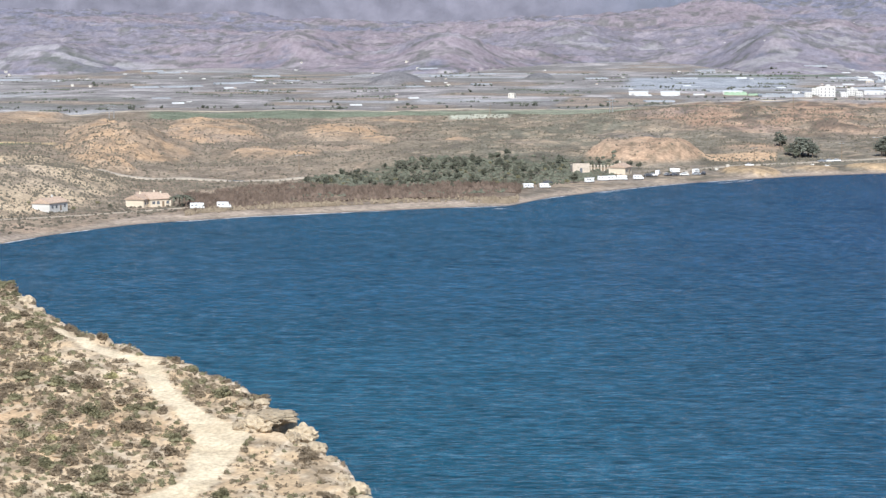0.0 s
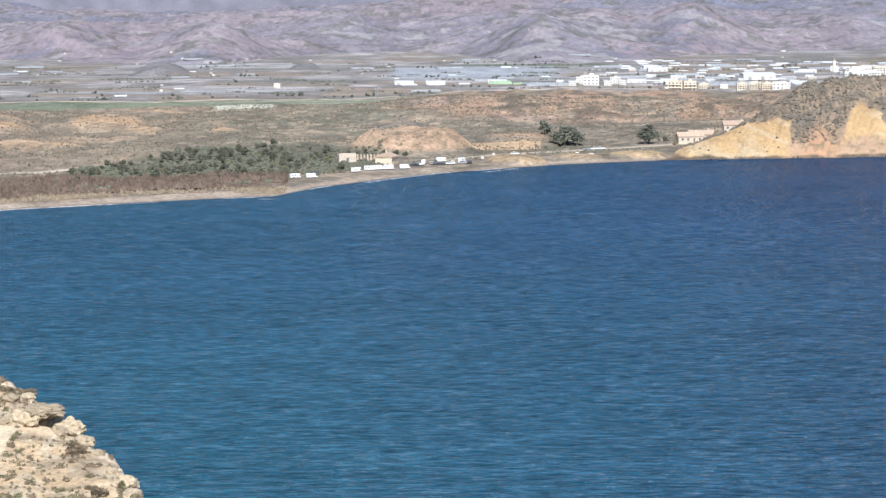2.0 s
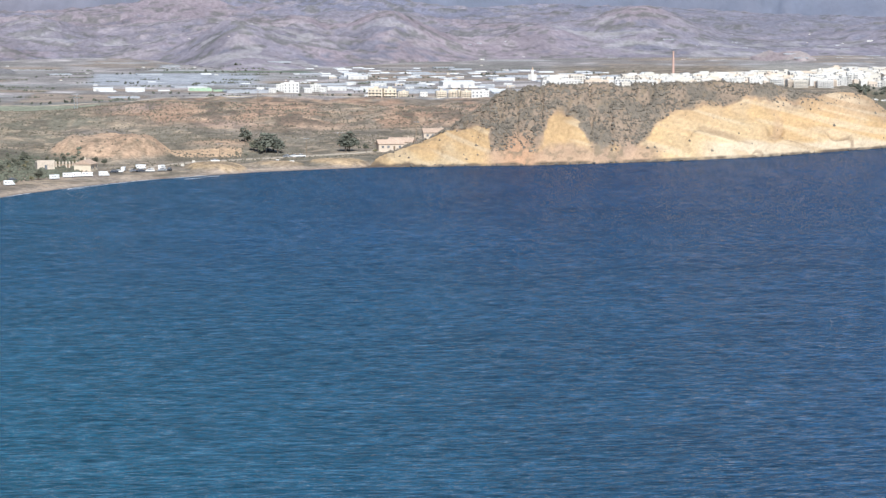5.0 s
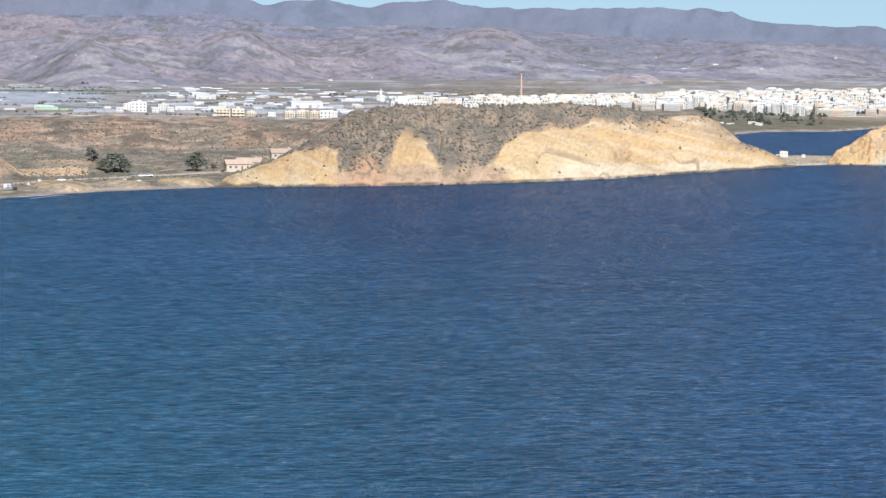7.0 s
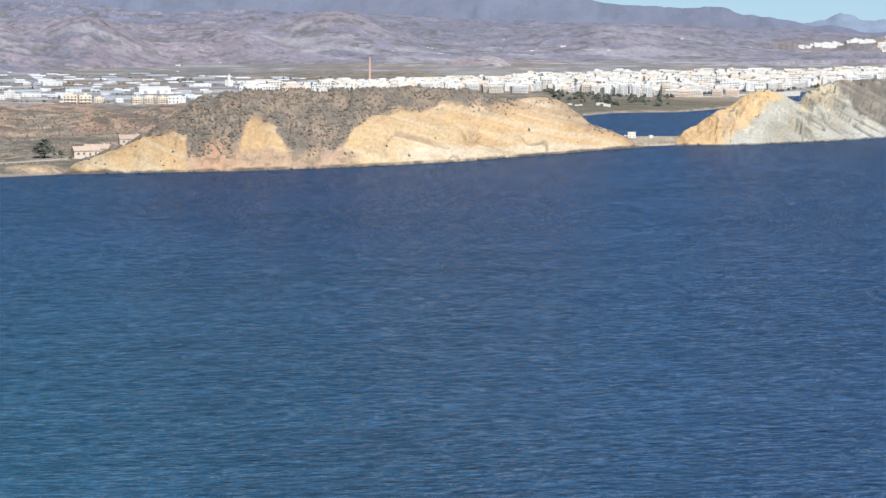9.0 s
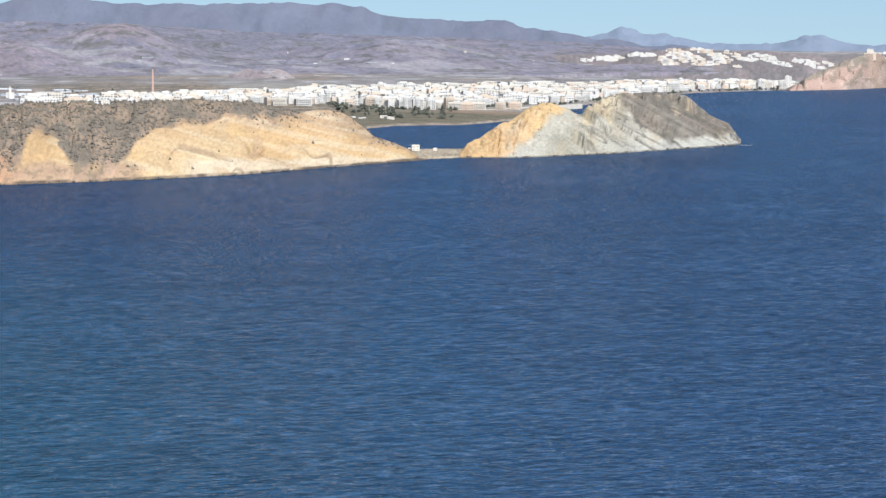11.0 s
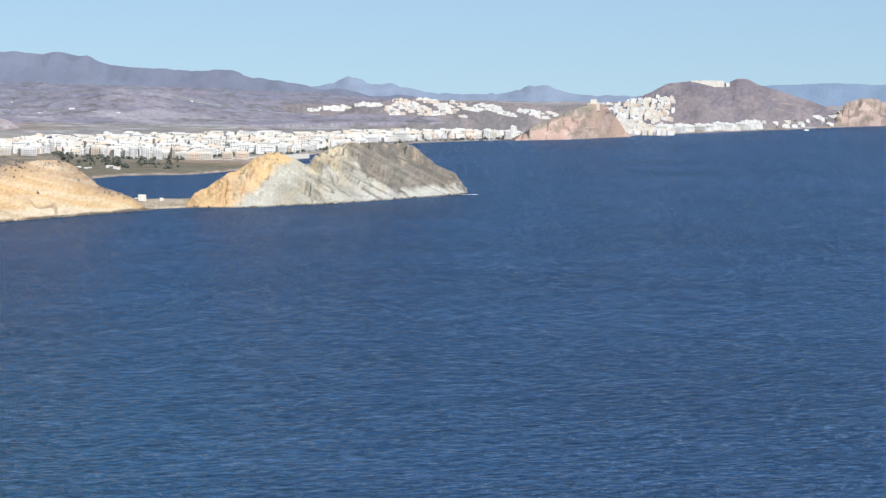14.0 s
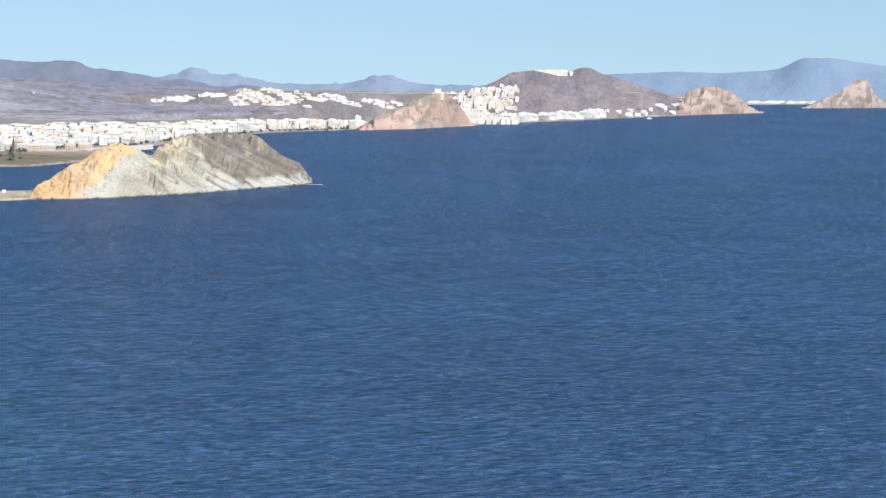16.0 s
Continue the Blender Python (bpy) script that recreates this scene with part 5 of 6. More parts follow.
for seed, mat, lo, hi, n, label in ((66, REED, 34, 122, 12000, "dry reddish-brown reed bed behind the beach"), (68, BEIGEREED, 18, 44, 3600, "bleached yellow reeds along the beach")):
    q = np.random.RandomState(seed)
    az = q.uniform(-5.4, 1.6, n)
    out = plain_height(az[None], np.full((1, n), 1200.0))
    r = 1200 - out[2][0] + q.uniform(lo, hi, n) * np.interp(az, [-5.4, -4, 0, 1.5, 2.6], [0.75, 1, 0.95, 0.6, 0.45])
    out = plain_height(az[None], r[None])
    ok = fbm(out[0][0], out[1][0], 18, 2, 401 + seed) > q.uniform(-0.9, 0.7, n)
    at = np.stack([out[0][0], out[1][0], out[3][0]], -1)[ok]
    v, f = strew(blades[:2] + CLUMPS, at, q.uniform(0.7, 2.4, len(at)) * (1.0 + 0.7 * fbm(at[:, 0], at[:, 1], 26, 2, 402) if mat is REED else 0.6), 67)
    tagged(new("reeds", tri_object("reeds", v, f, mat)), label, "reeds", kind="stuff")


# ---- buildings ----
WHITE = plain_material("white_plaster", (0.62, 0.595, 0.555), 0.85, 4.0, 0.16)
CREAMW = plain_material("cream_plaster", (0.60, 0.55, 0.475), 0.85, 4.0, 0.12)
BEIGE = plain_material("beige_plaster", (0.57, 0.475, 0.38), 0.85, 4.0, 0.14)
GREYW = plain_material("grey_plaster", (0.52, 0.50, 0.48), 0.85, 4.0, 0.14)
PINKW = plain_material("salmon_plaster", (0.64, 0.51, 0.40), 0.85, 4.0, 0.12)
TILE = plain_material("terracotta_tiles", (0.50, 0.37, 0.28), 0.85, 0.6, 0.3)
FLATROOF = plain_material("pale_flat_roof", (0.50, 0.46, 0.42), 0.9, 2.0, 0.2)
PANE = plain_material("dark_window_glass", (0.17, 0.175, 0.19), 0.15, 2.0, 0.3)
PLASTIC = plain_material("white_plastic_sheet", (0.62, 0.62, 0.62), 0.5, 6.0, 0.15)
GREYPLASTIC = plain_material("grey_plastic_sheet", (0.35, 0.36, 0.38), 0.5, 6.0, 0.18)
GREENNET = plain_material("green_shade_net", (0.34, 0.46, 0.32), 0.7, 6.0, 0.2)
STEEL = plain_material("galvanised_steel", (0.45, 0.45, 0.46), 0.45, 1.0, 0.2, metal=0.7)
VANPAINT = plain_material("white_vehicle_paint", (0.80, 0.79, 0.77), 0.35, 1.0, 0.06)
RUBBER = plain_material("black_rubber", (0.03, 0.03, 0.03), 0.8, 0.3, 0.3)
STONEWALL = plain_material("pale_stone_wall", (0.55, 0.46, 0.37), 0.9, 1.2, 0.25, bump=0.4)
TIMBER = plain_material("weathered_timber", (0.26, 0.19, 0.13), 0.85, 0.5, 0.3)
BRICKRED = plain_material("old_red_brick", (0.50, 0.33, 0.27), 0.9, 1.5, 0.2)
ROADMAT = plain_material("pale_gravel_road", (0.42, 0.355, 0.28), 0.9, 3.0, 0.2)


def kept(name, bm, mat):
    me = bpy.data.meshes.new(name)
    bm.to_mesh(me)
    bm.free()
    me.materials.append(mat)
    return me


def window_mesh(w, h):
    """A framed window, set into the wall."""
    bm = bmesh.new()
    box(bm, -w / 2, w / 2, -0.04, 0.3, 0, h)
    return kept("window", bm, PANE)


def balcony_mesh(w, out, rail=1.0):
    bm = bmesh.new()
    box(bm, -w / 2, w / 2, -out, 0.0, -0.18, 0.0)
    box(bm, -w / 2, w / 2, -out, -out + 0.12, 0.0, rail)
    for s in (-1, 1):
        box(bm, s * w / 2 - 0.06, s * w / 2 + 0.06, -out + 0.12, 0.0, 0.0, rail)
    return bm


def block(w, d, floors, mat, label, style=0, storey=3.0, single=False, category="apartment building"):
    """A flat-roofed block with parapet, stair head, and rows of windows or balconies on each storey."""
    root = new("apartment_building" if floors > 2 else "house")
    h = floors * storey
    bm = bmesh.new()
    box(bm, -w / 2, w / 2, -d / 2, d / 2, -3.0, h)
    for x0, x1, y0, y1 in ((-w / 2, w / 2, -d / 2, -d / 2 + 0.25), (-w / 2, w / 2, d / 2 - 0.25, d / 2), (-w / 2, -w / 2 + 0.25, -d / 2 + 0.25, d / 2 - 0.25), (w / 2 - 0.25, w / 2, -d / 2 + 0.25, d / 2 - 0.25)):
        box(bm, x0, x1, y0, y1, h, h + 0.9)
    part("wall", bm, mat, root)
    bm = bmesh.new()
    box(bm, -w / 2 + 0.26, w / 2 - 0.26, -d / 2 + 0.26, d / 2 - 0.26, h + 0.004, h + 0.12)
    part("roof", bm, FLATROOF, root)
    if floors > 2:
        bm = bmesh.new()
        box(bm, -w * 0.12, w * 0.16, -d * 0.1, d * 0.3, h + 0.12, h + 2.8)
        part("stair_head", bm, mat, root)
    bays = max(2, int(w / 3.4))
    pitch = w / bays
    if single:
        me = window_mesh(1.5, 1.4)
        for k in range(floors):
            for b in range(bays):
                shared("window", me, root, pose(-w / 2 + pitch * (b + 0.5), -d / 2, k * storey + 0.95))
    else:
        bm = bmesh.new()
        for b in range(bays):
            x = -w / 2 + pitch * (b + 0.5)
            box(bm, x - 0.55, x + 0.55, -0.04, 0.3, 0, 1.2 if style else 1.7)
        for s in (-1, 1):
            for b in range(max(1, int(d / 4.5))):
                y = d / max(1, int(d / 4.5)) * (b + 0.5)
                box(bm, s * w / 2 - 0.12, s * w / 2 + 0.04, y - 0.6, y + 0.6, 0.2, 1.4)
        one = kept("window_row", bm, PANE)
        bm = bmesh.new()
        for k in range(floors):
            bm.from_mesh(one)
            bmesh.ops.translate(bm, verts=bm.verts[-len(one.vertices):], vec=(0, -d / 2, k * storey + (0.9 if style else 0.3)))
        tagged(part("glazing", bm, PANE, root), kind="stuff")
    if style != 1 and floors > 1:
        bw = w * 0.86 if style == 0 else pitch * 1.5
        bal = kept("balcony", balcony_mesh(bw, 1.3), mat)
        for k in range(1, floors):
            if style == 0:
                shared("balcony", bal, root, pose(0, -d / 2, k * storey))
            else:
                for s in (-1, 1):
                    shared("balcony", bal, root, pose(s * w * 0.27, -d / 2, k * storey))
    return tagged(root, label, category)


def villa(w, d, mat, label, floors=1):
    """A small house with a tiled pitched roof, door and windows."""
    root = new("house")
    h = 2.9 * floors
    bm = bmesh.new()
    box(bm, -w / 2, w / 2, -d / 2, d / 2, -2.0, h)
    for s in (-1, 1):
        a, b, c = (bm.verts.new((s * w / 2, y, z)) for y, z in ((-d / 2, h), (d / 2, h), (0, h + d * 0.22)))
        bm.faces.new((a, b, c))
    part("wall", bm, mat, root)
    part("roof", prism(bmesh.new(), -w / 2, w / 2, -d / 2, d / 2, h + 0.02, h + d * 0.22 + 0.3), TILE, root)
    bm = bmesh.new()
    box(bm, w * 0.22, w * 0.22 + 0.6, d * 0.1, d * 0.1 + 0.6, h, h + d * 0.22 + 1.1)
    part("chimney", bm, mat, root)
    me = window_mesh(1.2, 1.2)
    for k in range(floors):
        for x in (-0.34, -0.12, 0.34):
            shared("window", me, root, pose(w * x, -d / 2, 2.9 * k + 1.0))
    bm = bmesh.new()
    box(bm, w * 0.12 - 0.5, w * 0.12 + 0.5, -d / 2 - 0.04, -d / 2 + 0.2, 0.0, 2.1)
    part("door", bm, TIMBER, root)
    return tagged(root, label, "house")


class Stock:
    """Kinds of things that are built once and copied wherever they stand."""

    def __init__(self):
        self.placed = set()

    def put(self, thing, m, group=""):
        if thing.name in self.placed:
            thing = copy_thing(thing, m)
        else:
            self.placed.add(thing.name)
            thing.matrix_basis = m
        return tagged(thing, group=group)


stock = Stock()
g = random.Random(77)

TOWN = [block(22, 12, 5, WHITE, "white five-storey apartment block with balconies", 0), block(16, 12, 6, WHITE, "tall white apartment block with paired balconies", 2), block(30, 13, 5, CREAMW, "long cream apartment block with balconies", 0),
        block(14, 11, 4, WHITE, "white four-storey town house with flat roof", 1), block(12, 12, 3, WHITE, "small white three-storey town house", 1), block(18, 12, 4, BEIGE, "beige four-storey block with balconies", 0),
        block(26, 12, 4, WHITE, "wide white apartment block with balconies", 0), block(15, 12, 7, WHITE, "white seven-storey apartment tower", 2), block(20, 12, 5, GREYW, "grey apartment block with window rows", 1),
        block(11, 10, 2, WHITE, "low white flat-roofed town house", 1), block(17, 12, 3, CREAMW, "cream three-storey town house", 1), block(13, 11, 5, BEIGE, "narrow beige apartment block", 2), block(24, 12, 4, PINKW, "salmon-coloured apartment block with balconies", 0)]
SMALL, TINY = 0.62, 0.44


def spot_town(g):
    a = g.uniform(15.0, 29.25) if g.random() > 0.012 else g.uniform(13.2, 15)
    front = np.interp(a, [13, 19.0, 20.3, 22.2, 24.4, 26, 27.2, 29.3], [2080, 2150, 2225, 2215, 2405, 2690, 2865, 2990])
    back = np.interp(a, [13, 15, 17, 19, 20, 24, 27, 29.3], [2200, 2190, 2260, 2370, 2520, 2700, 2990, 3040])
    q = g.random() ** 0.9
    return a, front + (back - front) * q, q


for n in range(150):
    a, r, q = spot_town(g)
    if n < 110:
        q = 0.1 * g.random()
        r = np.interp(a, [13, 19.0, 20.3, 22.2, 24.4, 26, 27.2, 29.3], [2080, 2150, 2225, 2215, 2405, 2690, 2865, 2990]) + 130 * q
    kind = g.choice([0, 1, 2, 5, 6, 7, 8, 11, 12, 0, 6, 1, 3] if q < 0.22 and a > 17 else [3, 4, 10, 3, 6, 5, 0, 10, 4])
    s = SMALL * g.uniform(0.85, 1.1) * float(np.interp(r, [2400, 3000], [1, 0.8]))
    stock.put(TOWN[kind], facing(a, r, land_z(a, r), g.choice([0, 0, 0, 90]) + g.uniform(-9, 9) + 12) @ Matrix.Scale(s, 4), "buildings of the white town")
# the hotels on the town's front
for a, r, k, t in [(22.25, 2205, 2, 4), (22.5, 2206, 12, 4), (22.75, 2212, 2, 4), (21.75, 2202, 1, 4), (21.5, 2200, 7, 4), (21.25, 2204, 7, 4), (23.2, 2225, 5, 6), (23.5, 2245, 12, 6), (15.35, 2110, 6, 0), (16.7, 2140, 6, 0), (17.3, 2140, 0, 0), (17.7, 2140, 6, 2), (18.1, 2140, 0, 2), (18.6, 2140, 2, 2), (19.1, 2140, 6, 2), (29.05, 2965, 1, 10), (28.6, 2950, 7, 8)]:
    stock.put(TOWN[k], facing(a, r, land_z(a, r), t) @ Matrix.Scale(0.8, 4), "buildings of the white town")
# houses on the hills behind, in clusters, and climbing the slope beside the castle rock
CLUSTERS = [(24.9, 26.4, 3335, 3375, 8, 80, (4, 10)), (26.5, 28.0, 3250, 3400, 34, 170, (12, 10, 2, 5, 0)), (28.1, 29.9, 3330, 3410, 8, 85, (4, 10)), (27.4, 28.2, 3060, 3130, 5, 16, (3, 4)), (30.9, 32.2, 3480, 3560, 3, 22, (9, 4)),
            (31.3, 32.5, 3185, 3520, 30, 330, (3, 4, 10, 5, 3, 0)), (32.2, 34.4, 0, 50, 46, 40, (3, 6, 3, 9, 0, 6)), (34.6, 35.2, 0, 40, 3, 4, (4, 9)), (35.2, 36.0, 0, 45, 5, 6, (4, 9, 10)), (37.3, 41.0, 0, 60, 0, 120, (9,))]


def spot_bay(g, a0, a1, r0, r1):
    a, r = g.uniform(a0, a1), r0 + (r1 - r0) * ((g.randrange(7) + 0.12 * g.random()) / 7 if a0 != 31.3 else g.random())
    if 24 < a0 < 30 and math.sin(a * 9 + r * 0.05) < -0.2:
        a += 0.17
    if r0 < 100:
        r += float(np.interp(a, [c[0] for c in COAST], [c[1] for c in COAST])) + 22
    return a, r, max(1.0, land_z(a, r)) - 0.2


far = []
for a0, a1, r0, r1, n, more, kinds in CLUSTERS:
    for _ in range(n):
        a, r, z = spot_bay(g, a0, a1, r0, r1)
        stock.put(TOWN[g.choice(kinds)], facing(a, r, z, g.uniform(-14, 14)) @ Matrix.Scale(((2.1 if a0 == 32.2 else 1.6) if a0 in (31.3, 32.2, 34.6) else 1.0) * TINY * g.uniform(0.85, 1.2), 4), "white houses round the bay")
    for _ in range(more):
        a, r, z = spot_bay(g, a0, a1, r0, r1)
        far.append((a, r, z, g.uniform(3.5, 8.5) * (0.9 if a0 == 31.3 else 1.3 if a0 > 31 else 1), g.uniform(4, 6), g.uniform(1.6, 2.8) * (2.0 if a0 == 31.3 else 1.6 if 31 < a0 < 36 else 1), g.uniform(-15, 15), g.choice([0, 0, 0, 0, 0, 1]) if not (26.4 < a0 < 27 or a0 == 31.3) else g.choice([0, 1, 0, 2])))
for n in range(1500):
    a, r, q = spot_town(g)
    r += 10
    far.append((a, r, land_z(a, r), g.uniform(6, 19), g.uniform(4.5, 7), g.uniform(2.2, 6.2), g.choice([12, 12, 12, 102]) + g.uniform(-8, 8), g.choice([0, 0, 0, 1, 1, 2])))


def far_houses(spots):
    """The town's close-packed lesser houses: walls with parapets in three colours, and their windows."""
    cube = np.array([(x, y, z) for z in (0, 1) for y in (-0.5, 0.5) for x in (-0.5, 0.5)], float)
    faces = np.array([(0, 1, 5), (0, 5, 4), (1, 3, 7), (1, 7, 5), (3, 2, 6), (3, 6, 7), (2, 0, 4), (2, 4, 6), (4, 5, 7), (4, 7, 6)])
    walls, panes = {0: [], 1: [], 2: []}, []

    def add(out, a, r, z, t, x0, x1, y0, y1, z0, z1):
        v = cube * [x1 - x0, y1 - y0, z1 - z0] + [(x0 + x1) / 2, (y0 + y1) / 2, z0]
        c, s = math.cos(radians(t - a)), math.sin(radians(t - a))
        p = P(a, r, z)
        out.append(np.stack([v[:, 0] * c - v[:, 1] * s + p.x, v[:, 0] * s + v[:, 1] * c + p.y, v[:, 2] + p.z], -1))

    for a, r, z, w, d, h, t, m in spots:
        add(walls[m], a, r, z, t, -w / 2, w / 2, -d / 2, d / 2, -2, h)
        if w * 7 % 1 < 0.4:
            add(walls[m], a, r, z, t, -w * 0.3, w * 0.2, -d * 0.2, d * 0.35, h + 0.01, h + 1.1)
        for k in range(max(1, int(h / 1.9)) if r < 3050 else 0):
            for b in range(max(1, int(w / 2.2))):
                x = -w / 2 + w / max(1, int(w / 2.2)) * (b + 0.5)
                add(panes, a, r, z, t, x - 0.6, x + 0.6, -d / 2 - 0.04, -d / 2 + 0.1, k * 1.9 + 0.45, k * 1.9 + 1.5)
    for name, boxes, mat, label in (("town_houses", walls[0], WHITE, "close-packed white houses of the town"), ("town_houses", walls[1], CREAMW, "close-packed cream houses of the town"), ("town_houses", walls[2], BEIGE, "close-packed beige houses of the town"), ("town_windows", panes, PANE, "small dark windows of the town houses")):
        v = np.concatenate(boxes)
        f = (faces[None] + (np.arange(len(boxes)) * 8)[:, None, None]).reshape(-1, 3)
        tagged(new(name, tri_object(name, v, f, mat)), label, "houses", kind="stuff")


far_houses(far)

VILLAS = [villa(11, 8, WHITE, "white farmhouse with a tiled roof"), villa(14, 9, CREAMW, "cream country house with a tiled roof"), villa(9, 7, WHITE, "small white cottage with a tiled roof", 2)]
FARM = [block(13, 8, 1, WHITE, "white flat-roofed farm building", 1, category="house"), block(18, 9, 1, WHITE, "long low white farm building", 1, category="house"), block(9, 8, 2, CREAMW, "small cream farmhouse with flat roof", 1, category="house")]
for n in range(110):
    a = g.uniform(-9.3, 24)
    r = g.uniform(1800, 2600) if n % 3 else g.uniform(2600, 3500)
    if 13 < a and r < 2800:
        continue
    stock.put(g.choice(FARM + VILLAS[:1]), facing(a, r, land_z(a, r), g.uniform(-40, 40)) @ Matrix.Scale(0.5 if r < 2600 else 0.36, 4), "farmhouses of the plain")
for a, r, t in [(20.12, 2050, 10), (20.28, 2046, -8), (20.36, 2052, 0), (20.72, 2060, 5), (20.86, 2048, 20), (20.95, 2042, -10), (20.8, 2085, 0)]:
    stock.put(FARM[int(r) % 3], facing(a, r, land_z(a, r), t) @ Matrix.Scale(0.6, 4), "white houses on the far shore")

# apartment blocks beyond the scrub, each with its own windows
YELLOWW = plain_material("warm_cream_plaster", (0.66, 0.56, 0.43), 0.85, 4.0, 0.16)
APT = [block(14, 11, 3, YELLOWW, "cream three-storey apartment block with balconies", 0, 2.9, True), block(12, 11, 3, YELLOWW, "warm cream three-storey apartment block with balconies", 2, 2.9, True), block(16, 12, 3, WHITE, "white hotel wing with rows of windows", 1, 3.2, True), block(11, 10, 2, WHITE, "low white hotel wing", 1, 3.2, True)]
for a, r, k in [(9.76, 1815, 0), (10.05, 1819, 1), (10.34, 1815, 0), (11.12, 1765, 0), (11.38, 1769, 1), (11.64, 1766, 0), (11.88, 1762, 3), (11.5, 1780, 1), (7.6, 1985, 3), (8.0, 1990, 2), (7.8, 2010, 2), (8.35, 1990, 3), (8.65, 2005, 3), (7.35, 1995, 3), (8.5, 2012, 2), (12.0, 1800, 2), (9.6, 1850, 3), (10.75, 1790, 3)]:
    stock.put(APT[k], facing(a, r, land_z(a, r), g.uniform(-10, 10)) @ Matrix.Scale(0.68 if r < 1900 else 0.7, 4), "blocks beyond the scrub")

# houses on the beach and beside the headland
HOUSES = [villa(9, 8, YELLOWW, "cream beach house with low tiled roof"), villa(12, 8, WHITE, "white beach cottage with tiled roof"), villa(13, 9, BEIGE, "beige villa with terracotta roof by the road")]
for a, r, k, t in [(-6.32, 1088, 0, 62), (-5.98, 1090, 0, 25), (-6.15, 1096, 0, 0), (-8.18, 1056, 1, 55), (10.05, 1400, 2, 10), (10.3, 1405, 2, -15), (11.0, 1440, 2, 5), (3.72, 1262, 0, 70)]:
    stock.put(HOUSES[k], facing(a, r, land_z(a, r), t) @ Matrix.Scale(1.0, 4), "houses near the beach")
for a, r, k, t in [(21.43, 1600, 2, 5), (21.36, 1606, 0, 5), (21.84, 1598, 2, 0)]:
    stock.put(FARM[k], facing(a, r, max(2.2, land_z(a, r)), t) @ Matrix.Scale(0.5 if a > 21.8 else 1.0, 4), "white huts on the sand spit")
for a, r, k in [(5.72, 1292, 2), (5.95, 1285, 2), (5.1, 1275, 0), (8.0, 1310, 1), (7.7, 1312, 0)]:
    stock.put(FARM[k], facing(a, r, land_z(a, r), 12) @ Matrix.Scale(0.32, 4), "white kiosks beside the beach")


# ---- greenhouses and sheds ----
def greenhouse(w, d, spans, mat, label):
    """Plastic-covered spans side by side: side walls, rounded roofs, gutters."""
    root = new("greenhouse")
    bm = bmesh.new()
    box(bm, -w / 2, w / 2, -d / 2, d / 2, -1.5, 2.6)
    part("side_wall", bm, mat, root)
    sw = w / spans
    bm = bmesh.new()
    ring = [(math.cos(math.pi * k / 6), math.sin(math.pi * k / 6)) for k in range(7)]
    rows = [[bm.verts.new((-sw / 2 * c, y, 2.6 + 1.5 * s)) for c, s in ring] for y in (-d / 2, d / 2)]
    for k in range(6):
        bm.faces.new((rows[0][k], rows[0][k + 1], rows[1][k + 1], rows[1][k]))
    for rr in rows:
        bm.faces.new(rr)
    me = kept("roof_span", bm, mat)
    for k in range(spans):
        shared("roof_span", me, root, pose(-w / 2 + sw * (k + 0.5), 0, 0.004))
    return tagged(root, label, "greenhouse")


HOTHOUSES = [greenhouse(48, 24, 6, PLASTIC, "white plastic greenhouse with rounded spans"), greenhouse(70, 30, 8, GREYPLASTIC, "broad grey plastic greenhouse on the plain"), greenhouse(34, 20, 4, PLASTIC, "short white plastic greenhouse"), greenhouse(60, 26, 6, GREYPLASTIC, "grey plastic greenhouse on the plain"), greenhouse(30, 18, 4, GREENNET, "low nursery house under green netting")]
for n in range(165):
    a = g.choice([g.uniform(-9.3, 8), g.uniform(8, 15.5), g.uniform(9, 15), g.uniform(8, 16)])
    r = g.uniform(1990, 2500) if a > 8 else g.uniform(1880, 2600)
    k = g.choice([0, 0, 1, 2, 2, 3, 0]) if a > 8 else g.choice([1, 3, 3, 2, 1])
    stock.put(HOTHOUSES[k], facing(a, r, land_z(a, r), 14 + g.uniform(-4, 4)) @ Matrix.Scale(g.uniform(0.35, 0.65), 4), "greenhouses of the plain")
for a, r, k in [(4.2, 1990, 0), (4.75, 1992, 0), (5.35, 2000, 2), (6.1, 2005, 4), (6.5, 2000, 4), (6.85, 2010, 2), (7.2, 2005, 2), (-5.5, 1890, 2), (-1.8, 1850, 2)]:
    stock.put(HOTHOUSES[k], facing(a, r, land_z(a, r), 4) @ Matrix.Scale(0.55, 4), "greenhouses of the plain")

for n in range(34):
    a, r = g.uniform(11.5, 21.5), g.uniform(2780, 3200)
    stock.put(HOTHOUSES[g.choice([0, 2, 3, 1])], facing(a, r, land_z(a, r) - 0.5, g.uniform(-4, 8)) @ Matrix.Scale(g.uniform(0.25, 0.4), 4), "greenhouses of the foothills")


def shed(w, d, h, mat, label):
    root = new("warehouse")
    bm = bmesh.new()
    box(bm, -w / 2, w / 2, -d / 2, d / 2, -1.5, h)
    part("wall", bm, mat, root)
    part("roof", prism(bmesh.new(), -w / 2, w / 2, -d / 2, d / 2, h + 0.01, h + d * 0.1, 0.3), PLASTIC, root)
    bm = bmesh.new()
    box(bm, -2, 2, -d / 2 - 0.06, -d / 2 + 0.2, 0, 4.0)
    me = kept("sliding_door", bm, STEEL)
    for x in (-w * 0.3, w * 0.1, w * 0.36):
        shared("sliding_door", me, root, pose(x, 0, 0))
    return tagged(root, label, "warehouse")


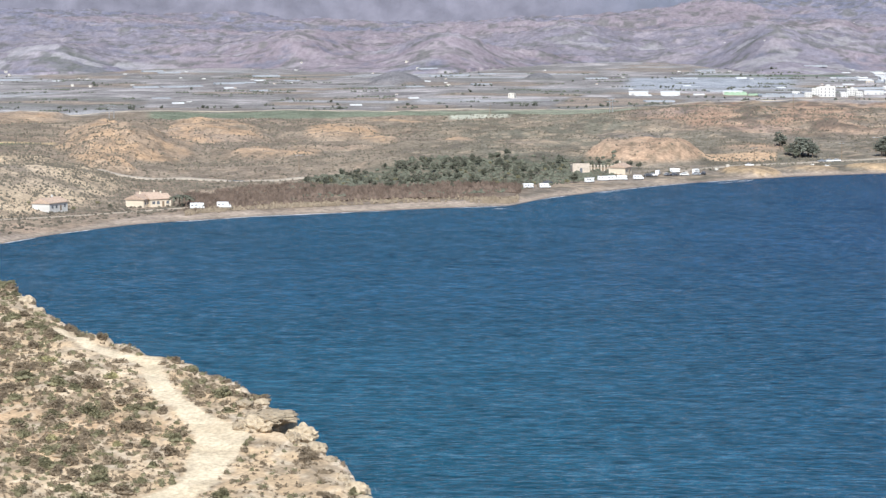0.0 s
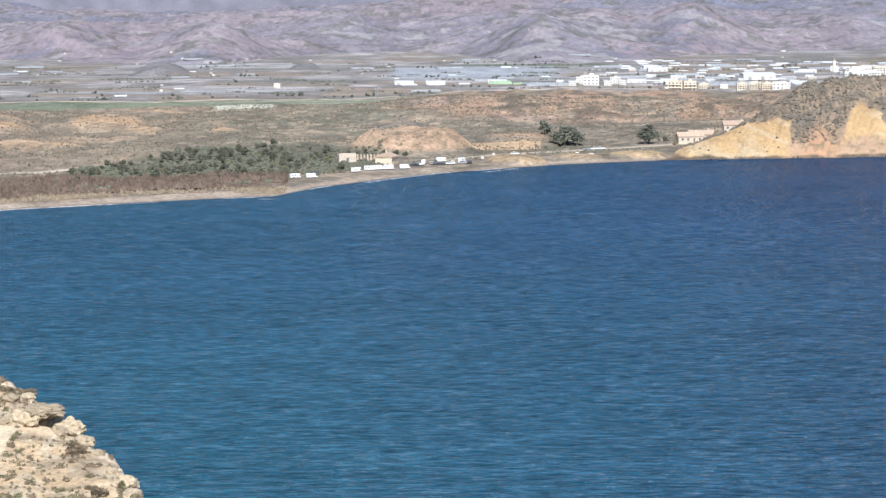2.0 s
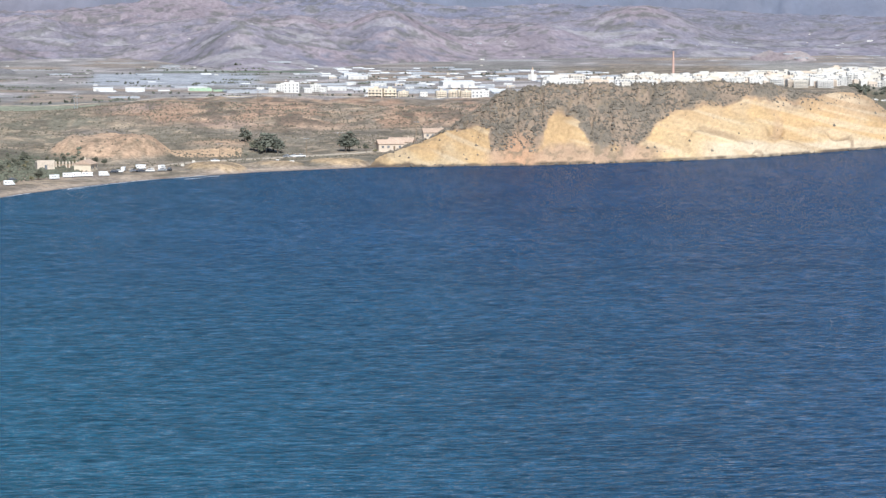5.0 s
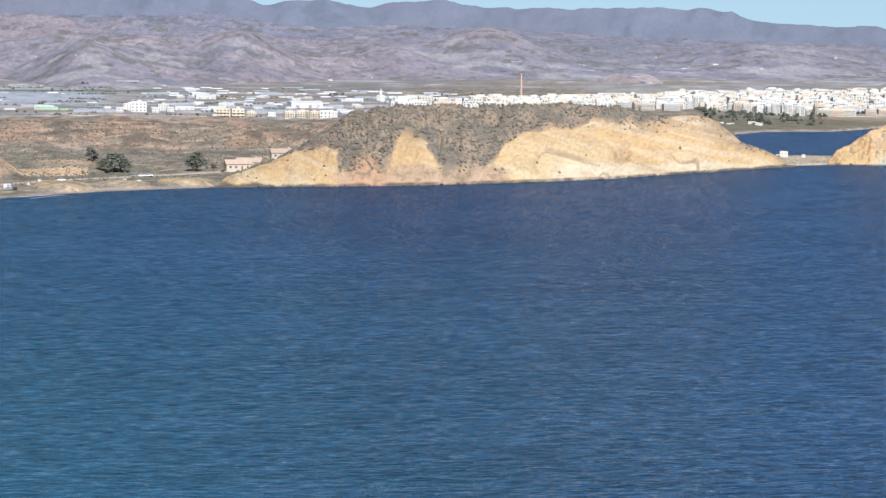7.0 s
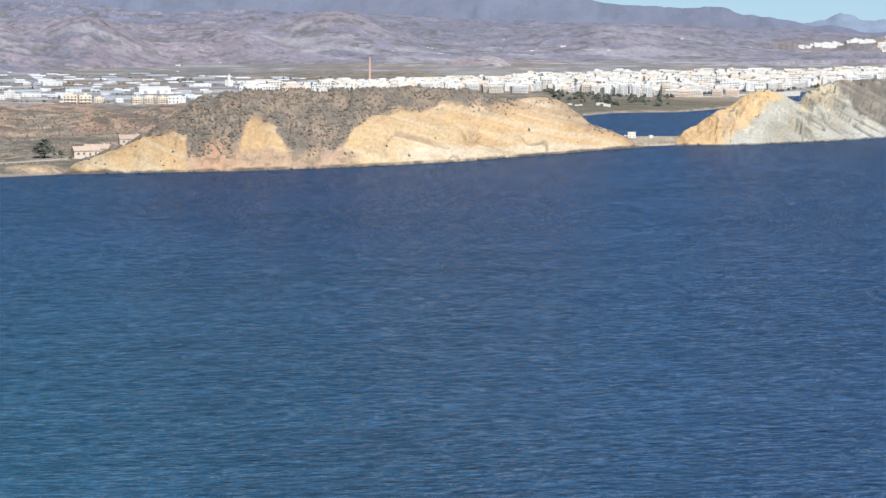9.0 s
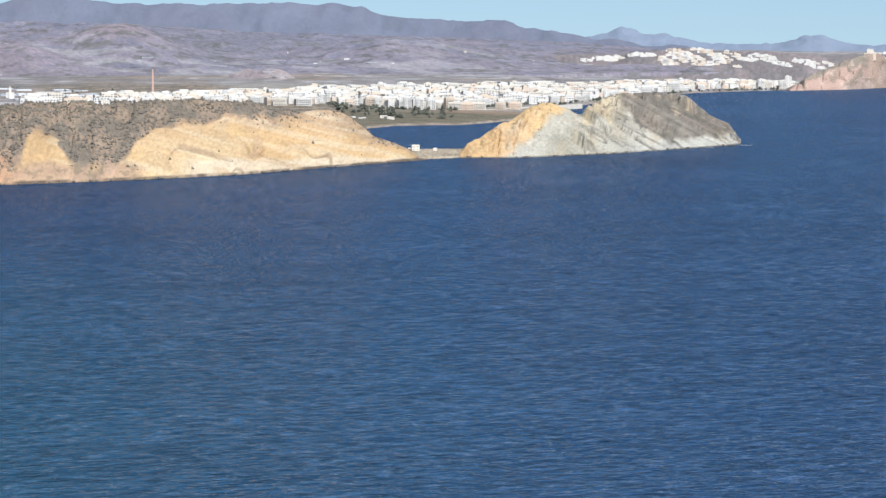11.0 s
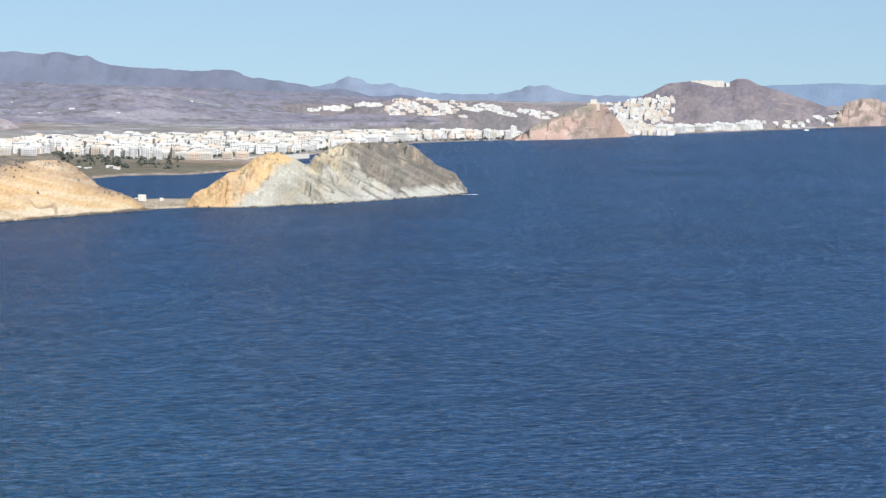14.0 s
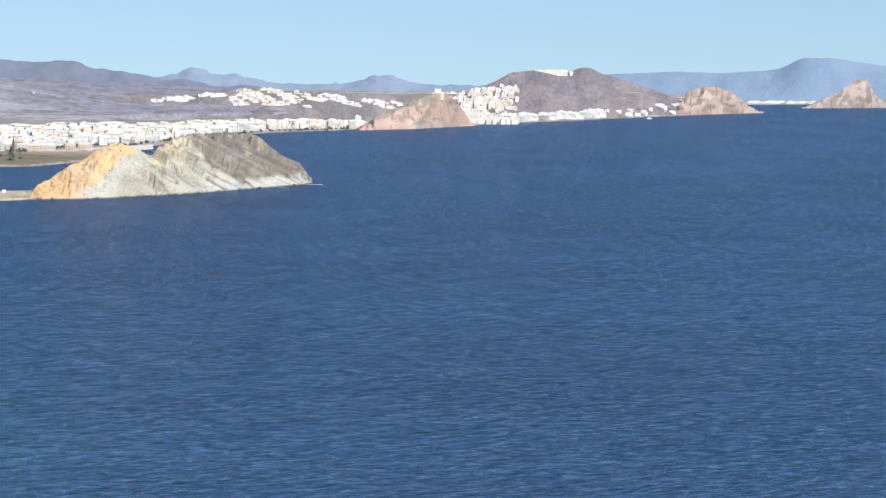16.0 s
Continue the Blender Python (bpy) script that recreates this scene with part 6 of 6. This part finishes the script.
SHEDS = [shed(40, 18, 7, WHITE, "long white warehouse with low pitched roof"), shed(26, 16, 6, WHITE, "white warehouse with steel doors"), shed(22, 14, 6, BEIGE, "beige warehouse with pale roof")]
for n in range(48):
    a = g.uniform(8.6, 16.5)
    r = g.uniform(2030, 2280)
    stock.put(SHEDS[g.choice([0, 1, 1, 2])], facing(a, r, land_z(a, r), g.uniform(-8, 20)) @ Matrix.Scale(g.uniform(0.4, 0.65), 4), "sheds of the industrial quarter")

for a, r in [(4.1, 1996), (4.76, 1998), (6.05, 2006), (8.95, 2030)]:
    stock.put(SHEDS[0], facing(a, r, land_z(a, r), -2) @ Matrix.Scale(0.56, 4), "sheds of the industrial quarter")

# ---- landmarks ----
root = new("factory_chimney")
part("shaft", cone(bmesh.new(), 0, 0, 3, 23, 1.05, 0.65, 14), BRICKRED, root)
bm = bmesh.new()
box(bm, -2.2, 2.2, -2.2, 2.2, -1, 3, 0.1)
part("plinth", bm, BRICKRED, root)
part("cap", cone(bmesh.new(), 0, 0, 22.6, 23.5, 0.85, 0.85, 14), BRICKRED, root)
root.matrix_basis = facing(15.96, 2240, land_z(15.96, 2240))
tagged(root, "tall red brick factory chimney among the sheds", "chimney")

root = new("church")
bm = bmesh.new()
box(bm, -6, 6, -4, 14, -1, 8)
part("nave", bm, WHITE, root)
bm = bmesh.new()
box(bm, -2, 2, -8, -4, -1, 15, 0.1)
part("tower", bm, WHITE, root)
part("spire", cone(bmesh.new(), 0, -6, 15, 19, 2.0, 0.2, 8), TILE, root)
root.matrix_basis = facing(13.03, 2230, land_z(13.03, 2230)) @ Matrix.Scale(0.55, 4)
tagged(root, "white church with a square tower", "church")

root = new("castle")
bm = bmesh.new()
box(bm, -5, 5, -5, 5, -8, 7.5)
for k in range(4):
    for s in (-1, 1):
        box(bm, -4.8 + 2.6 * k, -3.4 + 2.6 * k, s * 4.7 - 0.3, s * 4.7 + 0.3, 7.5, 8.7)
part("keep", bm, CREAMW, root)
bm = bmesh.new()
box(bm, -9, 9, -7, -6.2, -9, 2.5)
box(bm, -9, -8.2, -6.2, 6, -3, 2.2)
box(bm, 8.2, 9, -6.2, 6, -3, 2.2)
part("curtain_wall", bm, STONEWALL, root)
bm = bmesh.new()
box(bm, 4, 9, -4, 3, -3, 3.4)
part("annexe", bm, WHITE, root)
root.matrix_basis = facing(30.84, 3052, land_z(30.84, 3047) - 1.0) @ Matrix.Scale(0.72, 4)
tagged(root, "pale square castle keep on the red rock", "castle")

root = new("fort")
for k in range(9):
    bm = bmesh.new()
    box(bm, -30 + 6.7 * k, -30 + 6.7 * (k + 1) - 0.25, -9 - 1.5 * math.sin(k * math.pi / 8), -7.5, -6, 5.6 + 0.5 * (k % 2))
    part("rampart", bm, CREAMW, root)
bm = bmesh.new()
box(bm, -29, 29, -7.4, 9, -6, 5.0)
part("bastion", bm, STONEWALL, root)
bm = bmesh.new()
box(bm, 34, 40, -4, 4, -6, 2.4)
part("guard_house", bm, WHITE, root)
root.matrix_basis = facing(33.2, 3640, land_z(33.2, 3640) + 0.6) @ Matrix.Scale(0.72, 4)
tagged(root, "long pale fort wall on the hill top", "fort")

# sea wall of the town, boat off the quay
bm = bmesh.new()
for k in range(16):
    p, q = P(22.9 + 0.125 * k, 2210 + 9 * k), P(22.9 + 0.125 * (k + 1), 2210 + 9 * (k + 1))
    d = (q - p)
    r = bmesh.ops.create_cube(bm, size=1.0)
    bmesh.ops.transform(bm, matrix=Matrix.Translation((p + q) / 2 + Vector((0, 0, 2.2))) @ Matrix.Rotation(math.atan2(d.y, d.x), 4, "Z") @ Matrix.Diagonal((d.length - 0.1, 1.2, 4.0, 1)), verts=r["verts"])
tagged(part("sea_wall", bm, CREAMW), "long pale sea wall along the town beach", "wall", kind="structure")


def boat(m):
    root = new("boat")
    bm = bmesh.new()
    box(bm, -3.5, 3.5, -1.2, 1.2, -0.3, 0.9)
    for w in bm.verts:
        if w.co.x > 3:
            w.co.y *= 0.1
        if w.co.z < 0:
            w.co.y *= 0.6
    part("hull", bm, VANPAINT, root)
    bm = bmesh.new()
    box(bm, -1.4, 0.8, -0.8, 0.8, 0.9, 2.0, 0.15)
    part("cabin", bm, VANPAINT, root)
    bm = bmesh.new()
    box(bm, 0.62, 0.84, -0.65, 0.65, 1.3, 1.8)
    part("windscreen", bm, PANE, root)
    root.matrix_basis = m
    return tagged(root, "small white motor boat near the quay", "boat")


boat(facing(35.25, 3490, 0, 20))


# ---- vehicles ----
def wheels(root, xs, y, r):
    bm = bmesh.new()
    t = bmesh.ops.create_cone(bm, cap_ends=True, segments=14, radius1=r, radius2=r, depth=0.24)
    bmesh.ops.rotate(bm, verts=t["verts"], matrix=Matrix.Rotation(radians(90), 3, "X"))
    me = kept("wheel", bm, RUBBER)
    bm = bmesh.new()
    t = bmesh.ops.create_cone(bm, cap_ends=True, segments=10, radius1=r * 0.55, radius2=r * 0.55, depth=0.28)
    bmesh.ops.rotate(bm, verts=t["verts"], matrix=Matrix.Rotation(radians(90), 3, "X"))
    rim = kept("rim", bm, STEEL)
    for x in xs:
        for s in (-1, 1):
            w = shared("wheel", me, root, pose(x, s * y, r))
            shared("rim", rim, w, Matrix())


def motorhome(label, over=True):
    root = new("motorhome")
    bm = bmesh.new()
    box(bm, -3.4, 1.9, -1.12, 1.12, 0.45, 2.95, 0.14)
    if over:
        box(bm, 1.7, 3.0, -1.08, 1.08, 1.95, 2.9, 0.2)
    part("body", bm, VANPAINT, root)
    bm = bmesh.new()
    box(bm, 1.75, 3.3, -1.0, 1.0, 0.4, 1.9, 0.18)
    for w in bm.verts:
        if w.co.x > 2.8 and w.co.z > 1.3:
            w.co.x -= 0.5
    part("cab", bm, VANPAINT, root)
    bm = bmesh.new()
    box(bm, 2.2, 2.75, -1.02, 1.02, 1.3, 1.75)
    part("cab_window", bm, PANE, root)
    bm = bmesh.new()
    box(bm, -0.55, 0.55, -0.02, 0.02, 0, 0.55)
    me = kept("window", bm, PANE)
    for x, y in ((-2.4, -1.13), (-0.6, -1.13), (-2.0, 1.13), (0.3, 1.13)):
        shared("window", me, root, pose(x, y, 1.7))
    bm = bmesh.new()
    box(bm, 0.5, 1.15, -1.14, -1.1, 0.6, 2.4)
    part("door", bm, PLASTIC, root)
    bm = bmesh.new()
    box(bm, -3.2, 1.6, -1.17, -1.1, 0.95, 1.15)
    part("stripe", bm, GREYW, root, "grey side stripe")
    wheels(root, (-2.0, 2.4), 0.95, 0.36)
    return tagged(root, label, "motorhome")


def car(mat, label):
    root = new("car")
    bm = bmesh.new()
    box(bm, -2.1, 2.1, -0.85, 0.85, 0.3, 0.95, 0.16)
    part("body", bm, mat, root)
    bm = bmesh.new()
    box(bm, -1.3, 0.9, -0.74, 0.74, 0.9, 1.42, 0.12)
    for w in bm.verts:
        if w.co.z > 1.2:
            w.co.x *= 0.8
    part("cabin_glass", bm, PANE, root)
    bm = bmesh.new()
    box(bm, -1.0, 0.66, -0.66, 0.66, 1.40, 1.46, 0.02)
    part("roof", bm, mat, root)
    wheels(root, (-1.3, 1.3), 0.75, 0.32)
    return tagged(root, label, "car")


CAMPERS = [motorhome("white motorhome with overcab parked behind the beach"), motorhome("white camper van parked behind the beach", False)]
for a, r, k, t in [(-5.13, 1076, 0, 4), (-4.57, 1080, 1, -4), (1.8, 1172, 0, 30), (2.15, 1176, 1, 10), (3.08, 1210, 0, 40), (3.36, 1220, 0, 8), (3.55, 1224, 1, 20), (3.76, 1227, 0, 8), (4.1, 1232, 1, 12), (4.86, 1272, 0, 15), (4.5, 1258, 1, 80), (5.3, 1272, 1, 60)]:
    stock.put(CAMPERS[k], facing(a, r, land_z(a, r), t) @ Matrix.Scale(0.85, 4), "campers on the beach")
CARS = [car(VANPAINT, "white car parked by the coast road"), car(plain_material("silver_car_paint", (0.42, 0.43, 0.45), 0.3, 1.0, 0.1, 0.5), "silver car parked by the coast road"), car(plain_material("dark_car_paint", (0.06, 0.065, 0.08), 0.3, 1.0, 0.1), "dark car parked by the coast road")]
for a, r, k, t in [(4.4, 1250, 0, 10), (4.7, 1255, 1, 60), (4.85, 1256, 2, 20), (5.05, 1258, 0, 5), (5.3, 1262, 1, 0), (5.45, 1266, 2, 80), (8.05, 1352, 0, 15), (8.2, 1354, 0, 10), (7.9, 1350, 1, 12), (6.4, 1318, 0, 10), (2.2, 1196, 2, 30), (4.3, 1248, 2, 0)]:
    stock.put(CARS[k], facing(a, r, land_z(a, r) + 0.1, t), "cars of the beach")

# camp site: a ruined beige house, a row of pillars, low walls
root = new("ruin")
bm = bmesh.new()
box(bm, -4, 4, -0.3, 0.3, -1, 4.2)
box(bm, -4, -3.4, 0.3, 6, -1, 3.4)
box(bm, 3.4, 4, 0.3, 6, -1, 2.6)
part("wall", bm, STONEWALL, root)
bm = bmesh.new()
box(bm, -0.6, 0.6, -0.34, 0.0, 0, 2.1)
part("doorway", bm, PANE, root)
root.matrix_basis = facing(2.9, 1262, land_z(2.9, 1262), 10)
tagged(root, "roofless beige ruin behind the camp site", "ruin")
root = new("colonnade")
for k in range(9):
    bm = bmesh.new()
    box(bm, -0.35, 0.35, -0.35, 0.35, -0.5, 2.8, 0.04)
    part("pillar", bm, STONEWALL, root, place=pose(1.55 * k - 6.2, 0, 0))
bm = bmesh.new()
box(bm, -6.8, 6.8, 0.4, 0.8, -0.5, 1.6)
part("back_wall", bm, TIMBER, root)
root.matrix_basis = facing(3.32, 1275, land_z(3.32, 1275), 0)
tagged(root, "row of pale square pillars before a dark wall", "colonnade")


def pole(az, r, h, pylon=False):
    root = new("pylon" if pylon else "utility_pole")
    part("mast", cone(bmesh.new(), 0, 0, -0.5, h, 0.22, 0.12, 8), STEEL if pylon else TIMBER, root)
    for k in range(2 if pylon else 1):
        bm = bmesh.new()
        box(bm, -1.6, 1.6, -0.08, 0.08, h - 0.7 - 1.8 * k, h - 0.5 - 1.8 * k)
        part("crossarm", bm, STEEL, root)
    root.matrix_basis = facing(az, r, land_z(az, r))
    return tagged(root, "slim steel power pylon on the plain" if pylon else "wooden utility pole on the plain", "pylon" if pylon else "utility pole", "poles of the plain")


for a, r, h, y in [(-6.93, 1640, 10, 1), (-6.83, 1645, 10, 1), (3.5, 1660, 9, 1), (3.56, 1662, 9, 1), (7.3, 1690, 8, 0), (9.0, 1420, 8, 0), (8.3, 1380, 8, 0), (6.5, 1340, 8, 0), (1.0, 1680, 8, 0), (10.6, 1500, 8, 0), (-3.0, 1300, 8, 0)]:
    pole(a, r, h, bool(y))

# trees among the farms, along the town's front and on the far shore
q = np.random.RandomState(88)
spots = []
for n in range(120):
    a = q.uniform(-9.5, 15)
    r = q.uniform(1790, 1850) if n % 2 else q.uniform(1770, 2500)
    for _ in range(q.choice([1, 1, 2, 4])):
        spots.append((a, r, q.uniform(1.2, 3.2)))
        a += q.uniform(0.05, 0.2)
for n in range(130):
    a, r, _ = spot_town(g)
    spots.append((a, r, q.uniform(2.0, 4.5)))
for n in range(170):
    a = q.uniform(19.6, 29.2)
    front = np.interp(a, [19.0, 20.3, 22.2, 24.4, 26, 27.2, 29.3], [2150, 2215, 2195, 2390, 2668, 2848, 2975])
    spots.append((a, front - q.uniform(0, 14), q.uniform(1.6, 4.0)))
for n in range(60):
    spots.append((q.uniform(19.5, 22.2), q.uniform(2060, 2190), q.uniform(2, 6)))
for n in range(40):
    a = q.uniform(31.5, 36)
    spots.append((a, float(np.interp(a, [c[0] for c in COAST], [c[1] for c in COAST])) + q.uniform(18, 60), q.uniform(2, 4)))
at = np.array([P(a, r, land_z(a, r)) for a, r, _ in spots])
far_crown = []
for s in range(4):
    v, f = leafage(70 + s, 36, 0.16, 1.0, 0.8, 0.3)
    bv, bf = strew(BLOBS, v[::18], np.full(len(v[::18]), 0.42), s)
    far_crown.append((np.concatenate([v, bv]) + [0, 0, 0.08], np.concatenate([f, bf + len(v)])))
v, f = strew(far_crown, at, np.array([t for _, _, t in spots]), 89)
tagged(new("far_trees", tri_object("far_trees", v, f, PINELEAF)), "dark distant trees between farms and houses", "trees", kind="stuff")


# hedges and windbreaks along the field edges
hedge = []
for n in range(150):
    a, r, length = q.uniform(-9.6, 14), q.uniform(1780, 2480), q.uniform(0.15, 0.9)
    lean = q.uniform(-25, 25)
    for t in np.arange(0, length, 0.03):
        if q.rand() < 0.75:
            hedge.append((a + t, r + lean * t, q.uniform(0.8, 2.2)))
at = np.array([P(a, r, land_z(a, r)) for a, r, _ in hedge])
v, f = strew(CLUMPS, at, np.array([t for _, _, t in hedge]), 90)
tagged(new("hedges", tri_object("hedges", v, f, PINELEAF)), "dark hedges and windbreaks between the fields", "hedges", kind="stuff")


# palms beside the beach house
def palm(m):
    root = new("palm")
    part("trunk", cone(bmesh.new(), 0, 0, -0.3, 4.2, 0.3, 0.2, 8), BARK, root)
    q = random.Random(5)
    for k in range(18):
        bm = bmesh.new()
        lift = q.uniform(-0.1, 1.0)
        last = None
        for j in range(6):
            t = j / 5
            x, z, w = 2.4 * t, lift * 1.6 * t - 1.7 * t * t, 0.42 * (1 - t) * (0.4 + t * 2) + 0.03
            row = [bm.verts.new((x, -w, z - 0.12)), bm.verts.new((x, 0, z)), bm.verts.new((x, w, z - 0.12))]
            if last:
                for i in range(2):
                    bm.faces.new((last[i], last[i + 1], row[i + 1], row[i]))
            last = row
        part("frond", bm, TREELEAF, root, place=pose(0, 0, 4.2, 0, 0, k * 20 + q.uniform(-8, 8)))
    root.matrix_basis = m
    return tagged(root, "date palm with drooping fronds beside the beach house", "palm", "palms by the beach house")


first = palm(facing(-5.62, 1082, land_z(-5.62, 1082)))
for a, r, s in [(-5.5, 1084, 1.1), (-5.28, 1083, 0.9), (-5.36, 1088, 1.0)]:
    copy_thing(first, facing(a, r, land_z(a, r), 60 * a) @ Matrix.Scale(s, 4))


# ---- roads, surf, rocks ----
def ribbon(name, points, width, mat, label, lift=0.25, category="road"):
    """A road laid over the land through (bearing, distance) points."""
    px, pr = np.array(points, float).T
    t = np.linspace(0, len(points) - 1, 24 * (len(points) - 1))
    az, r = np.interp(t, range(len(px)), px), np.interp(t, range(len(px)), pr)
    bm = bmesh.new()
    last = None
    for a, q in zip(az, r):
        row = [bm.verts.new(P(a, q + s * width / 2, land_z(a, q) + lift - (0.5 if abs(s) > 1 else 0))) for s in (-1.15, -1, 1, 1.15)]
        if last:
            for i in range(3):
                bm.faces.new((last[i], row[i], row[i + 1], last[i + 1]))
        last = row
    bmesh.ops.recalc_face_normals(bm, faces=bm.faces[:])
    return tagged(part(name, bm, mat), label, category, kind="structure")


ribbon("road", [(4.6, 1268), (5.3, 1296), (6.2, 1322), (7.2, 1340), (8.2, 1358), (9.4, 1385), (10.4, 1415), (11.2, 1450)], 8, ROADMAT, "pale coast road behind the beach")
ribbon("road", [(-8.6, 1282), (-7.0, 1262), (-5.5, 1250), (-4.2, 1236), (-2.8, 1230)], 9, ROADMAT, "pale dirt track behind the reeds", 0.9)
ribbon("road", [(-9.6, 1010), (-8.0, 1040), (-6.4, 1066), (-5.0, 1086)], 2.2, ROADMAT, "sandy track along the beach")
ribbon("road", [(-9.0, 1762), (-3.0, 1768), (3.0, 1772), (9.0, 1778), (12.0, 1790)], 7, ROADMAT, "country road between the fields")

ribbon("road", [(34.25, 3655), (34.5, 3640), (34.8, 3650), (35.1, 3680)], 5, ROADMAT, "pale track winding down the fort's hill", 0.6)
ribbon("road", [(34.6, 3610), (34.85, 3625), (35.15, 3655)], 5, ROADMAT, "pale track on the flank of the fort's hill", 0.6)

FOAM = plain_material("white_surf", (0.62, 0.63, 0.63), 0.9, 2.0, 0.1)
bm = bmesh.new()
q = random.Random(9)
azs = np.arange(-9.8, 6.5, 0.025)
coast = 1100 - plain_height(azs[None], np.full((1, len(azs)), 1100.0))[2][0]
for line, (off, wide, gap) in enumerate(((2.2, 1.7, 0.46), (6.0, 1.5, 0.66), (12.0, 2.0, 0.78))):
    here = vnoise(azs * 1.7 + 31 * line, azs * 0 + line, 77)
    thick = np.clip((here - gap) * 6, 0, 1) * wide * (0.5 + vnoise(azs * 14, azs * 0 + line, 78))
    if line:
        thick = thick * smooth(0.6, 1.6, azs)
    start = coast - off - 3 * vnoise(azs * 3, azs * 0 + line, 79) * line
    last = None
    for a, r, w in zip(azs, start, thick):
        if w < 0.15:
            last = None
            continue
        row = (bm.verts.new(P(a, r - w / 2, 0.05)), bm.verts.new(P(a, r + w / 2, 0.05)))
        if last:
            bm.faces.new((last[0], row[0], row[1], last[1]))
        last = row
for a, r, n in [(28.06, 1738, 11), (27.5, 1705, 4)]:
    for j in range(n):
        b = a + 0.035 * j
        bm.faces.new([bm.verts.new(p) for p in (P(b, r, 0.05), P(b + 0.03, r, 0.05), P(b + 0.03, r + 2.2, 0.05), P(b, r + 2.0, 0.05))])
tagged(part("surf", bm, FOAM), "thin white surf along the shore", "surf", kind="stuff")

DARKROCK = plain_material("wet_dark_rock", (0.17, 0.145, 0.115), 0.8, 1.0, 0.3)
q = np.random.RandomState(31)
pts = []
for idx, a0, a1, n in ((HEAD, 10.2, 21.5, 420), (ISLET, 22.5, 28.1, 260)):
    a = q.uniform(a0, a1, n)
    r = np.interp(a, FORMS[idx][1], FORMS[idx][2][0]) + q.uniform(-1.5, 4, n)
    pts.append(np.stack([r * np.sin(np.radians(a)), r * np.cos(np.radians(a)), 0.3 * q.rand(n)], -1))
at = np.concatenate(pts)
v, f = strew([blob(s, 0.6, 0.45) for s in range(51, 55)], at, 0.6 + 2.2 * q.rand(len(at)) ** 3, 52)
tagged(new("shore_rocks", tri_object("shore_rocks", v, f, DARKROCK)), "dark wet rocks along the foot of the cliffs", "rocks", kind="stuff")
